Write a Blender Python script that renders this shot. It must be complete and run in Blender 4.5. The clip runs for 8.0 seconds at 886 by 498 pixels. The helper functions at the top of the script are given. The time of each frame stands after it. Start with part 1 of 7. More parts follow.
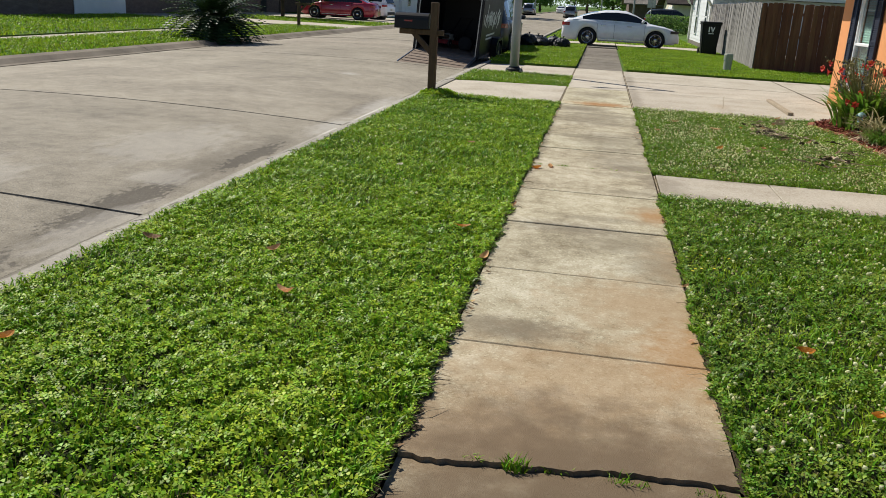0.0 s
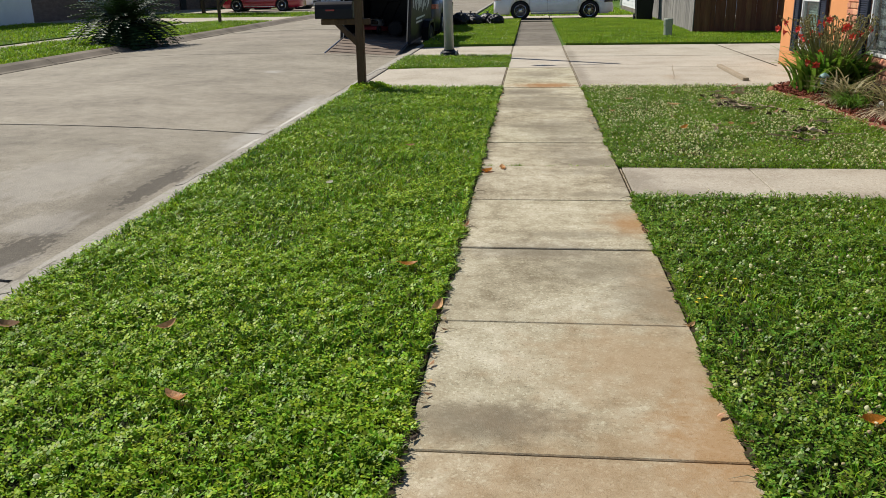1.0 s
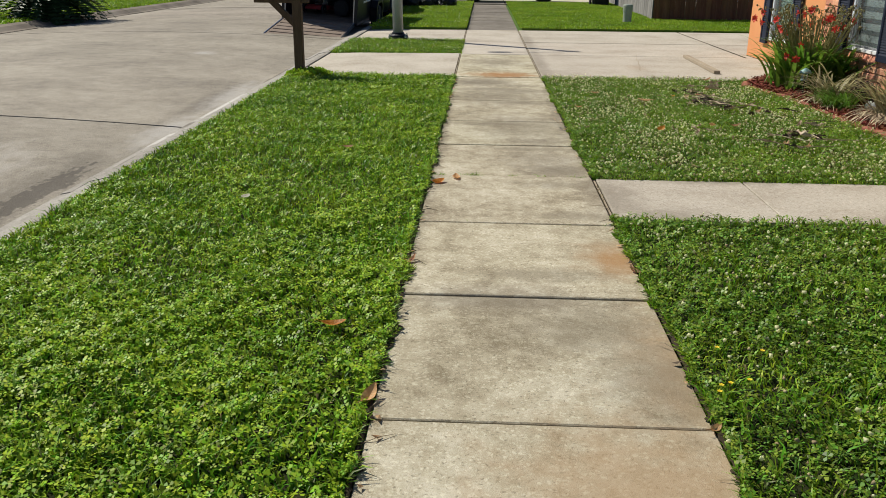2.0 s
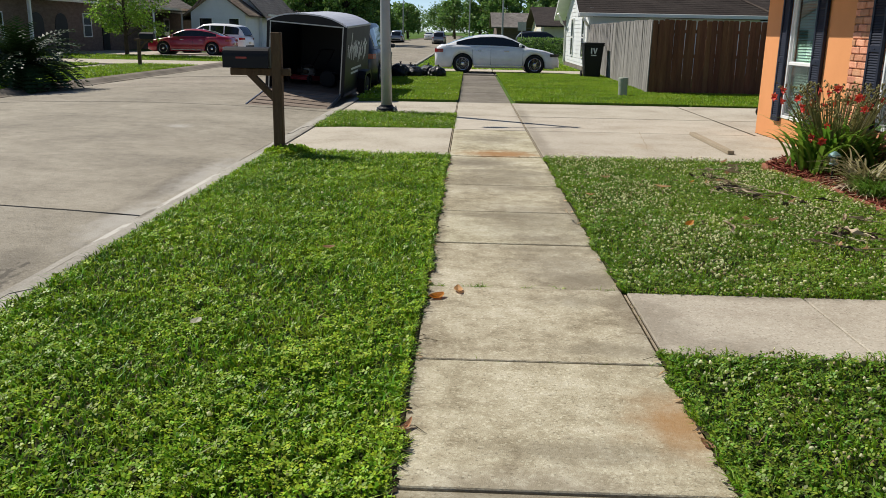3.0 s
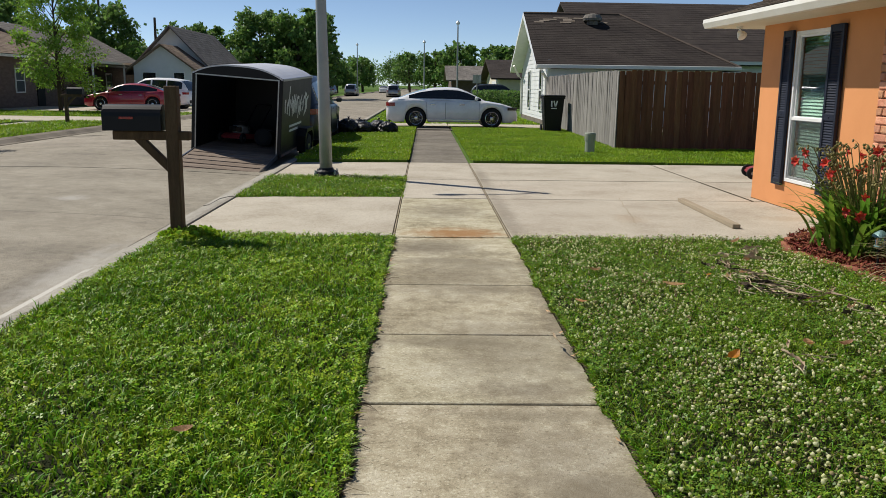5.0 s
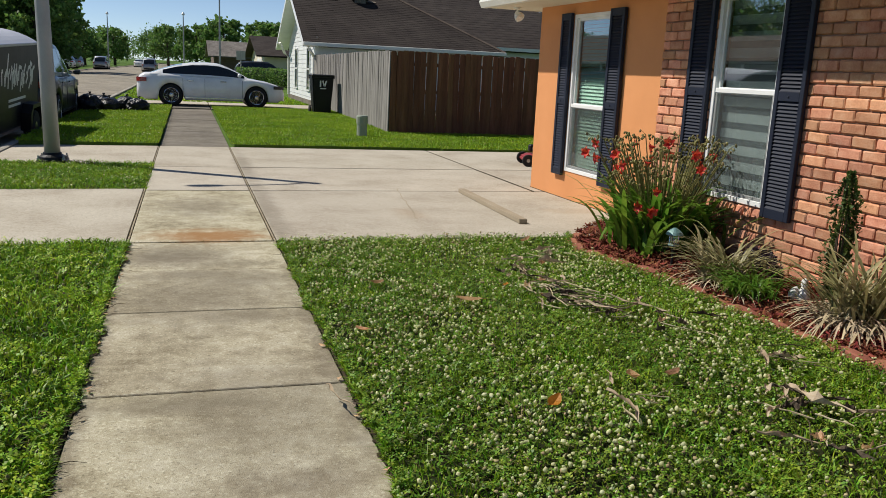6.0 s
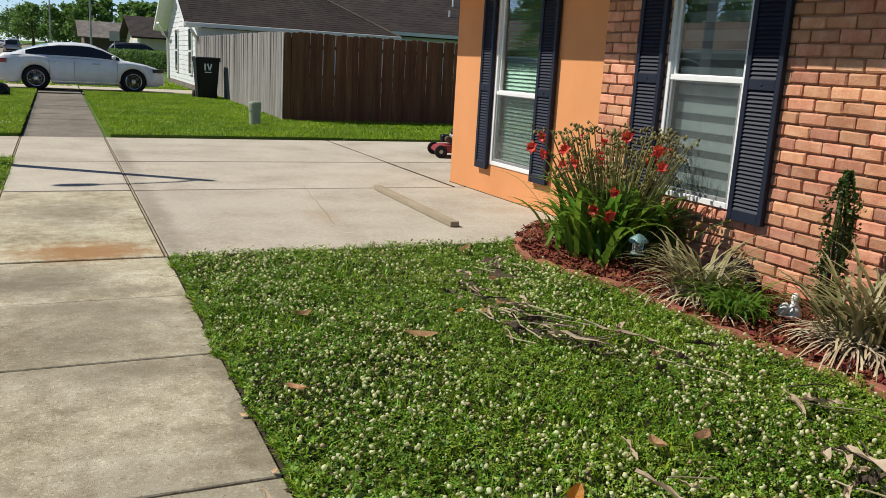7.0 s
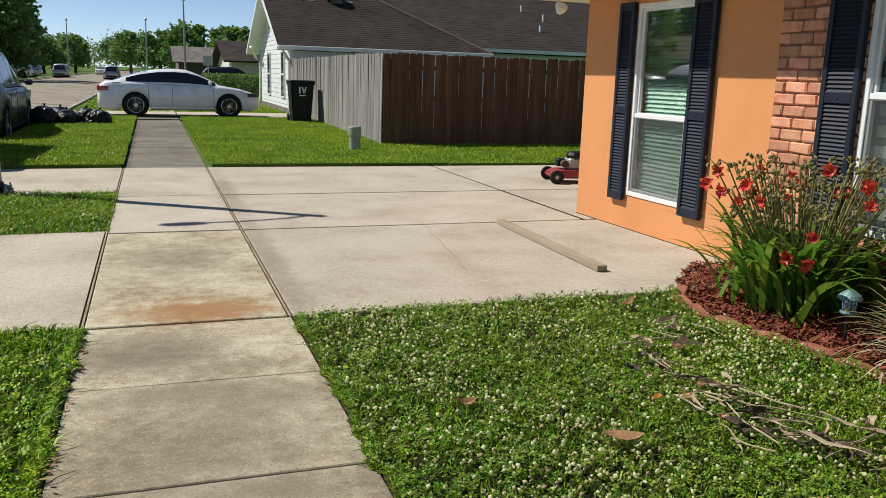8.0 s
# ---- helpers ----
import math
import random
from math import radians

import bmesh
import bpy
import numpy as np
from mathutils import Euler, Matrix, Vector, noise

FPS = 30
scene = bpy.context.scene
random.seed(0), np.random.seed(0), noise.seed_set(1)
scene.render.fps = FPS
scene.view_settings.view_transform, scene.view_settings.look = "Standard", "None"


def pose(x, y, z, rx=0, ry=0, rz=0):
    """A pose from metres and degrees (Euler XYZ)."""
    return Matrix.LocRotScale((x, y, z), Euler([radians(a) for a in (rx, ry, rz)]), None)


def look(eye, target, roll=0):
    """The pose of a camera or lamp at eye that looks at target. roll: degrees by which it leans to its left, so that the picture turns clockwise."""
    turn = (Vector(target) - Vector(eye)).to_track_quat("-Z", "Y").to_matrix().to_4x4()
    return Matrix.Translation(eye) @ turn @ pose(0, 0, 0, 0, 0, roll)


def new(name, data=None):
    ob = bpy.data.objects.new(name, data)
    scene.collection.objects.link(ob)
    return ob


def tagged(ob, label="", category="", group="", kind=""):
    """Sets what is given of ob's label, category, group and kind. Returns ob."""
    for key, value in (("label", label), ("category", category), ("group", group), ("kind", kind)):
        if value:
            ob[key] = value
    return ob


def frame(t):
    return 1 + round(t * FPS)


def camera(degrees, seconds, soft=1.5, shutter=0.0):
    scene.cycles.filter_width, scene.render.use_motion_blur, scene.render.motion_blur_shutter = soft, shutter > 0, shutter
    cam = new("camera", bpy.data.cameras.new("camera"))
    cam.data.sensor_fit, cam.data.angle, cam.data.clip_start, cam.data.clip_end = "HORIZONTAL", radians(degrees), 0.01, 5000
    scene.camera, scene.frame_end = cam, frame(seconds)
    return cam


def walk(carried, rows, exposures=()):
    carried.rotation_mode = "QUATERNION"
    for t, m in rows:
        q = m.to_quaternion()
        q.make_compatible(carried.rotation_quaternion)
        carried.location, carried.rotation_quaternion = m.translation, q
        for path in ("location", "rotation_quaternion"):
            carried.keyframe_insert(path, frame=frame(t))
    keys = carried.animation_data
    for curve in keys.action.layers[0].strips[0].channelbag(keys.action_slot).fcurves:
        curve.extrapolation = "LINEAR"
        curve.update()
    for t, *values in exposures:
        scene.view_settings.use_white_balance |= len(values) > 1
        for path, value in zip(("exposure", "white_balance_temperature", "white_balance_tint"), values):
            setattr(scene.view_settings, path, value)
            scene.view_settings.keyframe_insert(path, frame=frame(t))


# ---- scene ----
cam = camera(56.3, 8.0, soft=0.8)
PATH = [
    (0, (-0.03, -0.347, 1.602), (-0.353, 1.541, 1.023), 3.2),
    (0.5, (-0.086, 0.237, 1.634), (-0.409, 2.119, 1.037), 1.6),
    (1, (-0.17, 0.79, 1.623), (-0.374, 2.681, 1.006), -1.0),
    (1.2, (-0.127, 1.05, 1.554), (-0.285, 2.944, 0.933), -0.7),
    (2.3, (-0.274, 2.34, 1.568), (-0.341, 4.223, 0.899), 1.0),
    (2.5, (-0.288, 2.573, 1.563), (-0.352, 4.455, 0.891), 1.5),
    (3, (-0.378, 3.167, 1.578), (-0.43, 5.101, 1.07), 1.1),
    (3.5, (-0.341, 3.698, 1.603), (-0.35, 5.666, 1.243), -0.6),
    (4, (-0.285, 4.266, 1.585), (-0.29, 6.234, 1.234), 0.4),
    (4.2, (-0.321, 4.491, 1.569), (-0.313, 6.458, 1.207), 0.6),
    (5.3, (-0.288, 5.82, 1.568), (-0.191, 7.777, 1.164), 0.9),
    (5.5, (-0.278, 6.06, 1.576), (-0.074, 8.005, 1.157), 1.3),
    (6, (-0.11, 6.696, 1.531), (0.474, 8.564, 1.115), 2.7),
    (6.5, (-0.104, 7.292, 1.527), (0.63, 9.103, 1.099), 3.5),
    (7, (-0.069, 7.851, 1.487), (0.763, 9.617, 1.052), 3.3),
    (7.5, (-0.112, 8.36, 1.522), (0.543, 10.206, 1.12), 2.3),
    (8, (-0.176, 8.894, 1.535), (0.476, 10.741, 1.127), 1.8),
]
EXPOSURES = [(0.0, 0.23), (1.2, 0.18), (2.5, 0.16), (3.4, 0.16), (4.2, 0.05), (6.0, 0.05), (7.0, 0.15), (8.0, 0.16)]
walk(cam, [(t, look(eye, target, roll)) for t, eye, target, roll in PATH], EXPOSURES)
# ---- light ----
SUN_EL, SUN_AZ = 49.0, -58.5          # degrees above the horizon; clockwise from +y
world = bpy.data.worlds.new("sky")
scene.world = world
world.use_nodes = True
sky = world.node_tree.nodes.new("ShaderNodeTexSky")
sky.sky_type, sky.sun_disc = "NISHITA", False
sky.sun_elevation, sky.sun_rotation = radians(SUN_EL), radians(SUN_AZ)
sky.air_density, sky.dust_density, sky.ozone_density = 0.50, 0.06, 1.6
world.node_tree.links.new(sky.outputs[0], world.node_tree.nodes["Background"].inputs[0])
world.node_tree.nodes["Background"].inputs[1].default_value = 0.1
sun = new("sun", bpy.data.lights.new("sun", "SUN"))
sun.data.energy, sun.data.angle, sun.data.color = 5.0, radians(0.55), (1.0, 0.94, 0.84)
SUN_DIR = Vector((math.sin(radians(SUN_AZ)) * math.cos(radians(SUN_EL)), math.cos(radians(SUN_AZ)) * math.cos(radians(SUN_EL)), math.sin(radians(SUN_EL))))
sun.matrix_world = look(SUN_DIR * 60, (0, 0, 0))

# ---- small tools ----
rng = np.random.default_rng(7)
R = random.Random(11)


def thing(name, label, category, m=None, group="", kind=""):
    ob = new(name)
    ob.empty_display_size = 0.2
    if m is not None:
        ob.matrix_basis = m
    return tagged(ob, label, category, group, kind)


def part(name, bm, material, parent=None, label="", smooth=False, m=None):
    me = bpy.data.meshes.new(name)
    bm.to_mesh(me)
    bm.free()
    return held(name, me, material, parent, label, smooth, m)


def held(name, me, material, parent=None, label="", smooth=False, m=None):
    if material is not None and not me.materials:
        me.materials.append(material)
    if smooth:
        me.shade_smooth()
    ob = new(name, me)
    ob.parent = parent
    if m is not None:
        ob.matrix_basis = m
    if label:
        ob["label"] = label
    return ob


def box(bm, x0, y0, z0, x1, y1, z1, bevel=0.0, m=None):
    r = bmesh.ops.create_cube(bm, size=1.0)
    vs = r["verts"]
    bmesh.ops.scale(bm, vec=(x1 - x0, y1 - y0, z1 - z0), verts=vs)
    bmesh.ops.translate(bm, vec=((x0 + x1) / 2, (y0 + y1) / 2, (z0 + z1) / 2), verts=vs)
    if bevel:
        es = list({e for v in vs for e in v.link_edges})
        out = bmesh.ops.bevel(bm, geom=es, offset=bevel, segments=1, affect="EDGES")
        vs = list({v for f in out["faces"] for v in f.verts} | {v for v in vs if v.is_valid})
    if m is not None:
        bmesh.ops.transform(bm, matrix=m, verts=vs)
    return bm


def boxed(*a, **k):
    return box(bmesh.new(), *a, **k)


def tube(bm, pts, radii, n=8, cap=True):
    """A round bar along points, with a radius at each."""
    rings = []
    pts = [Vector(p) for p in pts]
    for i, p in enumerate(pts):
        d = (pts[min(i + 1, len(pts) - 1)] - pts[max(i - 1, 0)]).normalized()
        a = d.orthogonal().normalized() if abs(d.z) < 0.95 else Vector((1, 0, 0))
        a = (a - d * a.dot(d)).normalized()
        b = d.cross(a)
        r = radii[i] if hasattr(radii, "__len__") else radii
        rings.append([bm.verts.new(p + (a * math.cos(2 * math.pi * k / n) + b * math.sin(2 * math.pi * k / n)) * r) for k in range(n)])
    for u, v in zip(rings, rings[1:]):
        for k in range(n):
            bm.faces.new((u[k], u[(k + 1) % n], v[(k + 1) % n], v[k]))
    if cap:
        bm.faces.new(rings[0][::-1])
        bm.faces.new(rings[-1])
    return bm


def lathe(bm, prof, n=20, m=None):
    """Turns (r, z) pairs round the z axis."""
    rings, made = [], []
    for r, z in prof:
        ring = [bm.verts.new((max(r, 1e-4) * math.cos(2 * math.pi * k / n), max(r, 1e-4) * math.sin(2 * math.pi * k / n), z)) for k in range(n)]
        rings.append(ring)
        made += ring
    for u, v in zip(rings, rings[1:]):
        for k in range(n):
            bm.faces.new((u[k], u[(k + 1) % n], v[(k + 1) % n], v[k]))
    bm.faces.new(rings[0][::-1])
    bm.faces.new(rings[-1])
    if m is not None:
        bmesh.ops.transform(bm, matrix=m, verts=made)
    return bm


def prism(bm, poly, a, b, axis="y"):
    """Extrudes a flat outline from a to b along an axis; outline pairs are the other two axes in order."""
    def at(p, d):
        return {"x": (d, p[0], p[1]), "y": (p[0], d, p[1]), "z": (p[0], p[1], d)}[axis]
    u = [bm.verts.new(at(p, a)) for p in poly]
    v = [bm.verts.new(at(p, b)) for p in poly]
    n = len(poly)
    for k in range(n):
        bm.faces.new((u[k], u[(k + 1) % n], v[(k + 1) % n], v[k]))
    bm.faces.new(u[::-1])
    bm.faces.new(v)
    bmesh.ops.recalc_face_normals(bm, faces=bm.faces)
    return bm


def fast_mesh(name, verts, polys):
    """A mesh from arrays: verts (n, 3) and a list of index arrays (m, 3) or (m, 4)."""
    me = bpy.data.meshes.new(name)
    loops = np.concatenate([p.ravel() for p in polys]).astype(np.int32)
    totals = np.concatenate([np.full(len(p), p.shape[1]) for p in polys]).astype(np.int32)
    starts = np.concatenate(([0], np.cumsum(totals)[:-1])).astype(np.int32)
    me.vertices.add(len(verts))
    me.vertices.foreach_set("co", verts.astype(np.float32).ravel())
    me.loops.add(len(loops))
    me.loops.foreach_set("vertex_index", loops)
    me.polygons.add(len(totals))
    me.polygons.foreach_set("loop_start", starts)
    me.polygons.foreach_set("loop_total", totals)
    me.update(calc_edges=True)
    return me


# ---- materials ----
def surface(name, cols, rough=0.7, scale=4.0, fine=60.0, bump=0.15, metal=0.0, spread=0.5, vary=0.0, leaf=0.0, island=False, spec=0.5, coords="world", stretch=(1, 1, 1), rough_var=0.1, grit=0.35, depth=0.01, mid=0.0, specks=0.0, hue=0.06, mid_scale=7.0, chips=0.0):
    """A paint of two or three colours in coarse and fine noise; vary: tone by object or island; leaf: share of light let through."""
    mt = bpy.data.materials.new(name)
    mt.use_nodes = True
    nt = mt.node_tree
    N, L = nt.nodes, nt.links
    bs = N["Principled BSDF"]
    if coords == "world":
        src = N.new("ShaderNodeNewGeometry").outputs["Position"]
    else:
        src = N.new("ShaderNodeTexCoord").outputs["Object"]
    mp = N.new("ShaderNodeMapping")
    mp.inputs["Scale"].default_value = stretch
    L.new(src, mp.inputs["Vector"])
    big, small = N.new("ShaderNodeTexNoise"), N.new("ShaderNodeTexNoise")
    for nd, sc, det in ((big, scale, 5), (small, fine, 3)):
        nd.inputs["Scale"].default_value = sc
        nd.inputs["Detail"].default_value = det
        nd.inputs["Roughness"].default_value = 0.6
        L.new(mp.outputs[0], nd.inputs["Vector"])
    ramp = N.new("ShaderNodeValToRGB")
    el = ramp.color_ramp.elements
    cols = [tuple(c) + (1,) for c in cols]
    el[0].position, el[0].color = 0.5 - spread / 2, cols[0]
    el[1].position, el[1].color = 0.5 + spread / 2, cols[-1]
    if len(cols) == 3:
        half_way = el.new(0.5)
        half_way.color = cols[1]
    add = N.new("ShaderNodeMath")
    add.operation = "MULTIPLY_ADD"
    L.new(small.outputs["Fac"], add.inputs[0])
    add.inputs[1].default_value = grit
    sub = N.new("ShaderNodeMath")
    sub.operation = "MULTIPLY_ADD"
    L.new(big.outputs["Fac"], sub.inputs[0])
    sub.inputs[1].default_value, sub.inputs[2].default_value = 0.9, 0.05 - grit / 2
    L.new(sub.outputs[0], add.inputs[2])
    tone = add.outputs[0]
    if mid:
        mn, ma = N.new("ShaderNodeTexNoise"), N.new("ShaderNodeMath")
        mn.inputs["Scale"].default_value, mn.inputs["Detail"].default_value, mn.inputs["Roughness"].default_value = mid_scale, 9, 0.72
        L.new(mp.outputs[0], mn.inputs["Vector"])
        ma.operation = "MULTIPLY_ADD"
        ma.inputs[1].default_value = mid
        L.new(mn.outputs["Fac"], ma.inputs[0])
        mo = N.new("ShaderNodeMath")
        mo.operation = "SUBTRACT"
        mo.inputs[1].default_value = mid / 2
        L.new(tone, mo.inputs[0])
        L.new(mo.outputs[0], ma.inputs[2])
        tone = ma.outputs[0]
    L.new(tone, ramp.inputs["Fac"])
    out = ramp.outputs["Color"]
    if specks:
        sn, sm, sx = N.new("ShaderNodeTexNoise"), N.new("ShaderNodeMapRange"), N.new("ShaderNodeMix")
        sn.inputs["Scale"].default_value, sn.inputs["Detail"].default_value = 62.0, 5
        L.new(mp.outputs[0], sn.inputs["Vector"])
        sm.inputs["From Min"].default_value, sm.inputs["From Max"].default_value = 0.58, 0.68
        sm.inputs["To Max"].default_value = specks
        L.new(sn.outputs["Fac"], sm.inputs["Value"])
        sx.data_type = "RGBA"
        L.new(sm.outputs[0], sx.inputs["Factor"])
        L.new(out, sx.inputs[6])
        sx.inputs[7].default_value = (*[c * 0.5 for c in cols[0][:3]], 1)
        out = sx.outputs[2]
    if chips:
        # small pale aggregate grains, thicker in some patches than in others
        cv, cm, cx = N.new("ShaderNodeTexVoronoi"), N.new("ShaderNodeMapRange"), N.new("ShaderNodeMix")
        cv.inputs["Scale"].default_value = 95.0
        L.new(mp.outputs[0], cv.inputs["Vector"])
        cs = N.new("ShaderNodeSeparateColor")
        L.new(cv.outputs["Color"], cs.inputs[0])
        cm.inputs["From Min"].default_value, cm.inputs["From Max"].default_value = 0.80, 0.95
        cm.inputs["To Max"].default_value = chips
        L.new(cs.outputs[0], cm.inputs["Value"])
        cp = N.new("ShaderNodeMath")
        cp.operation = "MULTIPLY"
        L.new(cm.outputs[0], cp.inputs[0])
        L.new(big.outputs["Fac"], cp.inputs[1])
        cx.data_type = "RGBA"
        L.new(cp.outputs[0], cx.inputs["Factor"])
        L.new(out, cx.inputs[6])
        cx.inputs[7].default_value = (*[min(c * 1.5, 0.8) for c in cols[-1][:3]], 1)
        out = cx.outputs[2]
    if vary:
        hsv = N.new("ShaderNodeHueSaturation")
        rnd = N.new("ShaderNodeNewGeometry").outputs["Random Per Island"] if island else N.new("ShaderNodeObjectInfo").outputs["Random"]
        mr = N.new("ShaderNodeMapRange")
        mr.inputs["To Min"].default_value, mr.inputs["To Max"].default_value = 1 - vary, 1 + vary
        L.new(rnd, mr.inputs["Value"])
        L.new(mr.outputs[0], hsv.inputs["Value"])
        mh = N.new("ShaderNodeMath")
        mh.operation = "MULTIPLY"
        mh.inputs[1].default_value = 7.31
        fr = N.new("ShaderNodeMath")
        fr.operation = "FRACT"
        L.new(rnd, mh.inputs[0])
        L.new(mh.outputs[0], fr.inputs[0])
        hr = N.new("ShaderNodeMapRange")
        hr.inputs["To Min"].default_value, hr.inputs["To Max"].default_value = 0.5 - vary * hue, 0.5 + vary * hue
        L.new(fr.outputs[0], hr.inputs["Value"])
        L.new(hr.outputs[0], hsv.inputs["Hue"])
        L.new(out, hsv.inputs["Color"])
        out = hsv.outputs["Color"]
    L.new(out, bs.inputs["Base Color"])
    rr = N.new("ShaderNodeMapRange")
    rr.inputs["To Min"].default_value, rr.inputs["To Max"].default_value = max(rough - rough_var, 0.02), min(rough + rough_var, 1)
    L.new(big.outputs["Fac"], rr.inputs["Value"])
    L.new(rr.outputs[0], bs.inputs["Roughness"])
    bs.inputs["Metallic"].default_value = metal
    bs.inputs["Specular IOR Level"].default_value = spec
    if bump:
        bp = N.new("ShaderNodeBump")
        bp.inputs["Strength"].default_value, bp.inputs["Distance"].default_value = bump, depth
        L.new(small.outputs["Fac"], bp.inputs["Height"])
        L.new(bp.outputs[0], bs.inputs["Normal"])
    if leaf:
        tr, mx = N.new("ShaderNodeBsdfTranslucent"), N.new("ShaderNodeMixShader")
        mx.inputs[0].default_value = leaf
        L.new(out, tr.inputs["Color"])
        L.new(bs.outputs[0], mx.inputs[1])
        L.new(tr.outputs[0], mx.inputs[2])
        L.new(mx.outputs[0], N["Material Output"].inputs[0])
    return mt


def stained(mt, col, blobs, strength=0.7, ragged=3.0, drawn=1.0, rim=(0.75, 1.65)):
    """Lays soft, ragged stains (x, y, rx, ry) of one colour over a material, in world metres."""
    nt = mt.node_tree
    N, L = nt.nodes, nt.links
    bs = N["Principled BSDF"]
    old = bs.inputs["Base Color"].links[0].from_socket
    pos = N.new("ShaderNodeNewGeometry").outputs["Position"]
    nz = N.new("ShaderNodeTexNoise")
    nz.inputs["Scale"].default_value, nz.inputs["Detail"].default_value, nz.inputs["Roughness"].default_value = ragged, 8, 0.62
    pull = N.new("ShaderNodeMapping")
    pull.inputs["Scale"].default_value = (1, drawn, 1)
    L.new(pos, pull.inputs["Vector"])
    L.new(pull.outputs[0], nz.inputs["Vector"])
    total = None
    for x, y, rx, ry in blobs:
        mp = N.new("ShaderNodeMapping")
        mp.vector_type = "POINT"
        mp.inputs["Location"].default_value = (-x / rx, -y / ry, 0)
        mp.inputs["Scale"].default_value = (1 / rx, 1 / ry, 0)
        L.new(pos, mp.inputs["Vector"])
        ln = N.new("ShaderNodeVectorMath")
        ln.operation = "LENGTH"
        L.new(mp.outputs[0], ln.inputs[0])
        ad = N.new("ShaderNodeMath")
        ad.operation = "MULTIPLY_ADD"
        L.new(nz.outputs["Fac"], ad.inputs[0])
        ad.inputs[1].default_value = 1.3
        L.new(ln.outputs["Value"], ad.inputs[2])
        mr = N.new("ShaderNodeMapRange")
        mr.interpolation_type = "SMOOTHSTEP"
        mr.inputs["From Min"].default_value, mr.inputs["From Max"].default_value = rim
        mr.inputs["To Min"].default_value, mr.inputs["To Max"].default_value = strength, 0
        L.new(ad.outputs[0], mr.inputs["Value"])
        if total is None:
            total = mr.outputs[0]
        else:
            mx = N.new("ShaderNodeMath")
            mx.operation = "MAXIMUM"
            L.new(total, mx.inputs[0])
            L.new(mr.outputs[0], mx.inputs[1])
            total = mx.outputs[0]
    mix = N.new("ShaderNodeMix")
    mix.data_type = "RGBA"
    L.new(total, mix.inputs["Factor"])
    L.new(old, mix.inputs[6])
    mix.inputs[7].default_value = (*col, 1)
    L.new(mix.outputs[2], bs.inputs["Base Color"])
    return mt


def plain(name, col, rough=0.5, metal=0.0, spec=0.5, coat=0.0, bump=0.05):
    mt = surface(name, [[c * 0.88 for c in col], [min(c * 1.08, 1) for c in col]], rough, 3.0, 90.0, bump, metal, spec=spec, coords="object", rough_var=0.06)
    mt.node_tree.nodes["Principled BSDF"].inputs["Coat Weight"].default_value = coat
    mt.node_tree.nodes["Principled BSDF"].inputs["Coat Roughness"].default_value = 0.06
    return mt


def glassy(name, tint=(0.9, 0.95, 0.93), clear=True):
    mt = bpy.data.materials.new(name)
    mt.use_nodes = True
    nt = mt.node_tree
    bs = nt.nodes["Principled BSDF"]
    bs.inputs["Base Color"].default_value = (*tint, 1)
    bs.inputs["Roughness"].default_value = 0.01 if clear else 0.05
    bs.inputs["Transmission Weight"].default_value = 1.0 if clear else 0.0
    bs.inputs["IOR"].default_value = 2.3 if clear else 1.6
    return mt


M = {}
M["walk"] = surface("sidewalk_concrete", [(0.21, 0.175, 0.108), (0.405, 0.36, 0.25), (0.555, 0.515, 0.395)], 0.88, 1.6, 190, 0.5, vary=0.07, spread=0.52, spec=0.25, grit=0.6, mid=0.9, specks=0.55, mid_scale=9.0, chips=0.6)
stained(M["walk"], (0.33, 0.215, 0.11), [(0.25, 3.13, 1.2, 0.9), (0.45, 4.16, 0.9, 0.8), (0.55, 6.37, 0.35, 0.5), (0.6, 5.09, 0.3, 0.9), (-0.3, 2.54, 0.9, 0.6), (0.1, 3.03, 1.2, 1)], 0.6, 7.0)
stained(M["walk"], (0.33, 0.17, 0.055), [(0.05, 14.3, 0.8, 0.5), (0.55, 6.37, 0.22, 0.3), (0.55, 3.54, 0.35, 0.6)], 0.62, 9.0)
stained(M["walk"], (0.20, 0.14, 0.085), [(0, 2.4, 1.4, 0.7), (0.1, 1.84, 1.5, 1.1)], 0.75)
stained(M["walk"], (0.15, 0.12, 0.085), [(0, 1.84, 0.9, 0.7), (-0.1, 5.8, 0.7, 0.28), (-0.3, 3.64, 0.5, 0.2), (0.4, 8.39, 0.5, 0.35), (-0.3, 13.36, 0.6, 0.4), (0.3, 9.55, 0.5, 0.3), (0.62, 7.83, 0.22, 1.1), (0.75, 7.2, 0.3, 0.3), (0.6, 10.87, 0.12, 3), (-0.6, 9.35, 0.1, 5)], 0.5, 9.0)
stained(M["walk"], (0.13, 0.092, 0.055), [(0, 1.32, 2.4, 1.9), (0.1, 2.25, 1.2, 0.9)], 0.85, 6.0)
stained(M["walk"], (0.155, 0.13, 0.095), [(0, 12.3, 0.9, 1.3), (0.2, 10.26, 0.8, 1.2), (-0.2, 13.58, 0.8, 0.6), (0.3, 8.84, 0.6, 0.6), (0, 15.89, 0.8, 1.2)], 0.5, 6.0)
stained(M["walk"], (0.30, 0.15, 0.05), [(0.1, 14.28, 0.8, 0.55)], 0.75, 7.0, 1.0, (0.8, 1.3))
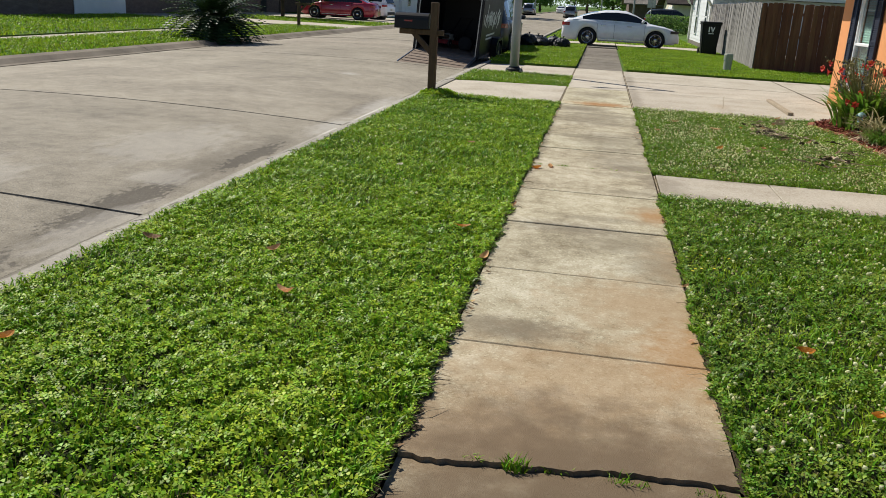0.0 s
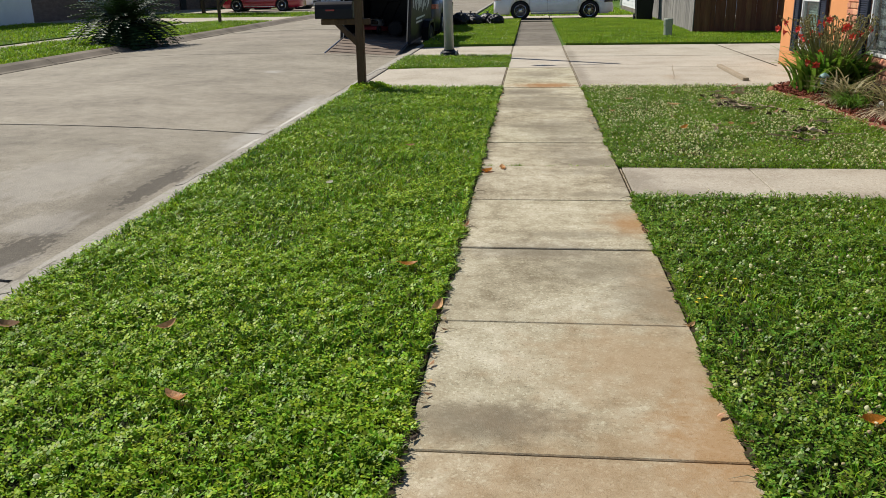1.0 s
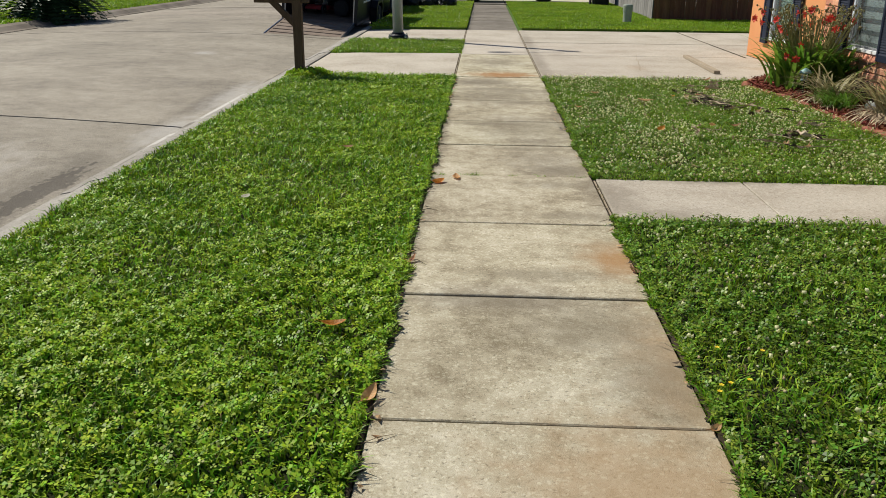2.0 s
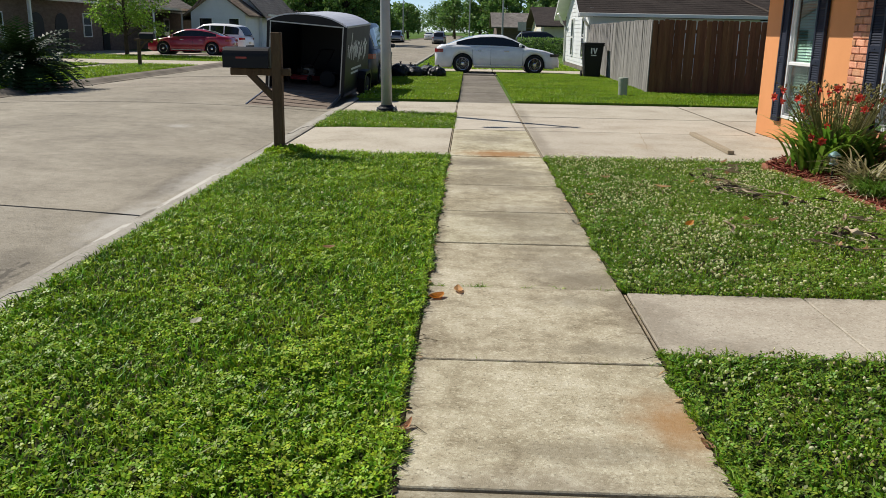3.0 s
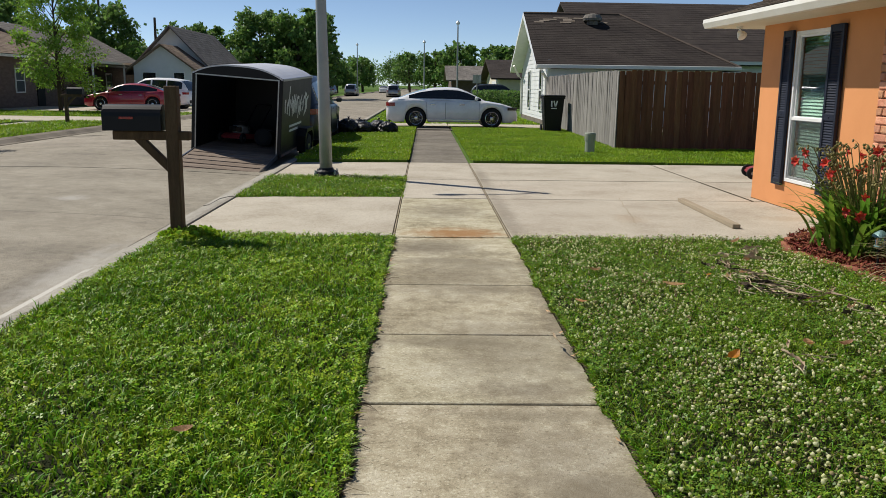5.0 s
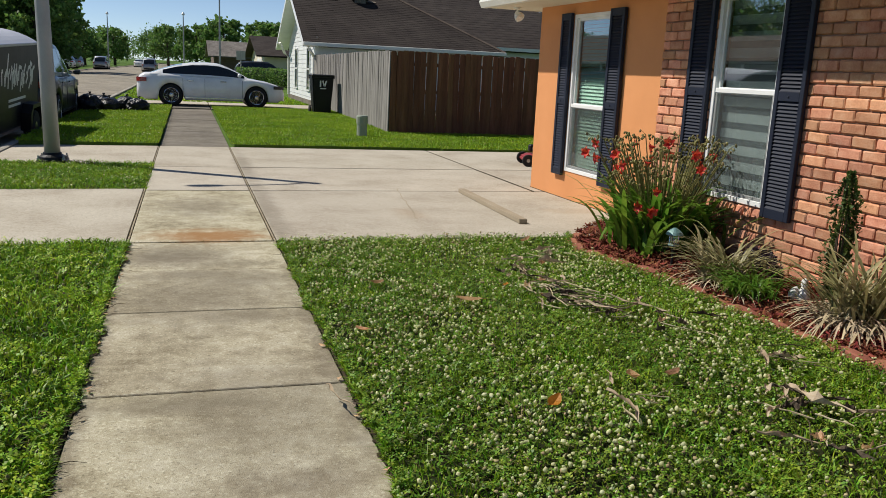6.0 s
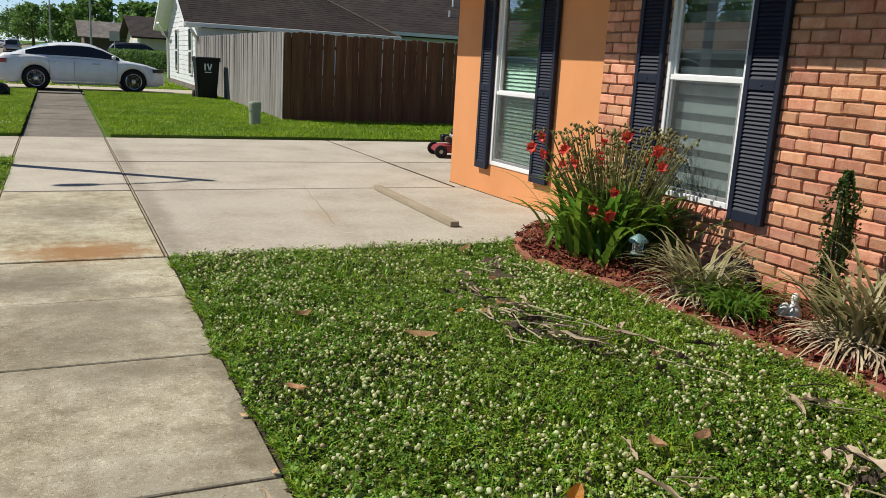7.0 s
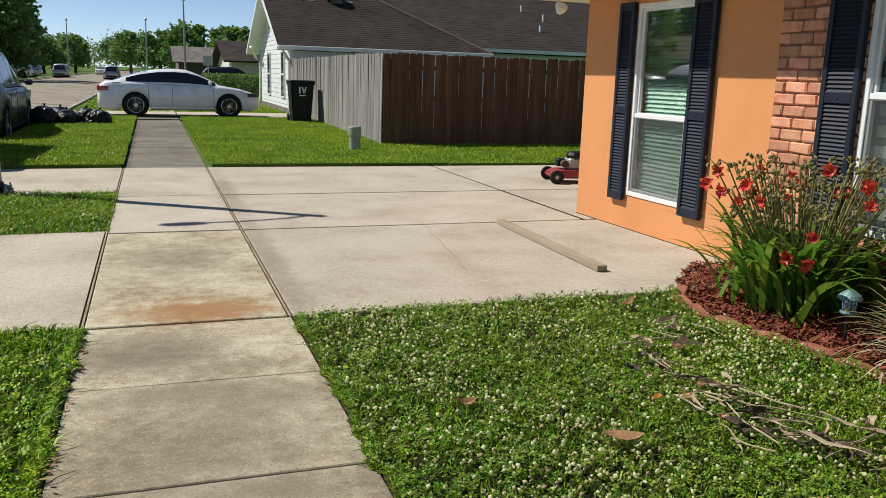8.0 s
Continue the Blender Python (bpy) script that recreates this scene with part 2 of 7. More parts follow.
stained(M["walk"], (0.165, 0.14, 0.095), [(0.25, 5.45, 0.6, 0.45), (-0.1, 5.72, 0.6, 0.16), (0.5, 5.0, 0.4, 0.6), (0.1, 6.1, 0.6, 0.16), (0.35, 8.0, 0.5, 0.2), (0.45, 8.45, 0.5, 0.25), (0.2, 9.25, 0.7, 0.14), (-0.2, 10.4, 0.7, 0.16), (0.3, 11.75, 0.6, 0.18), (-0.1, 12.85, 0.7, 0.2), (0.2, 13.2, 0.6, 0.22), (-0.25, 13.55, 0.55, 0.4), (0.3, 12.7, 0.5, 0.3), (-0.4, 3.6, 0.5, 0.25), (0.4, 7.2, 0.4, 0.2)], 0.5, 8.0)
M["drive"] = surface("driveway_concrete", [(0.31, 0.265, 0.20), (0.43, 0.385, 0.31), (0.49, 0.45, 0.37)], 0.88, 1.2, 130, 0.45, vary=0.05, spread=0.5, spec=0.25, grit=0.6, mid=0.65, specks=0.6, mid_scale=16.0, chips=0.55)
stained(M["drive"], (0.33, 0.23, 0.13), [(4.2, 15.51, 0.5, 0.35), (2.2, 15.42, 0.25, 0.5)], 0.35)
stained(M["drive"], (0.15, 0.125, 0.09), [(0.68, 7.62, 0.35, 0.9), (1, 7.26, 0.5, 0.3), (1.6, 8.19, 0.9, 0.15), (2.6, 7.15, 1, 0.2), (0.7, 15.89, 0.2, 3.5), (0.7, 19.61, 0.2, 3.5)], 0.45, 9.0)
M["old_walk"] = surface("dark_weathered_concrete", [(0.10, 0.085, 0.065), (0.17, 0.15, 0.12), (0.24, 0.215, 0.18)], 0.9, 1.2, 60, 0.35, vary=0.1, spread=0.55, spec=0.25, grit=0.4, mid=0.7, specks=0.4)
M["street"] = surface("street_concrete", [(0.16, 0.14, 0.106), (0.262, 0.232, 0.18), (0.345, 0.312, 0.25)], 0.85, 0.6, 75, 0.7, vary=0.07, spread=0.55, spec=0.3, grit=0.75, mid=0.9, specks=0.6, mid_scale=4.5, chips=0.45)
stained(M["street"], (0.11, 0.094, 0.07), [(-3.72, 7.2, 0.40, 2.8), (-3.72, 3.2, 0.5, 3.0), (-3.66, 12.2, 0.25, 2.0)], 0.55, 6.0, 0.22)
stained(M["street"], (0.055, 0.046, 0.034), [(-3.72, 5.6, 0.42, 1.9), (-3.60, 8.0, 0.25, 1.8), (-4.0, 5.38, 0.9, 0.10), (-3.72, 3.4, 0.6, 1.6)], 0.7, 24.0, 0.45, (1.0, 1.2))
stained(M["street"], (0.40, 0.375, 0.33), [(-3.9, 6.6, 0.5, 0.6), (-4.6, 8.1, 1.0, 2.2), (-5.5, 5.7, 1.2, 1.5), (-3.55, 5.0, 0.3, 1.4)], 0.4, 9.0, 0.3, (0.95, 1.35))
stained(M["street"], (0.44, 0.42, 0.38), [(-5.3, 17.2, 0.3, 0.35), (-3.5, 12.9, 0.3, 2.0), (-3.5, 10.4, 0.3, 1.3)], 0.6, 9.0, 0.5)
stained(M["street"], (0.03, 0.025, 0.018), [(-3.62, 10.65, 0.45, 0.05), (-3.5, 5.4, 0.4, 0.04)], 0.9, 18.0, 1.0, (0.95, 1.3))
M["curb"] = surface("curb_concrete", [(0.20, 0.18, 0.145), (0.29, 0.27, 0.23), (0.37, 0.35, 0.305)], 0.88, 1.1, 60, 0.4, vary=0.05, spread=0.55, spec=0.25, grit=0.5, mid=0.6, specks=0.5, mid_scale=12.0, chips=0.5)
stained(M["curb"], (0.56, 0.54, 0.49), [(-3.44, 12.0, 0.4, 2.6), (-3.42, 9.9, 0.25, 0.8)], 0.55, 10.0, 0.6, (0.95, 1.2))
stained(M["curb"], (0.10, 0.085, 0.06), [(-3.42, 3.8, 0.1, 4.0), (-3.25, 5.4, 0.25, 0.25), (-3.4, 10.7, 0.12, 0.5), (-3.2, 8.6, 0.12, 0.4)], 0.7, 14.0, 0.4, (0.95, 1.25))
# darker than the near kerb's concrete
M["curb_far"] = surface("dark_curb_concrete", [(0.10, 0.085, 0.065), (0.20, 0.17, 0.13), (0.28, 0.25, 0.20)], 0.9, 0.8, 40, 0.3, vary=0.08, spec=0.25)
M["soil"] = surface("joint_soil", [(0.022, 0.017, 0.01), (0.06, 0.047, 0.028)], 0.95, 6, 80, 0.5, spec=0.1)
# near-black green: the shade between the leaves is put into the earth's colour
M["earth"] = surface("shaded_lawn_earth", [(0.008, 0.011, 0.004), (0.016, 0.022, 0.007), (0.03, 0.03, 0.013)], 0.95, 2, 50, 0.6, spec=0.1)
M["turf"] = surface("far_turf", [(0.04, 0.085, 0.012), (0.075, 0.14, 0.02), (0.12, 0.18, 0.035)], 0.9, 0.35, 14, 0.8, spec=0.15, depth=0.05)
M["grass"] = surface("grass_blades", [(0.07, 0.16, 0.009), (0.168, 0.315, 0.014), (0.31, 0.44, 0.028)], 0.45, 1.1, 30, 0.0, vary=0.6, island=True, leaf=0.30, spec=0.25)
M["grass_sun"] = surface("mown_grass_blades", [(0.12, 0.22, 0.012), (0.23, 0.37, 0.018), (0.37, 0.48, 0.034)], 0.5, 0.9, 30, 0.0, vary=0.4, island=True, leaf=0.35, spec=0.2)
M["clover"] = surface("clover_leaves", [(0.125, 0.245, 0.012), (0.25, 0.40, 0.018), (0.41, 0.53, 0.045)], 0.46, 1.4, 30, 0.0, vary=0.5, island=True, leaf=0.30, spec=0.22)
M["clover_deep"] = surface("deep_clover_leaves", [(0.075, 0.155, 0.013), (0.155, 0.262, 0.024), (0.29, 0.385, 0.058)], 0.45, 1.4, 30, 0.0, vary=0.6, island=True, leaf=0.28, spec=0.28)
M["straw"] = surface("dry_grass_blades", [(0.16, 0.13, 0.05), (0.25, 0.21, 0.09)], 0.7, 2, 30, 0.0, vary=0.35, island=True, leaf=0.2, spec=0.3)
M["bloom"] = surface("clover_blooms", [(0.66, 0.68, 0.34), (0.92, 0.92, 0.66)], 0.8, 3, 120, 0.3, vary=0.15, island=True, leaf=0.5, spec=0.2)
M["stucco"] = surface("orange_stucco", [(0.56, 0.235, 0.09), (0.65, 0.285, 0.115), (0.71, 0.32, 0.135)], 0.85, 1.2, 160, 0.35, spread=0.7, spec=0.25, depth=0.004)
M["brick"] = surface("fired_brick", [(0.38, 0.14, 0.08), (0.55, 0.262, 0.155), (0.65, 0.39, 0.265)], 0.9, 9, 70, 0.8, vary=0.30, hue=0.03, spread=0.6, spec=0.2, depth=0.006)
M["brick_more"] = surface("fired_brick_rest", [(0.38, 0.14, 0.08), (0.55, 0.262, 0.155), (0.65, 0.39, 0.265)], 0.9, 9, 70, 0.8, vary=0.30, hue=0.03, island=True, spread=0.6, spec=0.2, depth=0.006)
M["mortar"] = surface("mortar", [(0.26, 0.14, 0.09), (0.42, 0.27, 0.19)], 0.95, 7, 90, 0.5, spec=0.15)
M["navy"] = surface("navy_shutter_paint", [(0.009, 0.012, 0.024), (0.016, 0.021, 0.038)], 0.5, 3, 80, 0.1, spec=0.3)
M["vinyl"] = plain("white_vinyl", (0.78, 0.79, 0.78), 0.35)
M["cream"] = surface("cream_soffit_paint", [(0.62, 0.56, 0.43), (0.74, 0.69, 0.56)], 0.6, 1.5, 60, 0.1, spec=0.3)
M["gutter"] = surface("white_gutter_enamel", [(0.66, 0.64, 0.56), (0.78, 0.77, 0.71)], 0.4, 1.5, 60, 0.08)
M["shingle"] = surface("brown_roof_shingles", [(0.055, 0.042, 0.034), (0.10, 0.078, 0.062), (0.14, 0.115, 0.09)], 0.95, 1.2, 25, 0.7, vary=0.2, island=True, spec=0.2, depth=0.02)
M["shingle_dark"] = surface("dark_roof_shingles", [(0.024, 0.018, 0.016), (0.038, 0.030, 0.026), (0.055, 0.045, 0.039)], 0.95, 0.8, 25, 0.7, vary=0.12, island=True, spec=0.2, depth=0.02)
M["shingle_tan"] = surface("tan_roof_shingles", [(0.12, 0.085, 0.06), (0.19, 0.14, 0.10), (0.24, 0.19, 0.14)], 0.95, 0.8, 15, 0.6, vary=0.2, island=True, spec=0.2, depth=0.02)
M["shingle_grey"] = surface("grey_roof_shingles", [(0.10, 0.09, 0.08), (0.16, 0.145, 0.13), (0.2, 0.185, 0.17)], 0.95, 0.8, 15, 0.6, vary=0.2, island=True, spec=0.2, depth=0.02)
M["siding"] = surface("white_siding_paint", [(0.64, 0.66, 0.66), (0.76, 0.78, 0.78)], 0.55, 1.0, 50, 0.1)
M["fence_grey"] = surface("weathered_grey_cedar", [(0.13, 0.12, 0.108), (0.235, 0.222, 0.205), (0.34, 0.325, 0.305)], 0.9, 3.5, 30, 0.5, vary=0.2, hue=0.02, stretch=(3, 3, 0.25), spec=0.2)
# brown cedar, its colour darkened for the run turned from the sun
M["fence_brown"] = surface("shaded_brown_cedar", [(0.08, 0.035, 0.018), (0.145, 0.066, 0.034), (0.21, 0.105, 0.056)], 0.8, 3.0, 30, 0.5, vary=0.16, stretch=(3, 3, 0.25), spec=0.25)
M["post_wood"] = surface("aged_post_wood", [(0.055, 0.033, 0.018), (0.095, 0.06, 0.034), (0.14, 0.095, 0.055)], 0.85, 4, 40, 0.5, stretch=(4, 4, 0.5), spec=0.25)
M["plank"] = surface("weathered_lumber", [(0.27, 0.22, 0.15), (0.38, 0.32, 0.23)], 0.85, 4, 60, 0.4, stretch=(4, 0.5, 4), spec=0.25)
M["ramp_wood"] = surface("ramp_plywood", [(0.11, 0.08, 0.06), (0.20, 0.155, 0.12), (0.30, 0.245, 0.20)], 0.85, 2, 40, 0.4, stretch=(0.6, 4, 4), spec=0.25)
M["mulch"] = surface("red_mulch", [(0.085, 0.022, 0.012), (0.17, 0.05, 0.028), (0.26, 0.09, 0.05)], 0.9, 5, 60, 0.5, vary=0.45, island=True, spec=0.2)
M["paver"] = surface("red_edging_concrete", [(0.26, 0.095, 0.06), (0.36, 0.145, 0.095)], 0.9, 4, 60, 0.4, vary=0.15, spec=0.2)
M["bark"] = surface("tree_bark", [(0.05, 0.038, 0.026), (0.11, 0.085, 0.06)], 0.95, 3, 30, 0.8, stretch=(2, 2, 0.5), spec=0.15)
M["galv"] = surface("grey_painted_steel", [(0.30, 0.31, 0.30), (0.40, 0.41, 0.395)], 0.5, 2.0, 60, 0.1, metal=0.2)
M["rubber"] = plain("tyre_rubber", (0.018, 0.018, 0.019), 0.8, spec=0.3)
M["black_plastic"] = plain("black_plastic", (0.010, 0.011, 0.012), 0.5, spec=0.25)
M["black_paint"] = plain("black_enamel", (0.008, 0.008, 0.010), 0.42, spec=0.25)
M["chrome"] = plain("bright_alloy", (0.62, 0.63, 0.65), 0.22, 1.0)
M["alloy"] = plain("grey_alloy", (0.35, 0.36, 0.38), 0.3, 1.0)
M["car_white"] = plain("pearl_white_paint", (0.90, 0.90, 0.90), 0.3, coat=0.8, bump=0.0)
M["car_red"] = plain("red_car_paint", (0.34, 0.010, 0.03), 0.3, coat=0.8, bump=0.0)
M["car_dark"] = plain("charcoal_car_paint", (0.012, 0.014, 0.018), 0.35, coat=0.25, bump=0.0)
M["car_silver"] = plain("silver_car_paint", (0.45, 0.46, 0.47), 0.3, 0.5, coat=0.7, bump=0.0)
M["car_glass"] = glassy("tinted_car_glass", (0.012, 0.015, 0.018), clear=False)
M["tail"] = plain("red_lens", (0.30, 0.012, 0.012), 0.2, coat=0.6)
M["head"] = plain("clear_lens", (0.55, 0.57, 0.6), 0.12, 0.4, coat=1.0)
M["glass"] = glassy("window_glass", (0.84, 0.92, 0.92))
M["roof_metal"] = plain("bright_roof_metal", (0.55, 0.56, 0.60), 0.45, 0.2, bump=0.1)
# white slats dimmed and given the green of the reflection in the glass
M["blind"] = plain("green_toned_blind", (0.33, 0.50, 0.40), 0.6)
M["band"] = plain("white_shade_band", (0.52, 0.60, 0.60), 0.7)
M["sheer"] = plain("grey_sheer_fabric", (0.13, 0.16, 0.17), 0.8)
M["room"] = plain("dim_room_paint", (0.20, 0.21, 0.20), 0.9)
M["leaf_oak"] = surface("tree_leaves", [(0.075, 0.145, 0.03), (0.13, 0.235, 0.05), (0.19, 0.31, 0.075)], 0.6, 0.5, 8, 0.0, vary=0.35, island=True, leaf=0.42, spec=0.4)
M["leaf_box"] = surface("small_shrub_leaves", [(0.04, 0.075, 0.015), (0.075, 0.125, 0.025), (0.12, 0.18, 0.04)], 0.5, 2, 20, 0.0, vary=0.35, island=True, leaf=0.3, spec=0.4)
M["leaf_young"] = surface("young_tree_leaves", [(0.12, 0.24, 0.025), (0.20, 0.35, 0.04), (0.29, 0.44, 0.065)], 0.5, 0.8, 8, 0.0, vary=0.3, island=True, leaf=0.5, spec=0.4)
M["leaf_sago"] = surface("sago_fronds", [(0.014, 0.034, 0.01), (0.028, 0.06, 0.014)], 0.5, 1.5, 30, 0.0, vary=0.3, island=True, leaf=0.15, spec=0.2)
M["leaf_strap"] = surface("strap_leaves", [(0.065, 0.15, 0.013), (0.12, 0.245, 0.026), (0.20, 0.33, 0.045)], 0.35, 4, 40, 0.0, vary=0.3, island=True, leaf=0.45, spec=0.5)
M["stalk"] = surface("flower_stalks", [(0.13, 0.14, 0.035), (0.28, 0.23, 0.09)], 0.5, 6, 40, 0.0, vary=0.3, island=True, spec=0.4)
M["bud"] = surface("seed_heads", [(0.10, 0.105, 0.03), (0.28, 0.21, 0.08)], 0.6, 10, 60, 0.1, vary=0.4, island=True, spec=0.3)
M["petal"] = surface("red_petals", [(0.58, 0.022, 0.016), (0.80, 0.10, 0.07)], 0.45, 8, 60, 0.0, vary=0.25, island=True, leaf=0.3, spec=0.4)
M["pale_strap"] = surface("variegated_straps", [(0.12, 0.13, 0.04), (0.27, 0.25, 0.11), (0.46, 0.41, 0.25)], 0.5, 6, 40, 0.0, vary=0.35, island=True, leaf=0.25, spec=0.4)
M["dry_strap"] = surface("dead_straps", [(0.24, 0.175, 0.10), (0.45, 0.37, 0.24), (0.62, 0.54, 0.38)], 0.8, 5, 50, 0.2, vary=0.3, island=True, leaf=0.1, spec=0.25)
M["purple"] = surface("purple_leaves", [(0.035, 0.022, 0.035), (0.075, 0.045, 0.07)], 0.5, 6, 40, 0.0, vary=0.3, island=True, leaf=0.2, spec=0.4)
M["dead_orange"] = surface("orange_dead_leaf", [(0.55, 0.20, 0.02), (0.68, 0.34, 0.04)], 0.55, 14, 90, 0.2, leaf=0.2, coords="object")
M["dead_brown"] = surface("brown_dead_leaf", [(0.46, 0.25, 0.11), (0.78, 0.55, 0.33)], 0.65, 14, 90, 0.2, vary=0.25, leaf=0.35, coords="object")
M["dead_pale"] = surface("pale_dead_leaf", [(0.50, 0.47, 0.34), (0.62, 0.60, 0.48)], 0.6, 14, 90, 0.2, coords="object")
M["white_stone"] = plain("white_glazed_stone", (0.72, 0.72, 0.70), 0.5)
M["pipe_green"] = surface("pale_green_plastic", [(0.26, 0.29, 0.22), (0.34, 0.37, 0.29)], 0.5, 5, 60, 0.1)
M["mower_red"] = surface("mower_red_enamel", [(0.20, 0.03, 0.03), (0.33, 0.025, 0.035)], 0.5, 5, 60, 0.1, coords="object")
M["verdigris"] = surface("verdigris_metal", [(0.10, 0.20, 0.20), (0.22, 0.34, 0.33)], 0.5, 12, 90, 0.2, metal=0.3)
M["bag"] = surface("black_bag_film", [(0.006, 0.006, 0.007), (0.010, 0.010, 0.011)], 0.3, 6, 18, 0.5, spec=0.35, depth=0.06)
M["bloom_old"] = surface("faded_clover_blooms", [(0.22, 0.17, 0.08), (0.44, 0.37, 0.20)], 0.85, 3, 120, 0.3, vary=0.25, island=True, spec=0.2)
M["lens_white"] = plain("frosted_lamp_glass", (0.75, 0.75, 0.7), 0.3)

# insect screen: a fine grey mesh that lets most of the light through
M["screen"] = bpy.data.materials.new("insect_screen_mesh")
M["screen"].use_nodes = True
sn = M["screen"].node_tree
sn.nodes["Principled BSDF"].inputs["Base Color"].default_value = (0.06, 0.07, 0.07, 1)
sn.nodes["Principled BSDF"].inputs["Roughness"].default_value = 0.7
clear, blend = sn.nodes.new("ShaderNodeBsdfTransparent"), sn.nodes.new("ShaderNodeMixShader")
blend.inputs[0].default_value = 0.28
sn.links.new(clear.outputs[0], blend.inputs[1])
sn.links.new(sn.nodes["Principled BSDF"].outputs[0], blend.inputs[2])
sn.links.new(blend.outputs[0], sn.nodes["Material Output"].inputs[0])

# ---- ground ----
def sheet(name, xs, zs, y0, y1, steps, material, label, category):
    bm = bmesh.new()
    ys = [y0 + (y1 - y0) * (k / steps) ** 2 for k in range(steps + 1)]
    rows = [[bm.verts.new((x, y, z)) for x, z in zip(xs, zs)] for y in ys]
    for a, b in zip(rows, rows[1:]):
        for k in range(len(xs) - 1):
            bm.faces.new((a[k], a[k + 1], b[k + 1], b[k]))
    return tagged(part(name, bm, material), label, category, kind="structure")


sheet("ground", [-1500, -40, -12.2, -12.0, -3.15, -2.98, 40, 1500], [-0.075, -0.075, -0.075, -0.40, -0.40, -0.075, -0.075, -0.075], -80, 2500, 24, M["turf"], "green turf ground running out to the horizon", "ground")


def street_z(x):
    """Crowned roadway: 0.15 below the walk at the gutters, higher along the middle."""
    return -0.15 + 0.13 * (1 - ((x + 7.42) / 4.1) ** 2)


street = tagged(part("street", boxed(-11.7, -60, -0.36, -3.2, 420, -0.24), M["soil"]), "worn grey-tan concrete residential street with tarred joints", "street", kind="structure")
bm = bmesh.new()
cols = [-11.55 + (11.55 - 3.42) * k / 12 for k in range(13)]
u = [[bm.verts.new((x, yy, street_z(x))) for x in cols] for yy in (0.022, 5.228)]
d = [[bm.verts.new((x, yy, street_z(x) - 0.1)) for x in cols] for yy in (0.0, 5.25)]
for k in range(12):
    bm.faces.new((u[0][k], u[0][k + 1], u[1][k + 1], u[1][k]))
    bm.faces.new((d[0][k], d[0][k + 1], u[0][k + 1], u[0][k]))
    bm.faces.new((u[1][k], u[1][k + 1], d[1][k + 1], d[1][k]))
bm.faces.new((u[0][0], u[1][0], d[1][0], d[0][0]))
bm.faces.new((u[0][12], d[0][12], d[1][12], u[1][12]))
panel_mesh = bpy.data.meshes.new("road_panel")
bm.to_mesh(panel_mesh)
bm.free()
for k in range(-8, 60):
    held("road_panel", panel_mesh, M["street"], street, m=pose(0, 5.40 + 5.25 * k, R.uniform(-0.004, 0.004)))


def curb(name, x_top, x_gutter, material, label, low=()):
    base = tagged(part(name, boxed(min(x_top, x_gutter) + 0.03, -60, -0.34, max(x_top, x_gutter) - 0.03, 420, -0.2), M["soil"]), label, "kerb", kind="structure")
    s = 1 if x_top > x_gutter else -1
    w = abs(x_top - x_gutter)
    bm = prism(bmesh.new(), [(0, -0.28), (0, -0.005), (-s * 0.05, 0.0), (-s * w * 0.45, -0.035), (-s * w * 0.8, -0.122), (-s * w, -0.141), (-s * w, -0.28)], 0.006, 3.044)
    me = bpy.data.meshes.new("curb_segment")
    bm.to_mesh(me)
    bm.free()
    for k in range(-15, 110):
        y = -1.2 + 3.05 * k
        ob = held("curb_segment", me, material, base, m=pose(x_top, y, R.uniform(-0.006, 0.004)))
    return base


curb("curb_near", -2.98, -3.42, M["curb"], "pale rolled concrete kerb along the street")
curb("curb_far", -12.02, -11.54, M["curb_far"], "dark rolled concrete kerb across the street")

# ---- walks and drives ----
def slab(name, x0, y0, x1, y1, material, parent, z=0.0, tilt=(0, 0), bevel=0.005):
    bm = boxed(-(x1 - x0) / 2, -(y1 - y0) / 2, -0.1, (x1 - x0) / 2, (y1 - y0) / 2, 0, bevel=bevel)
    return part(name, bm, material, parent, m=pose((x0 + x1) / 2, (y0 + y1) / 2, z, tilt[0], tilt[1], 0))


walk_base = tagged(part("sidewalk", boxed(-0.63, -40, -0.2, 0.64, 14.03, -0.085), M["soil"]), "rust-stained pale concrete sidewalk of square slabs", "sidewalk", kind="structure")
joints = [-7.3, -6.1, -4.9, -3.7, -2.5, -1.3, -0.1, 1.12, 2.33, 3.40, 4.61, 5.80, 7.01, 8.24, 9.38, 10.56, 11.91, 13.0, 14.03]
for k, (a, b) in enumerate(zip(joints, joints[1:])):
    low = -0.022 if b <= 2.4 else R.uniform(-0.004, 0.004)
    tip = (R.uniform(-0.15, 0.15), R.uniform(-0.15, 0.15))
    if 2.33 in (a, b):
        # the cracked joint: both slabs end in a broken edge
        s = 1 if b == 2.33 else -1
        far = a if s > 0 else b
        xs = [-0.61 + 1.23 * j / 90 for j in range(91)]
        edge = [(x, 2.33 + 0.05 * x + 0.022 * math.sin(x * 3.1 + 0.4) + 0.03 * noise.noise(Vector((x * 7, 0.3, 2))) + 0.012 * noise.noise(Vector((x * 26, 0.3, 4))) - s * (0.003 + 0.007 * abs(noise.noise(Vector((x * 15, s, 5)))))) for x in xs]
        rim = [(0.62, far - (-s) * 0.006), (-0.61, far - (-s) * 0.006)]
        part("slab", prism(bmesh.new(), edge + rim, -0.1, 0.0, "z"), M["walk"], walk_base, m=pose(0, 0, low))
        continue
    slab("slab", -0.61, a + 0.007, 0.62, b - 0.007, M["walk"], walk_base, low, tip)
side_base = tagged(part("front_path", boxed(0.66, 7.17, -0.2, 4.6, 8.18, -0.045), M["soil"]), "grey concrete front path crossing the lawn", "path", kind="structure")
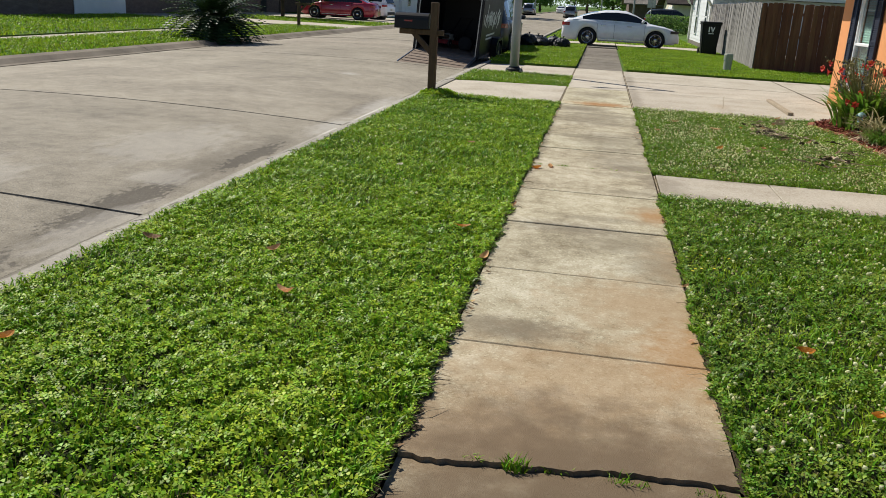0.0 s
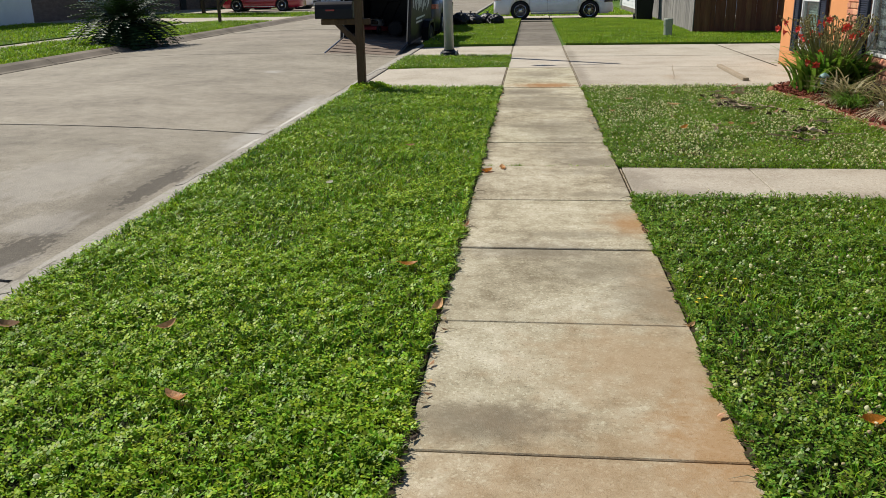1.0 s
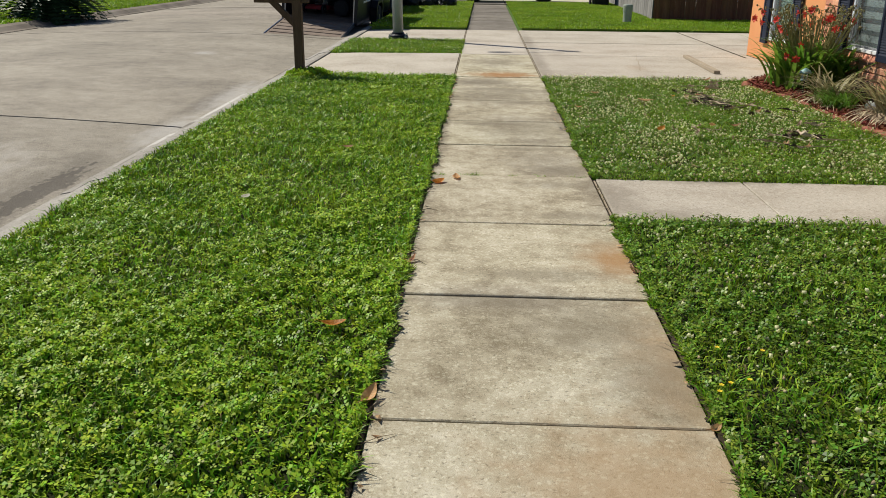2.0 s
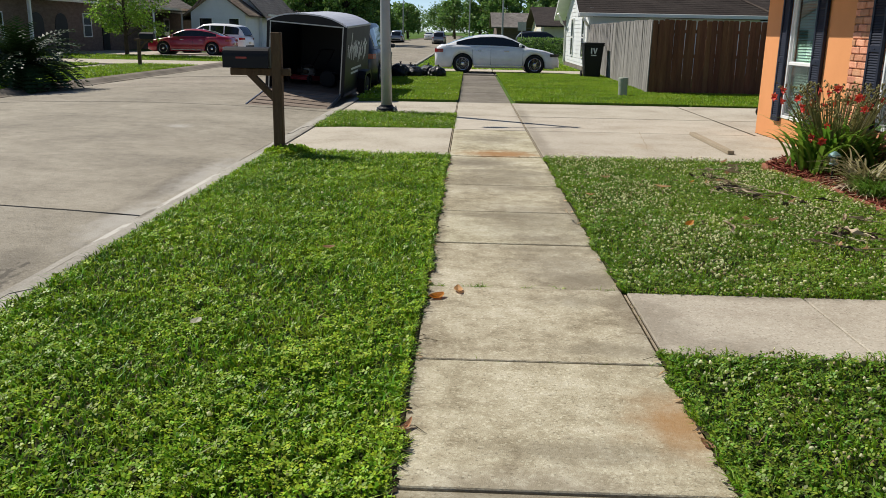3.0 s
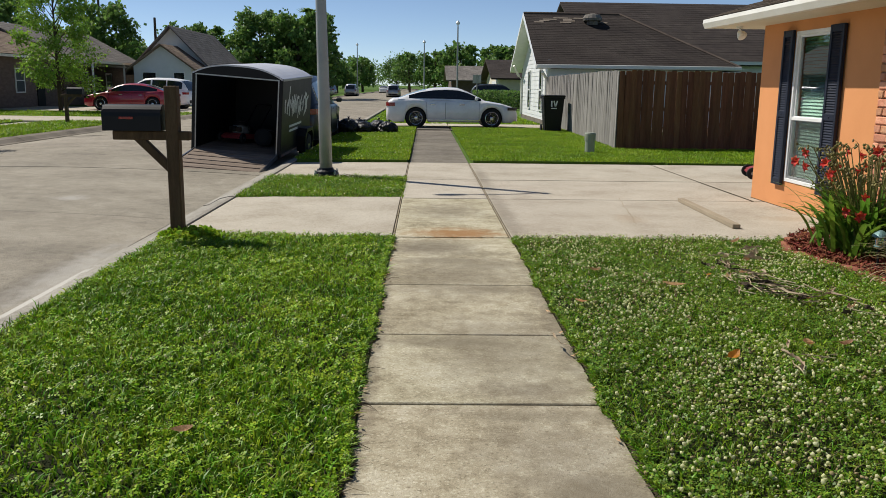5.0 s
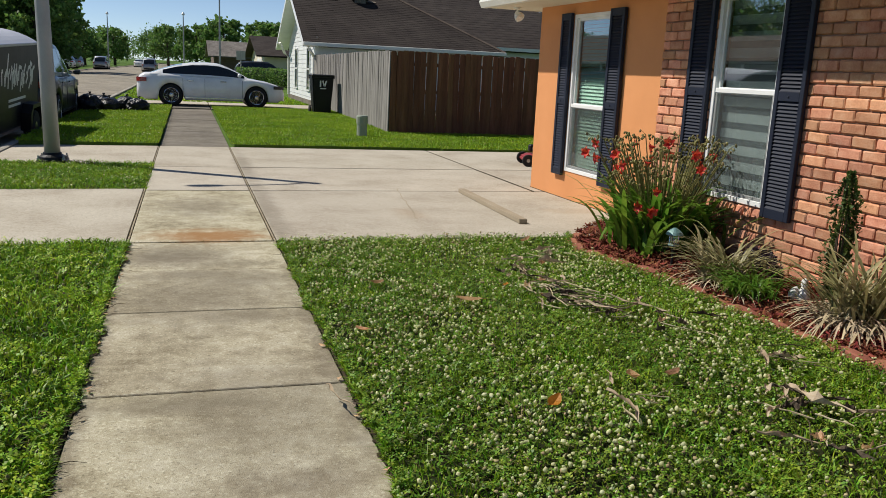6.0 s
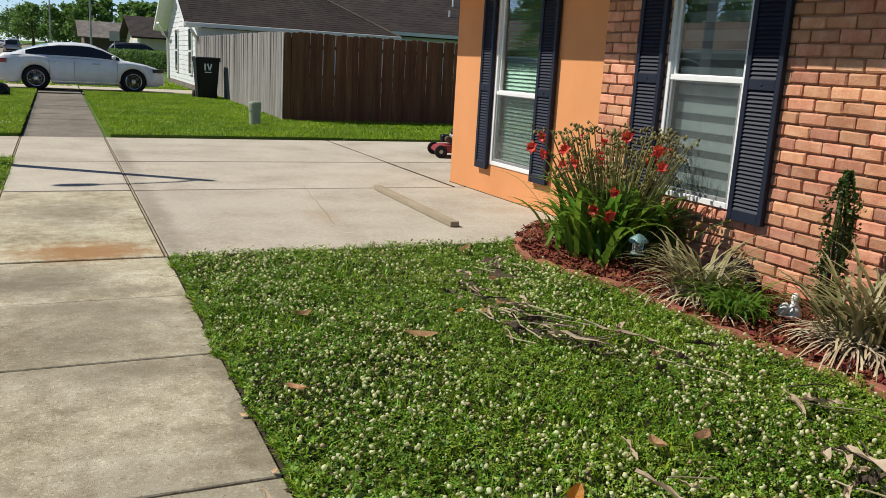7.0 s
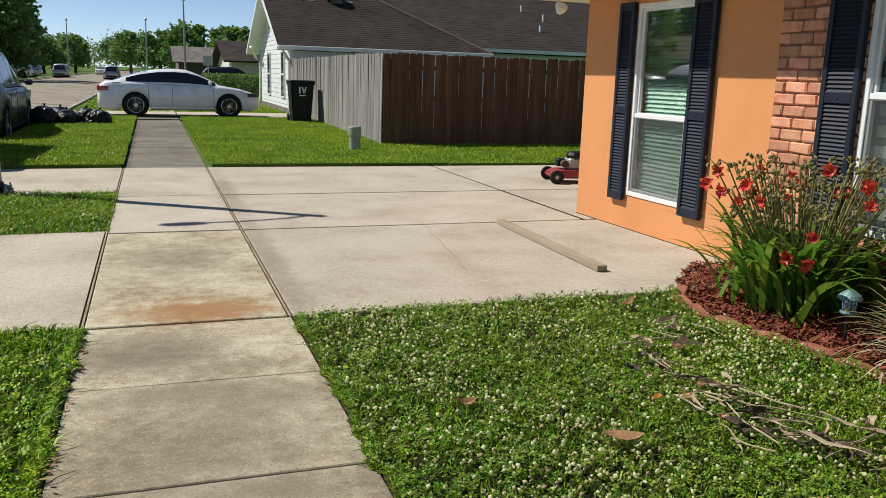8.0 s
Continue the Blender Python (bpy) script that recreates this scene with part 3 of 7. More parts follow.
for a, b in zip([0.65, 1.75, 2.9, 4.05], [1.75, 2.9, 4.05, 4.7]):
    slab("slab", a + 0.006, 7.16, b - 0.006, 8.19, M["drive"], side_base, R.uniform(-0.004, 0.004))
part("joint_filler", boxed(0.624, 7.15, -0.06, 0.654, 8.2, -0.010), M["soil"], side_base)
part("joint_board", boxed(0.634, 7.18, -0.05, 0.644, 8.17, -0.004), M["plank"], side_base, "weathered timber strip in the joint")
drive_base = tagged(part("driveway", boxed(-2.97, 14.02, -0.2, 13.0, 22.65, -0.08), M["soil"]), "wide pale concrete driveway in large slabs", "driveway", kind="structure")
for y0, y1, ga, gb in ((14.04, 17.1, 0.012, 0.026), (17.1, 19.5, 0.026, 0.014), (19.5, 22.6, 0.014, 0.01)):
    slab("slab", -0.605, y0 + ga, 0.60, y1 - gb, M["walk"] if y0 < 15 else M["drive"], drive_base, 0.0)
    if y0 < 15:
        slab("slab", 0.636, y0 + ga, 8.9, y1 - gb, M["drive"], drive_base, 0.0)
    else:
        slab("slab", 0.636, y0 + ga, 4.385, y1 - gb, M["drive"], drive_base, R.uniform(-0.003, 0.003))
        slab("slab", 4.43, y0 + ga, 8.9, y1 - gb, M["drive"], drive_base, R.uniform(-0.003, 0.003))
    slab("slab", 8.94, y0 + ga, 13.0, y1 - gb, M["drive"], drive_base, 0)
for xa, xb in ((-0.6, 0.598), (0.64, 8.895)):
    part("joint_filler", boxed(xa, 17.076, -0.06, xb, 17.124, -0.007), M["soil"], drive_base)
    part("joint_filler", boxed(xa, 19.488, -0.06, xb, 19.512, -0.008), M["soil"], drive_base)
for x in (-0.64, 0.600):
    part("joint_filler", boxed(x, 14.05, -0.06, x + 0.036, 22.6, -0.014), M["soil"], drive_base)
    part("joint_board", boxed(x + 0.011, 14.06, -0.05, x + 0.024, 22.58, -0.005), M["plank"], drive_base, "weathered timber strip in the joint")
for x in (4.387, 8.901):
    part("joint_filler", boxed(x, 17.13, -0.04, x + (0.041 if x < 5 else 0.038), 22.6, -0.003), M["soil"], drive_base)
for y0, y1 in ((14.06, 17.22), (19.88, 22.6)):
    bm = bmesh.new()
    xs = [(-2.97, -0.028), (-2.4, -0.012), (-0.64, 0.0)]
    prism(bm, xs + [(-0.64, -0.12), (-2.97, -0.14)], y0, y1)
    part("slab", bm, M["drive"], drive_base)
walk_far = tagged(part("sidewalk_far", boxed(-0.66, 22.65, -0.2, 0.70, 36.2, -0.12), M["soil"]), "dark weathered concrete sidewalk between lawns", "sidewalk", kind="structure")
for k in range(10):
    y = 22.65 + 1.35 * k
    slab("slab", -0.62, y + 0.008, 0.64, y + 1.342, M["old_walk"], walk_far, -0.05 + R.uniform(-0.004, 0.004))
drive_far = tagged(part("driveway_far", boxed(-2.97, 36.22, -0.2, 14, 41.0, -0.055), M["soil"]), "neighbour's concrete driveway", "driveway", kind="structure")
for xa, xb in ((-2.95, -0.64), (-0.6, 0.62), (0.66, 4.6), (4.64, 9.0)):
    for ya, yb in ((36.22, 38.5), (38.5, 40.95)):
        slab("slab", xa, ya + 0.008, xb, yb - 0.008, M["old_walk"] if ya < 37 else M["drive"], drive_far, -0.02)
walk_end = tagged(part("sidewalk_end", boxed(-0.64, 41.0, -0.2, 0.64, 120, -0.03), M["drive"]), "distant concrete sidewalk", "sidewalk", kind="structure")
opp_walk = tagged(part("sidewalk_across", boxed(-16.3, -40, -0.2, -15.1, 110, -0.07), M["drive"]), "concrete sidewalk across the street", "sidewalk", kind="structure")
opp_drive = tagged(part("driveway_across", boxed(-24.0, 39.2, -0.2, -12.05, 43.6, -0.008), M["drive"]), "pale concrete driveway across the street", "driveway", kind="structure")
opp_drive2 = tagged(part("driveway_beyond", boxed(-24.0, 50.0, -0.2, -12.05, 58.0, -0.008), M["drive"]), "concrete driveway under parked cars", "driveway", kind="structure")

# ---- lawns ----
def scatter(x0, y0, x1, y1, per_m2, inside=None):
    n = int((x1 - x0) * (y1 - y0) * per_m2)
    p = np.column_stack((rng.uniform(x0, x1, n), rng.uniform(y0, y1, n)))
    return p if inside is None else p[inside(p[:, 0], p[:, 1])]


def patch(p, scale, seed):
    """A smooth 0-to-1 patchiness over the lawn."""
    r = np.random.default_rng(seed)
    v = np.zeros(len(p))
    for k in range(7):
        a, f, ph = r.uniform(0, 6.28), r.uniform(0.5, 2.2) / scale, r.uniform(0, 6.28)
        v += np.sin((p[:, 0] * np.cos(a) + p[:, 1] * np.sin(a)) * f * 6.28 + ph)
    return 1 / (1 + np.exp(-v))


def blades(p, z, h, w, lean):
    """Bent, tapering blades at the points p: five corners each."""
    n = len(p)
    hh = h * rng.uniform(0.5, 1.35, n) * (0.5 + 0.55 * patch(p, 0.3, 5) + 0.4 * patch(p, 0.11, 8))
    a, b = rng.uniform(0, 6.283, n), rng.uniform(0, 6.283, n)
    d = np.column_stack((np.cos(a), np.sin(a)))
    s = np.column_stack((np.cos(b), np.sin(b))) * (w * rng.uniform(0.6, 1.4, n) / 2)[:, None]
    ln = (lean * rng.uniform(0.3, 1.6, n) * hh)[:, None]
    v = np.zeros((n, 5, 3))
    zz = z if np.ndim(z) else np.full(n, z)
    v[:, 0, :2], v[:, 1, :2] = p - s, p + s
    v[:, 2, :2], v[:, 3, :2] = p + d * ln * 0.35 + s * 0.9, p + d * ln * 0.35 - s * 0.9
    v[:, 4, :2] = p + d * ln
    v[:, 0, 2] = v[:, 1, 2] = zz
    v[:, 2, 2] = v[:, 3, 2] = zz + hh * 0.6
    v[:, 4, 2] = zz + hh * np.clip(1.1 - lean * 0.35, 0.45, 1)
    i = np.arange(n)[:, None] * 5
    return v.reshape(-1, 3), [i + np.array([[0, 1, 2, 3]]), i + np.array([[3, 2, 4]])]


def trefoils(p, z, r):
    """Clover leaves: three notched leaflets round a point, tilted at random."""
    n = len(p)
    rr = r * rng.uniform(0.6, 1.35, n)
    a0 = rng.uniform(0, 6.283, n)
    tx, ty = rng.normal(0, 0.38, n), rng.normal(0, 0.38, n)
    v = np.zeros((n, 12, 3))
    zz = z - 0.014 + 0.022 * patch(p, 0.3, 5) + 0.02 * patch(p, 0.11, 8) + rng.uniform(-0.012, 0.022, n)
    for k in range(3):
        a = a0 + k * 2.094
        for j, (rad, da) in enumerate(((0.06, 0), (0.75, -0.55), (0.92, 0.0), (0.75, 0.55))):
            x, y = rr * rad * np.cos(a + da), rr * rad * np.sin(a + da)
            v[:, k * 4 + j, 0], v[:, k * 4 + j, 1] = p[:, 0] + x, p[:, 1] + y
            v[:, k * 4 + j, 2] = zz + x * tx + y * ty + (0.12 * rr if j in (1, 3) else 0)
    i = np.arange(n)[:, None] * 12
    return v.reshape(-1, 3), [i + np.array([[0, 1, 2, 3]]) + 4 * k for k in range(3)]


def heads(p, z, r):
    """Small round flower heads: two rings and two poles, on thin stems."""
    n = len(p)
    rr = r * rng.uniform(0.5, 1.4, n)
    v = np.zeros((n, 12, 3))
    zz = z + rng.uniform(-0.022, 0.03, n)
    v[:, :, 0], v[:, :, 1] = p[:, 0][:, None], p[:, 1][:, None]
    v[:, 0, 2], v[:, 11, 2] = zz - rr * 0.9, zz + rr
    for k in range(5):
        for ring, (zo, ro) in enumerate(((-0.45, 0.85), (0.45, 0.9))):
            a = 1.2566 * k + ring * 0.63
            v[:, 1 + ring * 5 + k, 0] += rr * ro * np.cos(a)
            v[:, 1 + ring * 5 + k, 1] += rr * ro * np.sin(a)
            v[:, 1 + ring * 5 + k, 2] = zz + rr * zo
    v += rng.normal(0, 1, v.shape) * (rr * 0.27)[:, None, None]
    i = np.arange(n)[:, None] * 12
    f = []
    for k in range(5):
        q = (k + 1) % 5
        f += [[0, 1 + q, 1 + k], [1 + k, 1 + q, 6 + k], [1 + q, 6 + q, 6 + k], [6 + k, 6 + q, 11]]
    return v.reshape(-1, 3), [i + np.array([t]) for t in f]


def stuff(name, data, material, parent):
    return tagged(held(name, fast_mesh(name, *data), material, parent), kind="stuff")


def lawn(name, label, x0, y0, x1, y1, grass, clover, bloom, inside=None, h=0.05, w=0.006, lean=0.9, z=-0.025, seed=3, leaf_r=0.014, straw=0.05, leaf_mat="clover", thin=(1.0, 1.0)):
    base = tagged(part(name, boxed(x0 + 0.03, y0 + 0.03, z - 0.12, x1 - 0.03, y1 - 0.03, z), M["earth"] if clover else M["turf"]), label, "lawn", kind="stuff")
    p = scatter(x0 - 0.02, y0 - 0.02, x1 + 0.02, y1 + 0.02, grass, inside)
    q = patch(p, 2.2, seed)
    keep = rng.uniform(0, 1, len(p)) < 0.55 + 0.45 * q
    p, q = p[keep], q[keep]
    dry = rng.uniform(0, 1, len(p)) < straw * (0.4 + 1.2 * (1 - q))
    stuff("grass_blades", blades(p[~dry], z, h, w, lean), M["grass"] if clover else M["grass_sun"], base)
    if straw:
        stuff("dry_blades", blades(p[dry], z, h * 0.75, w, lean * 1.4), M["straw"], base)
    if clover:
        p = scatter(x0, y0, x1, y1, clover, inside)
        p = p[rng.uniform(0, 1, len(p)) < (0.25 + 0.9 * patch(p, 1.7, seed + 1)) * np.interp(p[:, 1], [4.5, 8.0], thin)]
        stuff("clover_leaves", trefoils(p, z + h * 0.55, leaf_r), M[leaf_mat], base)
    if bloom:
        p = scatter(x0, y0, x1, y1, bloom, inside)
        p = p[rng.uniform(0, 1, len(p)) < 0.15 + patch(p, 1.3, seed + 2)]
        old = rng.uniform(0, 1, len(p)) < 0.3
        stuff("clover_blooms", heads(p[~old], z + h * 1.0, 0.0080), M["bloom"], base)
        stuff("faded_blooms", heads(p[old], z + h * 0.9, 0.0075), M["bloom_old"], base)
    return base


BED_EDGE = [(3.60, 14.08), (3.42, 13.85), (3.32, 13.48), (3.36, 13.1), (3.50, 12.7), (3.57, 12.2), (3.55, 11.7), (3.56, 11.2), (3.64, 10.6), (3.69, 10.0), (3.70, 9.3), (3.70, 8.3)]


def bed_x(y):
    ys = np.array([b[1] for b in BED_EDGE[::-1]])
    xs = np.array([b[0] for b in BED_EDGE[::-1]])
    return np.interp(y, ys, xs)


def in_lawn(x, y):
    return (x < bed_x(y) - 0.02) & ragged_right(x, y)


def ragged_left(x, y):
    return x < -0.645 + 0.022 * np.sin(7.3 * y) * np.sin(2.1 * y + 1) + 0.016 * np.sin(23 * y)


def ragged_right(x, y):
    return x > 0.645 + 0.020 * np.sin(6.1 * y + 2) * np.sin(1.7 * y) + 0.016 * np.sin(21 * y)


lawn("lawn_strip", "thick green grass and clover strip along the kerb", -2.98, 0.1, -0.60, 14.06, 5200, 3900, 9, ragged_left, seed=3, leaf_r=0.0175, w=0.0085, h=0.055, z=-0.012, thin=(1.0, 0.25))
lawn("lawn_strip_behind", "green grass strip along the kerb", -2.98, -3.0, -0.60, 0.1, 1500, 200, 0, seed=3)
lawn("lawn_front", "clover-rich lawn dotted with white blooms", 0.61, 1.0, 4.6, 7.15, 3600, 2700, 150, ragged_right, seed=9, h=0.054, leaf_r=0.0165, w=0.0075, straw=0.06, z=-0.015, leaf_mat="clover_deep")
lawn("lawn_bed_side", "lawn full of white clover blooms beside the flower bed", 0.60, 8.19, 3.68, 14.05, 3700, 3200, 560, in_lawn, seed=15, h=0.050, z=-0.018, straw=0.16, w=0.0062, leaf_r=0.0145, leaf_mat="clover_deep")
lawn("lawn_island", "small clover patch round the lamp post", -2.96, 17.2, -0.62, 19.9, 3200, 800, 40, seed=21, h=0.06, w=0.008)
lawn("lawn_neighbour", "bright mown lawn in front of the fence", 0.68, 22.62, 4.75, 36.2, 1800, 0, 0, seed=27, h=0.045, w=0.011, straw=0.05, z=0.05)
lawn("lawn_fence_foot", "mown grass along the foot of the fence", 4.75, 22.62, 12.5, 26.5, 1300, 0, 0, seed=29, h=0.05, w=0.012, straw=0.04, z=0.04)
lawn("lawn_kerb_neighbour", "mown grass between walk and kerb", -2.96, 22.6, -0.64, 36.2, 1800, 0, 10, seed=31, h=0.048, w=0.011, straw=0.05, z=0.05)
lawn("lawn_across_kerb", "mown grass across the street", -15.1, 10.0, -12.05, 39.2, 420, 0, 12, seed=35, h=0.09, w=0.022, straw=0.04, z=-0.03)
lawn("lawn_across_yard", "front yard grass across the street", -24.0, 12.0, -16.3, 39.2, 150, 0, 8, seed=37, h=0.09, w=0.032, straw=0.04, z=-0.03)
lawn("lawn_across_beyond", "front yard grass beside the far driveway", -24.0, 43.6, -12.1, 50.0, 200, 0, 0, seed=39, h=0.09, w=0.03, straw=0.04, z=-0.03)
lawn("lawn_far_end", "distant kerbside grass", -2.75, 41.0, 4.6, 60.0, 130, 0, 0, seed=41, h=0.08, w=0.04, straw=0.04, z=-0.04)

# ---- the orange and brick house ----
house = thing("house", "orange stucco and brick house with navy shutters", "house", pose(4.67, 13.0, 0, 0, 0, 1.6))
def wall_with_holes(bm, y0, y1, z0, z1, x0, x1, holes):
    """One wall along y with rectangular openings (ya, yb, za, zb) cut right through it."""
    ys = sorted({y0, y1} | {v for h in holes for v in h[:2]})
    zs = sorted({z0, z1} | {v for h in holes for v in h[2:]})

    def solid(i, j):
        if not (0 <= i < len(ys) - 1 and 0 <= j < len(zs) - 1):
            return False
        y, z = (ys[i] + ys[i + 1]) / 2, (zs[j] + zs[j + 1]) / 2
        return not any(h[0] < y < h[1] and h[2] < z < h[3] for h in holes)
    pts = {(x, i, j): bm.verts.new((x, y, z)) for x in (x0, x1) for i, y in enumerate(ys) for j, z in enumerate(zs)}
    for i in range(len(ys) - 1):
        for j in range(len(zs) - 1):
            if not solid(i, j):
                continue
            a, b, c, d = (i, j), (i + 1, j), (i + 1, j + 1), (i, j + 1)
            bm.faces.new([pts[(x0, *q)] for q in (a, d, c, b)])
            bm.faces.new([pts[(x1, *q)] for q in (a, b, c, d)])
            for (p, q), other in (((a, b), (i, j - 1)), ((b, c), (i + 1, j)), ((c, d), (i, j + 1)), ((d, a), (i - 1, j))):
                if not solid(*other):
                    bm.faces.new((pts[(x0, *p)], pts[(x0, *q)], pts[(x1, *q)], pts[(x1, *p)]))
    bmesh.ops.delete(bm, geom=[v for v in bm.verts if not v.link_faces], context="VERTS")
    bmesh.ops.recalc_face_normals(bm, faces=bm.faces)
    return bm


W1, W2 = (2.585, 3.535, 0.36, 2.32), (-0.30, 0.61, 0.50, 2.38)      # y, y, z, z in the house's own measure
CORNER, SPLIT, WALL_TOP = 4.55, 1.50, 2.46
part("wall", wall_with_holes(bmesh.new(), SPLIT, CORNER, -0.15, WALL_TOP, 0.0, 0.2, [W1]), M["stucco"], house, "smooth orange stucco")
part("wall", boxed(0.2, CORNER - 0.2, -0.15, 9.0, CORNER, WALL_TOP), M["stucco"], house, "smooth orange stucco")
brick_wall = part("wall", wall_with_holes(bmesh.new(), -9.0, SPLIT, -0.15, WALL_TOP, 0.012, 0.2, [W2]), M["mortar"], house, "red-brown brick wall with raked joints")
part("wall", boxed(0.2, -9.0, -0.15, 9.0, -8.8, WALL_TOP), M["stucco"], house)
part("wall", boxed(9.0, -9.0, -0.15, 9.2, CORNER, WALL_TOP), M["stucco"], house)
part("base_course", boxed(-0.006, SPLIT, -0.1, 0.0, CORNER, 0.006), M["soil"], house, "dirt line at the foot of the stucco")

# bricks
BL, BH, GAP = 0.232, 0.0935, 0.012
brick_rng = random.Random(5)
full_meshes, count = {}, 0


def brick_mesh(length, k):
    key = (round(length, 3), k)
    if key not in full_meshes:
        r = random.Random(k * 131 + int(length * 1000))
        bm = boxed(-0.012, -length / 2, -(BH - GAP) / 2, 0.03, length / 2, (BH - GAP) / 2, bevel=0.009)
        for v in bm.verts:
            v.co += Vector((r.uniform(-0.005, 0.004), r.uniform(-0.004, 0.004), r.uniform(-0.004, 0.004)))
        me = bpy.data.meshes.new("brick")
        bm.to_mesh(me)
        bm.free()
        full_meshes[key] = me
    return full_meshes[key]


def brick_rows(y0, y1, z0, z1, hole):
    """Places of running-bond bricks: middle y, middle z and length."""
    out, row, z = [], 0, z0
    while z + BH * 0.5 < z1:
        y = y1 - (BL / 2 if row % 2 else 0) - 0.0
        pieces = []
        if row % 2:
            pieces.append((y1 - BL / 2, y1))
        while y > y0:
            pieces.append((max(y - BL, y0), y))
            y -= BL
        for a, b in pieces:
            if z + BH > hole[2] - 0.1 and z < hole[3]:
                if a < hole[1] < b:
                    a = hole[1]
                if a < hole[0] < b:
                    b = hole[0]
                if a >= hole[0] and b <= hole[1]:
                    continue
            if b - a > 0.05:
                out.append(((a + b) / 2, z + BH / 2, b - a - GAP))
        z += BH
        row += 1
    return out


rest = bmesh.new()
for y, z, ln in brick_rows(-9.0, SPLIT, -0.1, WALL_TOP - 0.02, W2):
    if y > -1.85:
        held("brick", brick_mesh(ln, brick_rng.randrange(6)), M["brick"], brick_wall, m=pose(brick_rng.uniform(-0.004, 0.003), y, z, brick_rng.uniform(-1.2, 1.2)))
    else:
        box(rest, -0.012, y - ln / 2, z - (BH - GAP) / 2, 0.02, y + ln / 2, z + (BH - GAP) / 2)
tagged(part("brick_courses", rest, M["brick_more"], brick_wall), kind="stuff")
for k in range(9):
    y = W2[0] + 0.015 + k * 0.114
    held("brick", brick_mesh(0.09, k % 4), M["brick"], brick_wall, m=pose(-0.035, y + 0.035, W2[2] - 0.052, 0, 14, 0))


def window(parent, y0, y1, z0, z1, name, label, split, kind_of_shade):
    """A double-hung window in a wall along y, facing -x, with its shade behind the glass."""
    win = part(name, boxed(0.075, y0, z0, 0.12, y1, z0 + 0.05), M["vinyl"], parent, label)
    f = 0.048
    bm = bmesh.new()
    for a, b, c, d in ((y0, y0 + f, z0, z1), (y1 - f, y1, z0, z1), (y0 + f, y1 - f, z1 - f, z1), (y0 + f, y1 - f, z0, z0 + f)):
        box(bm, -0.012, a, c, 0.07, b, d, bevel=0.004)
    part("window_frame", bm, M["vinyl"], win)
    for lo, hi, x in ((z0 + f, split, 0.018), (split, z1 - f, 0.035)):
        bm = bmesh.new()
        s = 0.03
        for a, b, c, d in ((y0 + f, y0 + f + s, lo, hi), (y1 - f - s, y1 - f, lo, hi), (y0 + f + s, y1 - f - s, hi - s, hi), (y0 + f + s, y1 - f - s, lo, lo + s)):
            box(bm, x - 0.016, a, c, x + 0.02, b, d, bevel=0.003)
        part("sash", bm, M["vinyl"], win)
        pane = part("pane", boxed(x, y0 + f + s, lo + s, x + 0.004, y1 - f - s, hi - s), M["glass"], win)
        pane.visible_shadow = False
    part("insect_screen", boxed(-0.001, y0 + f, z0 + f, 0.0, y1 - f, split - 0.02), M["screen"], win, "grey insect screen")
    part("meeting_rail", boxed(-0.004, y0 + f, split - 0.022, 0.05, y1 - f, split + 0.022, bevel=0.004), M["vinyl"], win)
    z = z1 - 0.06
    if kind_of_shade == "blind":
        me = bpy.data.meshes.new("slat")
        bm = boxed(-0.022, y0 + 0.07, -0.0012, 0.022, y1 - 0.07, 0.0012, m=pose(0, 0, 0, 0, -60, 0))
        bm.to_mesh(me)
        bm.free()
        while z > z0 + 0.06:
            held("slat", me, M["blind"], win, m=pose(0.10, 0, z))
            z -= 0.043
    else:
        k = 0
        while z > z0 + 0.08:
            hgt = 0.085 if k % 2 == 0 else 0.062
            part("shade_band", boxed(0.10 + 0.003 * (k % 2), y0 + 0.06, z - hgt, 0.104 + 0.003 * (k % 2), y1 - 0.06, z), M["band"] if k % 2 == 0 else M["sheer"], win)
            z -= hgt
            k += 1
    return win


window(house, *W1, "window", "white double-hung window with slatted blind", 1.20, "blind")
window(house, *W2, "window", "white double-hung window with banded shade", 1.49, "band")
part("room_wall", boxed(1.2, -2.0, 0.0, 1.25, 4.3, 2.44), M["room"], house)
part("room_floor", boxed(0.2, -8.8, -0.02, 9.0, 4.3, 0.02), M["room"], house)


def shutter(parent, y0, y1, z0, z1, mid):
    """A louvred shutter: stiles, rails and tilted slats."""
    sh = part("shutter", boxed(-0.026, y0 + 0.04, z0 + 0.06, -0.019, y1 - 0.04, z1 - 0.06), M["navy"], parent, "navy louvred shutter")
    for a, b in ((y0, y0 + 0.048), (y1 - 0.048, y1)):
        part("stile", boxed(-0.06, a, z0, -0.016, b, z1, bevel=0.004), M["navy"], sh)
    for a, b in ((z0, z0 + 0.085), (mid - 0.04, mid + 0.04), (z1 - 0.085, z1)):
        part("rail", boxed(-0.058, y0 + 0.048, a, -0.016, y1 - 0.048, b, bevel=0.003), M["navy"], sh)
    me = bpy.data.meshes.new("louvre")
    bm = boxed(-0.019, -(y1 - y0) / 2 + 0.05, -0.0035, 0.019, (y1 - y0) / 2 - 0.05, 0.003, m=pose(0, 0, 0, 0, -58, 0))
    bm.to_mesh(me)
    bm.free()
    for a, b in ((z0 + 0.085, mid - 0.04), (mid + 0.04, z1 - 0.085)):
        n = int((b - a) / 0.031)
        for k in range(n):
            held("louvre", me, M["navy"], sh, m=pose(-0.041, (y0 + y1) / 2, a + (k + 0.5) * (b - a) / n))
    part("screw", lathe(bmesh.new(), [(0.011, 0), (0.009, 0.006), (0.003, 0.008)], 8, pose(-0.058, (y0 + y1) / 2, mid, 0, -90, 0)), M["navy"], sh)


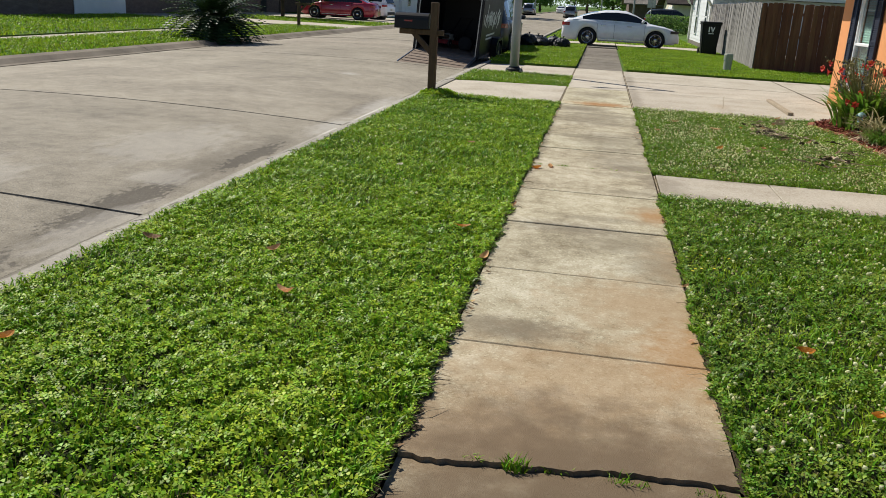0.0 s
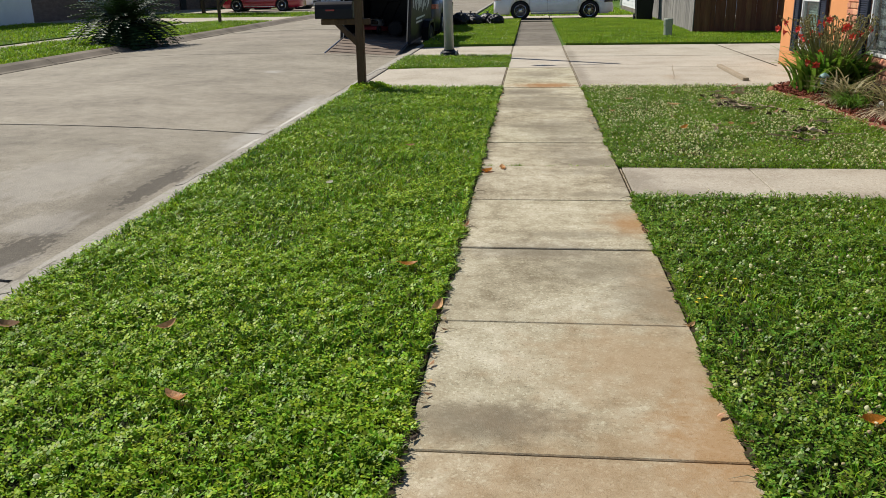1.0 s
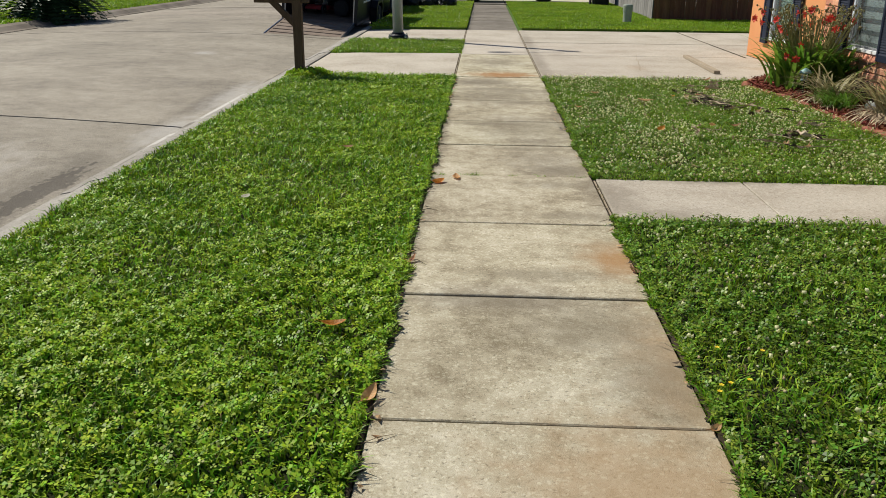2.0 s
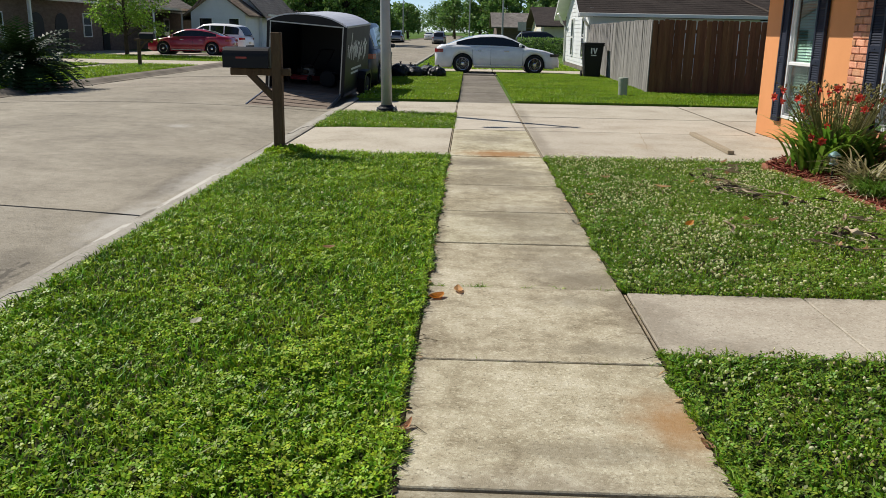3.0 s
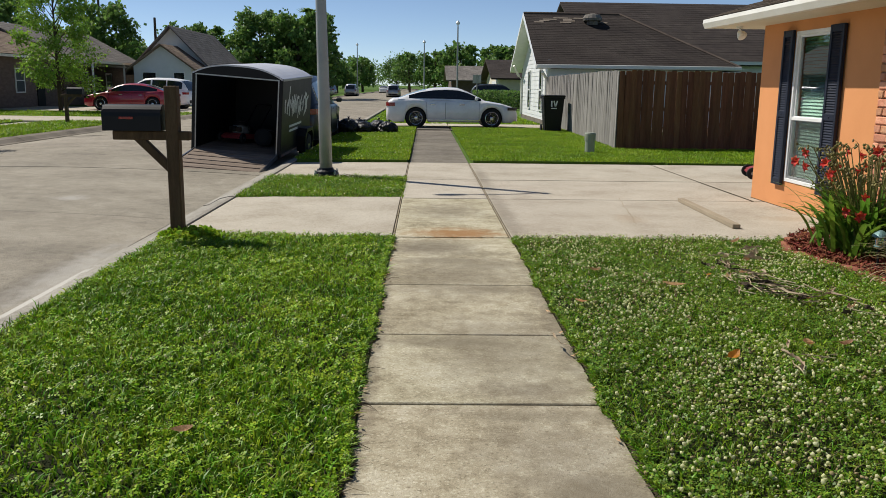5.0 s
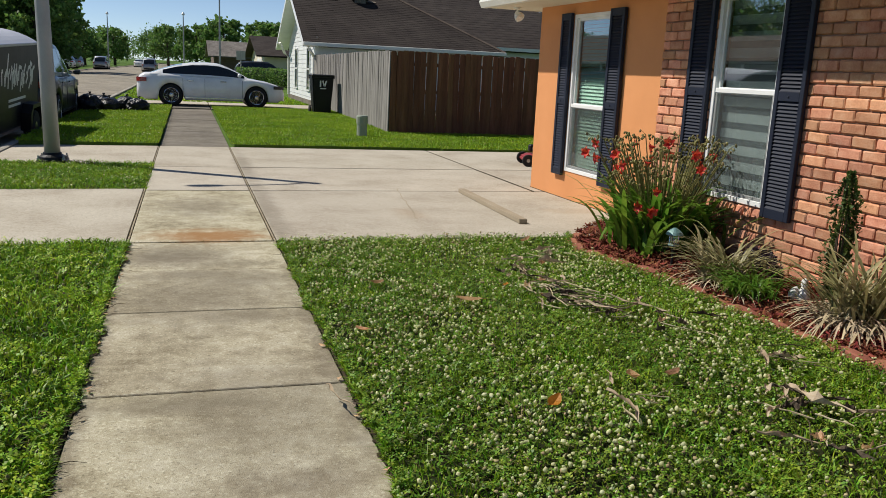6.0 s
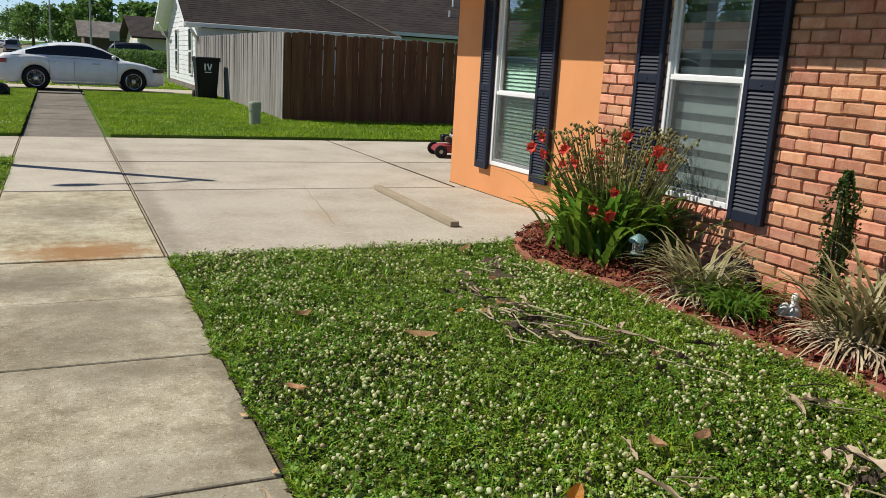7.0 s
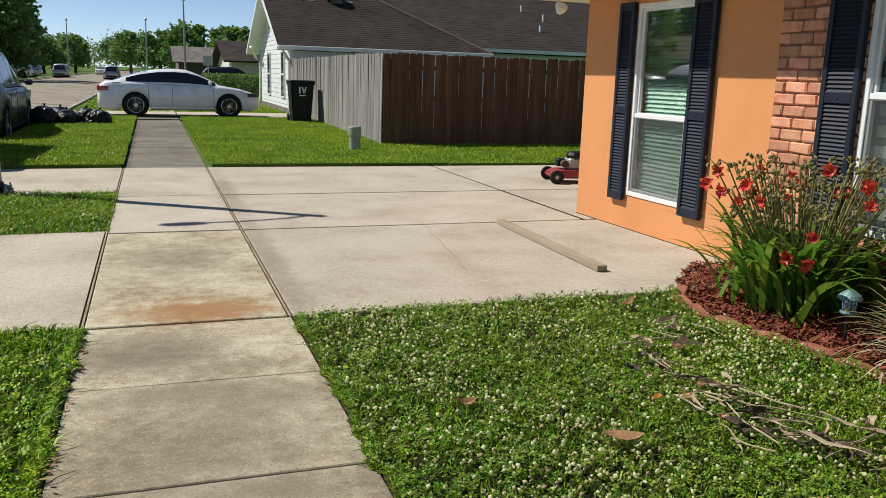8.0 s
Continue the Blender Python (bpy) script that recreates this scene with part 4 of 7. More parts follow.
for win, pad, w_south, w_north, mid in ((W1, 0.012, 0.32, 0.27, 1.25), (W2, 0.015, 0.345, 0.345, 1.47)):
    shutter(house, win[0] - pad - w_south, win[0] - pad, win[2] - 0.06, win[3] + 0.02, mid)
    shutter(house, win[1] + pad, win[1] + pad + w_north, win[2] - 0.06, win[3] + 0.02, mid)

# eaves and roof
EX, EZ, EY = -0.54, 2.47, 5.16
part("soffit", boxed(EX, -9.7, WALL_TOP, 0.2, EY, WALL_TOP + 0.02), M["cream"], house, "cream painted soffit")
part("soffit", boxed(0.2, CORNER, WALL_TOP, 9.7, EY, WALL_TOP + 0.02), M["cream"], house)
bm = prism(bmesh.new(), [(EX - 0.11, EZ + 0.115), (EX - 0.12, EZ + 0.06), (EX - 0.085, EZ - 0.015), (EX, EZ - 0.015), (EX, EZ + 0.13), (EX - 0.015, EZ + 0.13), (EX - 0.015, EZ + 0.01), (EX - 0.075, EZ + 0.01), (EX - 0.1, EZ + 0.115)], -9.7, EY + 0.1)
part("gutter", bm, M["gutter"], house, "white metal gutter")
part("fascia", boxed(EX, EY, EZ - 0.015, 9.7, EY + 0.025, EZ + 0.14), M["gutter"], house)


def shingled(bm, corners, rows, thick=0.012):
    """Overlapping shingle courses on a sloped four-sided face: eave pair first, then ridge pair."""
    a, b, c, d = [Vector(p) for p in corners]
    n = (b - a).cross(d - a).normalized()
    r = random.Random(rows)
    for k in range(rows):
        t0, t1 = k / rows, min((k + 1.15) / rows, 1)
        p0, p1, q0, q1 = a.lerp(d, t0), b.lerp(c, t0), a.lerp(d, t1), b.lerp(c, t1)
        m = max(1, int((p1 - p0).length / 0.33))
        for j in range(m):
            u0, u1 = (j + 0.02) / m, (j + 0.98) / m
            h = n * (thick * r.uniform(0.7, 1.4))
            vs = [bm.verts.new(v) for v in (p0.lerp(p1, u0) + h, p0.lerp(p1, u1) + h, q0.lerp(q1, u1), q0.lerp(q1, u0))]
            bm.faces.new(vs)
            lo = [bm.verts.new(v) for v in (p0.lerp(p1, u0), p0.lerp(p1, u1))]
            bm.faces.new((lo[0], lo[1], vs[1], vs[0]))
    return bm


def roof_deck(bm, quads, drop=0.03):
    for q in quads:
        vs = [bm.verts.new(Vector(p) - Vector((0, 0, drop))) for p in q]
        bm.faces.new(vs)
    return bm


RIDGE_X, RIDGE_Z = 4.3, 4.35
front = [(EX - 0.08, -9.7, EZ + 0.13), (EX - 0.08, EY + 0.05, EZ + 0.13), (RIDGE_X, EY - 5.0, RIDGE_Z), (RIDGE_X, -4.7, RIDGE_Z)]
gable_side = [(EX - 0.08, EY + 0.05, EZ + 0.13), (9.3, EY + 0.05, EZ + 0.13), (RIDGE_X, EY - 5.0, RIDGE_Z), (RIDGE_X, EY - 5.0, RIDGE_Z)]
back = [(9.3, EY + 0.05, EZ + 0.13), (9.3, -9.7, EZ + 0.13), (RIDGE_X, -4.7, RIDGE_Z), (RIDGE_X, EY - 5.0, RIDGE_Z)]
south = [(9.3, -9.7, EZ + 0.13), (EX - 0.08, -9.7, EZ + 0.13), (RIDGE_X, -4.7, RIDGE_Z), (RIDGE_X, -4.7, RIDGE_Z)]
roof = part("roof", roof_deck(bmesh.new(), [front[::-1], back[::-1]] + [gable_side[:3][::-1], south[:3][::-1]]), M["shingle"], house, "brown shingle hip roof")
bm = bmesh.new()
shingled(bm, [front[1], front[0], front[3], front[2]], 34)
shingled(bm, [gable_side[1], gable_side[0], gable_side[3], gable_side[2]], 34)
tagged(part("shingles", bm, M["shingle"], roof), kind="stuff")
# flood light under the eave corner
flood = thing("flood_light", "white twin flood light under the eave corner", "light", pose(4.25, 17.75, 2.46) @ Matrix.Scale(0.78, 4))
part("base_plate", lathe(bmesh.new(), [(0.06, -0.03), (0.065, 0.0)], 14), M["vinyl"], flood)
part("arm", tube(bmesh.new(), [(0, 0, -0.03), (0.02, -0.02, -0.1)], 0.016), M["vinyl"], flood)
part("lamp_head", lathe(bmesh.new(), [(0.02, 0.09), (0.045, 0.06), (0.085, -0.02), (0.09, -0.06), (0.075, -0.075)], 18, pose(0.02, -0.03, -0.14, -50, 0, 20)), M["lens_white"], flood, smooth=True)

M["yellow"] = plain("yellow_petals", (0.75, 0.55, 0.02), 0.5)
# ---- flower bed ----
bed_pts = BED_EDGE + [(4.72, 8.3), (4.68, 13.0), (4.62, 14.9), (4.25, 14.75), (3.85, 14.4)]
bm = bmesh.new()
prism(bm, bed_pts, -0.12, -0.005, "z")
bed = tagged(part("flower_bed", bm, M["mulch"]), "flower bed covered in red wood mulch", "flower bed", kind="stuff")


def chips(n):
    """Flat splinters of bark lying about the bed."""
    p = np.column_stack((rng.uniform(3.3, 4.62, n), rng.uniform(8.6, 14.8, n)))
    ok = (p[:, 0] > bed_x(p[:, 1]) + 0.05) & ((p[:, 1] < 14.1) | (p[:, 0] > 3.5 + (p[:, 1] - 14.1) * 1.0))
    p = p[ok]
    n = len(p)
    a, ln, wd = rng.uniform(0, 6.283, n), rng.uniform(0.012, 0.04, n), rng.uniform(0.004, 0.010, n)
    z = rng.uniform(0.0, 0.03, n)
    d = np.column_stack((np.cos(a) * ln, np.sin(a) * ln, rng.normal(0, 0.012, n)))
    s = np.column_stack((-np.sin(a) * wd, np.cos(a) * wd, rng.normal(0, 0.005, n)))
    c = np.column_stack((p, z))
    v = np.stack((c - d - s, c + d - s * 0.5, c + d * 0.9 + s, c - d + s * 0.7), 1)
    return v.reshape(-1, 3), [np.arange(n)[:, None] * 4 + np.array([[0, 1, 2, 3]])]


stuff("bark_chips", chips(16000), M["mulch"], bed)
edging = tagged(part("bed_edging", boxed(3.45, 13.9, -0.06, 3.5, 14.0, -0.02), M["soil"]), "scalloped red concrete edging round the bed", "edging", kind="structure")
run = [Vector((x, y, 0)) for x, y in [(4.3, 14.62), (3.92, 14.38)] + BED_EDGE]
paver = bmesh.new()
prism(paver, [(-0.15, -0.045), (0.15, -0.045), (0.148, 0.03), (0.10, 0.05), (0.0, 0.057), (-0.10, 0.05), (-0.148, 0.03)], -0.045, 0.045)
bmesh.ops.bevel(paver, geom=[e for e in paver.edges], offset=0.008, segments=1, affect="EDGES")
paver_mesh = bpy.data.meshes.new("paver")
paver.to_mesh(paver_mesh)
paver.free()
carry = 0.0
for a, b in zip(run, run[1:]):
    d = b - a
    s = carry
    while s < d.length:
        p = a + d * (s / d.length)
        held("paver", paver_mesh, M["paver"], edging, m=pose(p.x, p.y, R.uniform(-0.04, -0.022), R.uniform(-6, 6), R.uniform(-3, 3), math.degrees(math.atan2(d.y, d.x)) + R.uniform(-3, 3)))
        s += 0.306
    carry = s - d.length


def straps(n, length, width, rise, spread=0.06, seg=6, droop=1.0, seed=1, fold=0.25):
    """Arching strap leaves out of one crown; every leaf has a keel."""
    r = np.random.default_rng(seed)
    verts, quads = [], []
    for k in range(n):
        a = r.uniform(0, 6.283)
        ln, w = length * r.uniform(0.55, 1.1), width * r.uniform(0.7, 1.25)
        up = rise * r.uniform(0.75, 1.1)
        d, s = np.array((math.cos(a), math.sin(a), 0)), np.array((-math.sin(a), math.cos(a), 0))
        p = np.array((r.normal(0, spread), r.normal(0, spread), 0.0))
        ang = up
        base = len(verts)
        step = ln / seg
        twist = r.normal(0, 0.1)
        for j in range(seg + 1):
            t = j / seg
            hw = w / 2 * (0.75 + 0.5 * t if t < 0.4 else 0.95 * max(1 - ((t - 0.4) / 0.6) ** 2.2, 0.02))
            lift = np.array((0, 0, hw * fold))
            verts += [p - s * hw + lift, p, p + s * hw + lift]
            p = p + (d * math.cos(ang) + np.array((0, 0, 1)) * math.sin(ang) + s * twist) * step
            p[2] = max(p[2], 0.012)
            ang -= droop * r.uniform(0.6, 1.3) * (0.5 + t) / seg * 2
        for j in range(seg):
            o = base + 3 * j
            quads += [(o, o + 1, o + 4, o + 3), (o + 1, o + 2, o + 5, o + 4)]
    return np.array(verts), [np.array(quads)]


def leafy(n, place, size, seed, ratio=0.55):
    """Small pointed leaves at places given by a function of a generator."""
    r = np.random.default_rng(seed)
    p = place(r, n)
    n = len(p)
    d = r.normal(0, 1, (n, 3))
    d /= np.linalg.norm(d, axis=1)[:, None]
    e = np.cross(d, r.normal(0, 1, (n, 3)))
    e /= np.linalg.norm(e, axis=1)[:, None]
    ln = (size * r.uniform(0.6, 1.3, n))[:, None]
    v = np.stack((p - d * ln * 0.5, p + e * ln * ratio * 0.5, p + d * ln * 0.55, p - e * ln * ratio * 0.5), 1)
    return v.reshape(-1, 3), [np.arange(n)[:, None] * 4 + np.array([[0, 1, 2, 3]])]


# red amaryllis clump
lily = thing("amaryllis_clump", "tall red amaryllis clump with spent seed heads in mulch", "flowering plant", pose(4.13, 13.46, 0))
held("leaves", fast_mesh("leaves", *straps(300, 0.88, 0.052, 1.34, 0.21, 8, 0.85, 9)), M["leaf_strap"], lily)
lr = random.Random(21)
tips = []
for k in range(135):
    bm_s, bm_b = bmesh.new(), bmesh.new()
    a, rad = lr.uniform(0, 6.283), 0.06 + 0.36 * math.sqrt(lr.random())
    h = lr.uniform(0.66, 1.08) - 0.20 * (rad - 0.1)
    base = Vector((math.cos(a) * rad * 0.45, math.sin(a) * rad * 0.45, 0))
    top = Vector((math.cos(a) * rad * 1.25 + lr.gauss(0, 0.06), math.sin(a) * rad * 1.25 + lr.gauss(0, 0.06), h))
    mid = base.lerp(top, 0.5) - Vector((math.cos(a), math.sin(a), 0)) * rad * 0.12
    tube(bm_s, [base, mid, top], [0.008, 0.007, 0.005], 5, cap=False)
    tips.append((top, a))
    for j in range(lr.choice((2, 3, 3, 4))):
        b = a + lr.uniform(-2.2, 2.2)
        e = top + Vector((math.cos(b) * 0.055, math.sin(b) * 0.055, lr.uniform(-0.03, 0.045)))
        tube(bm_s, [top, top.lerp(e, 0.6) + Vector((0, 0, 0.012)), e], [0.003, 0.0025, 0.0025], 4, cap=False)
        lathe(bm_b, [(0.003, -0.018), (0.011, -0.006), (0.012, 0.006), (0.004, 0.018)], 6, Matrix.Translation(e) @ pose(0, 0, 0, lr.uniform(-50, 50), lr.uniform(-50, 50), 0))
    stalk = part("stalk", bm_s, M["stalk"], lily)
    tagged(part("seed_head", bm_b, M["bud"], stalk), kind="stuff")


def trumpet(seed):
    """One open flower: six pointed petals flaring from a throat."""
    r = random.Random(seed)
    bm = bmesh.new()
    for k in range(6):
        a = k * math.pi / 3 + r.uniform(-0.1, 0.1)
        d, s = Vector((math.cos(a), math.sin(a), 0)), Vector((-math.sin(a), math.cos(a), 0))
        rows = []
        for t, rad, z, w in ((0, 0.006, 0, 0.006), (0.35, 0.018, 0.045, 0.018), (0.7, 0.05, 0.075, 0.024), (1, 0.082, 0.07 + r.uniform(-0.02, 0.01), 0.003)):
            c = d * rad + Vector((0, 0, z))
            rows.append([bm.verts.new(c - s * w + Vector((0, 0, 0.006))), bm.verts.new(c), bm.verts.new(c + s * w + Vector((0, 0, 0.006)))])
        for u, v in zip(rows, rows[1:]):
            for j in range(2):
                bm.faces.new((u[j], u[j + 1], v[j + 1], v[j]))
    me = bpy.data.meshes.new("flower")
    bm.to_mesh(me)
    bm.free()
    me.materials.append(M["petal"])
    return me


trumpets = [trumpet(k) for k in range(4)]
for k in range(21):
    top, a = tips[(k * 7) % len(tips)]
    b = a + lr.uniform(-1.2, 1.2)
    q = Matrix.Translation(top + Vector((math.cos(b) * 0.05, math.sin(b) * 0.05, lr.uniform(-0.16, 0.0)))) @ pose(0, 0, 0, 0, lr.uniform(60, 115), math.degrees(b)) @ Matrix.Scale(0.70, 4)
    held("flower", trumpets[k % 4], M["petal"], lily, m=q)
for x, y, z, rz in ((-0.38, -0.30, 0.45, 200), (-0.33, -0.36, 0.42, 260), (-0.62, 0.1, 0.84, 180)):
    held("flower", trumpets[1], M["petal"], lily, m=pose(x, y, z, 0, 100, rz) @ Matrix.Scale(0.75, 4))
    part("leaning_stalk", tube(bmesh.new(), [(x * 0.3, y * 0.3, 0.02), (x * 0.7, y * 0.7, z * 0.7), (x, y, z)], [0.007, 0.006, 0.004], 5), M["stalk"], lily)


def strap_plant(name, label, x, y, n, ln, w, rise, droop, mat, seed, dry=0, spread=0.08):
    t = thing(name, label, "plant", pose(x, y, 0.0))
    held("leaves", fast_mesh("leaves", *straps(int(n * 1.3), ln, w * 0.8, rise, spread, 7, droop, seed)), mat, t)
    if dry:
        held("dead_leaves", fast_mesh("dead_leaves", *straps(int(dry * 1.7), ln * 0.9, w * 0.42, 0.62, spread, 7, 1.4, seed + 50)), M["dry_strap"], t, "dry brown straps")
    return t


strap_plant("flax_lily", "variegated strap-leaved plant with dry outer leaves", 3.92, 12.12, 110, 0.62, 0.026, 1.2, 0.9, M["pale_strap"], 31, 60)
strap_plant("flax_lily", "large variegated strap-leaved plant, half dried", 4.14, 10.93, 150, 0.74, 0.03, 1.2, 0.7, M["pale_strap"], 33, 150, 0.1)
strap_plant("flax_lily", "variegated strap-leaved plant, half dried", 4.0, 9.6, 90, 0.78, 0.042, 1.15, 0.8, M["pale_strap"], 35, 90, 0.1)
strap_plant("daylily", "low bright green arching daylily", 3.86, 11.72, 120, 0.44, 0.02, 1.1, 1.1, M["leaf_strap"], 37, 14)


def ball_leaves(rx, ry, rz):
    def place(r, n):
        d = r.normal(0, 1, (n, 3))
        d /= np.linalg.norm(d, axis=1)[:, None]
        rad = r.uniform(0.5, 1.05, n) ** 0.6
        p = d * rad[:, None] * np.array((rx, ry, rz))
        p[:, 2] = np.abs(p[:, 2])
        return p
    return place


shrub = thing("purple_shrub", "small purple-leaved shrub low in the bed", "shrub", pose(4.32, 12.25, 0.02))
held("leaves", fast_mesh("leaves", *leafy(1600, ball_leaves(0.2, 0.22, 0.24), 0.035, 41)), M["purple"], shrub)
part("stem", tube(bmesh.new(), [(0, 0, -0.02), (0.01, 0, 0.15)], [0.012, 0.006], 6), M["bark"], shrub)
column = thing("column_shrub", "narrow upright evergreen shrub against the brick", "shrub", pose(4.40, 11.47, 0.0))


def column_place(r, n):
    z = r.uniform(0.04, 0.98, n)
    k = r.integers(0, 6, n)
    a = k * 1.05 + 0.4 * np.sin(z * 7 + k)
    rad = 0.045 + 0.03 * np.sin(k * 2.0 + z * 5) + np.abs(r.normal(0, 0.035, n))
    cap = np.clip((1.02 - z) / 0.25, 0.25, 1)
    return np.column_stack((np.cos(a) * rad * cap * 0.85, np.sin(a) * rad * cap * 0.85, z))


held("leaves", fast_mesh("leaves", *leafy(3600, column_place, 0.03, 43)), M["leaf_box"], column)
bm = bmesh.new()
for k in range(6):
    a = k * 1.05
    tube(bm, [(0.01 * math.cos(a), 0.01 * math.sin(a), -0.02), (0.04 * math.cos(a), 0.04 * math.sin(a), 0.5), (0.03 * math.cos(a + 0.5), 0.03 * math.sin(a + 0.5), 0.98 - 0.04 * k)], [0.009, 0.006, 0.003], 5)
part("stem", bm, M["bark"], column)

# path light
lamp = thing("path_light", "small verdigris solar path light on a black stake", "path light", pose(3.80, 12.68, 0.0))
part("stake", tube(bmesh.new(), [(0, 0, -0.02), (0, 0, 0.2)], 0.011, 8), M["black_plastic"], lamp)
part("lens", lathe(bmesh.new(), [(0.03, 0.2), (0.038, 0.21), (0.042, 0.285), (0.036, 0.29)], 14), M["glass"], lamp)
part("collar", lathe(bmesh.new(), [(0.045, 0.19), (0.05, 0.2), (0.045, 0.212)], 14), M["verdigris"], lamp)
part("cap", lathe(bmesh.new(), [(0.07, 0.283), (0.075, 0.29), (0.06, 0.312), (0.03, 0.335), (0.012, 0.345)], 16), M["verdigris"], lamp)
# little white figure: one plain mesh
fig = bmesh.new()
lathe(fig, [(0.07, 0.0), (0.08, 0.05), (0.06, 0.12), (0.03, 0.16), (0.04, 0.2), (0.03, 0.24), (0.005, 0.26)], 14)
lathe(fig, [(0.03, -0.07), (0.05, -0.02), (0.04, 0.04), (0.01, 0.07)], 10, pose(-0.09, 0.04, 0.1, 0, 30, 0))
tagged(part("garden_figurine", fig, M["white_stone"], smooth=True, m=pose(4.2, 11.55, 0.0) @ Matrix.Scale(0.7, 4)), "small white garden figurine among the plants", "figurine")

# ---- mailbox ----
def mailbox(name, label, m, post_h, post_w, flag=True):
    t = thing(name, label, "mailbox", m)
    w = post_w / 2
    bm = boxed(-w, -w, -0.2, w, w, post_h, bevel=0.008)
    part("post", bm, M["post_wood"], t)
    part("arm", boxed(-0.60, -0.045, 0.99, 0.17, 0.045, 1.08, bevel=0.008), M["post_wood"], t)
    part("brace", boxed(-0.235, -0.04, -0.04, 0.235, 0.04, 0.04, bevel=0.006, m=pose(-0.2, 0, 0.86, 0, 45, 0)), M["post_wood"], t)
    pr = [(-0.115, 1.085), (0.115, 1.085), (0.115, 1.23)] + [(0.115 * math.cos(a), 1.23 + 0.115 * math.sin(a)) for a in [math.pi * k / 10 for k in range(1, 10)]] + [(-0.115, 1.23)]
    bx = part("box", prism(bmesh.new(), pr, -0.66, -0.09, "x"), M["black_paint"], t, "black enamelled box")
    door = [(0.93 * y, 1.085 + 0.97 * (z - 1.085)) for y, z in pr]
    part("box_door", prism(bmesh.new(), door, -0.675, -0.661, "x"), M["black_paint"], bx)
    part("latch", boxed(-0.69, -0.02, 1.30, -0.676, 0.02, 1.335, bevel=0.003), M["alloy"], bx)
    if flag:
        part("flag", boxed(-0.50, -0.125, 1.2, -0.36, -0.117, 1.225, bevel=0.002), M["tail"], bx, "lowered red flag")
    return t


mailbox("mailbox", "black metal mailbox on a dark wooden post at the kerb", pose(-2.84, 13.96, 0), 1.53, 0.125)
weeds = thing("weeds", "leafy weeds round the foot of the mailbox post", "weeds", pose(-2.68, 13.9, 0))
held("leaves", fast_mesh("leaves", *leafy(900, ball_leaves(0.36, 0.22, 0.11), 0.05, 51, 0.8)), M["clover"], weeds)

# ---- street lamp ----
def lathe_ob(name, prof, mat, parent, n=16, label="", m=None):
    return part(name, lathe(bmesh.new(), prof, n, m), mat, parent, label, smooth=False)


post = thing("street_lamp", "tapered grey steel street lamp post on a bolted base", "street lamp", pose(-2.02, 20.0, 0, 0, -1.0, 0))
part("pole", lathe(bmesh.new(), [(0.112, 0.05), (0.104, 1.2), (0.088, 3.2), (0.07, 4.9), (0.01, 4.93)], 20), M["galv"], post, smooth=True)
part("base_plate", boxed(-0.2, -0.2, -0.03, 0.2, 0.2, 0.03, bevel=0.008), M["black_paint"], post)
part("base_cover", lathe(bmesh.new(), [(0.2, 0.03), (0.19, 0.07), (0.135, 0.10), (0.125, 0.13)], 16), M["black_paint"], post)
for k in range(4):
    part("anchor_bolt", lathe(bmesh.new(), [(0.022, 0.0), (0.022, 0.035), (0.012, 0.04), (0.012, 0.07)], 6, pose(0.17 * (1 if k % 2 else -1), 0.17 * (1 if k > 1 else -1), 0.03)), M["galv"], post)
part("arm", tube(bmesh.new(), [(0, 0, 4.75), (-0.4, -0.06, 4.95), (-0.9, -0.16, 5.0), (-1.25, -0.22, 4.98)], [0.035, 0.03, 0.028, 0.025], 10), M["galv"], post)
part("lamp_head", lathe(bmesh.new(), [(0.02, -0.24), (0.08, -0.17), (0.1, 0.0), (0.08, 0.17), (0.03, 0.23)], 14, pose(-1.46, -0.26, 4.96, 0, 88, 8) @ Matrix.Diagonal((0.55, 1, 1, 1))), M["galv"], post)

# ---- utility pipe, plank, mower ----
pipe = thing("utility_riser", "short pale green plastic utility riser in the grass", "utility riser", pose(3.6, 25.05, 0.0))
part("body", lathe(bmesh.new(), [(0.115, -0.1), (0.115, 0.36)], 20), M["pipe_green"], pipe, smooth=False)
part("cap", lathe(bmesh.new(), [(0.128, 0.34), (0.13, 0.36), (0.13, 0.49), (0.118, 0.52), (0.05, 0.527)], 20), M["pipe_green"], pipe)
tagged(part("plank", boxed(-0.045, -1.13, 0, 0.045, 1.13, 0.05, bevel=0.004), M["plank"], m=pose(3.30, 15.85, 0.004, 0, 0, -1.2)), "weathered timber board lying on the driveway", "plank")


def wheel_mesh(t, x, y, z, r, w, axis, name="wheel"):
    wh = part(name, lathe(bmesh.new(), [(r * 0.6, -w / 2), (r * 0.93, -w / 2), (r, -w * 0.3), (r, w * 0.3), (r * 0.93, w / 2), (r * 0.6, w / 2)], 22), M["rubber"], t, m=pose(x, y, z, *axis))
    part("hub", lathe(bmesh.new(), [(r * 0.55, -w * 0.45), (r * 0.55, w * 0.45), (r * 0.2, w * 0.52)], 14), M["alloy"], wh)
    return wh


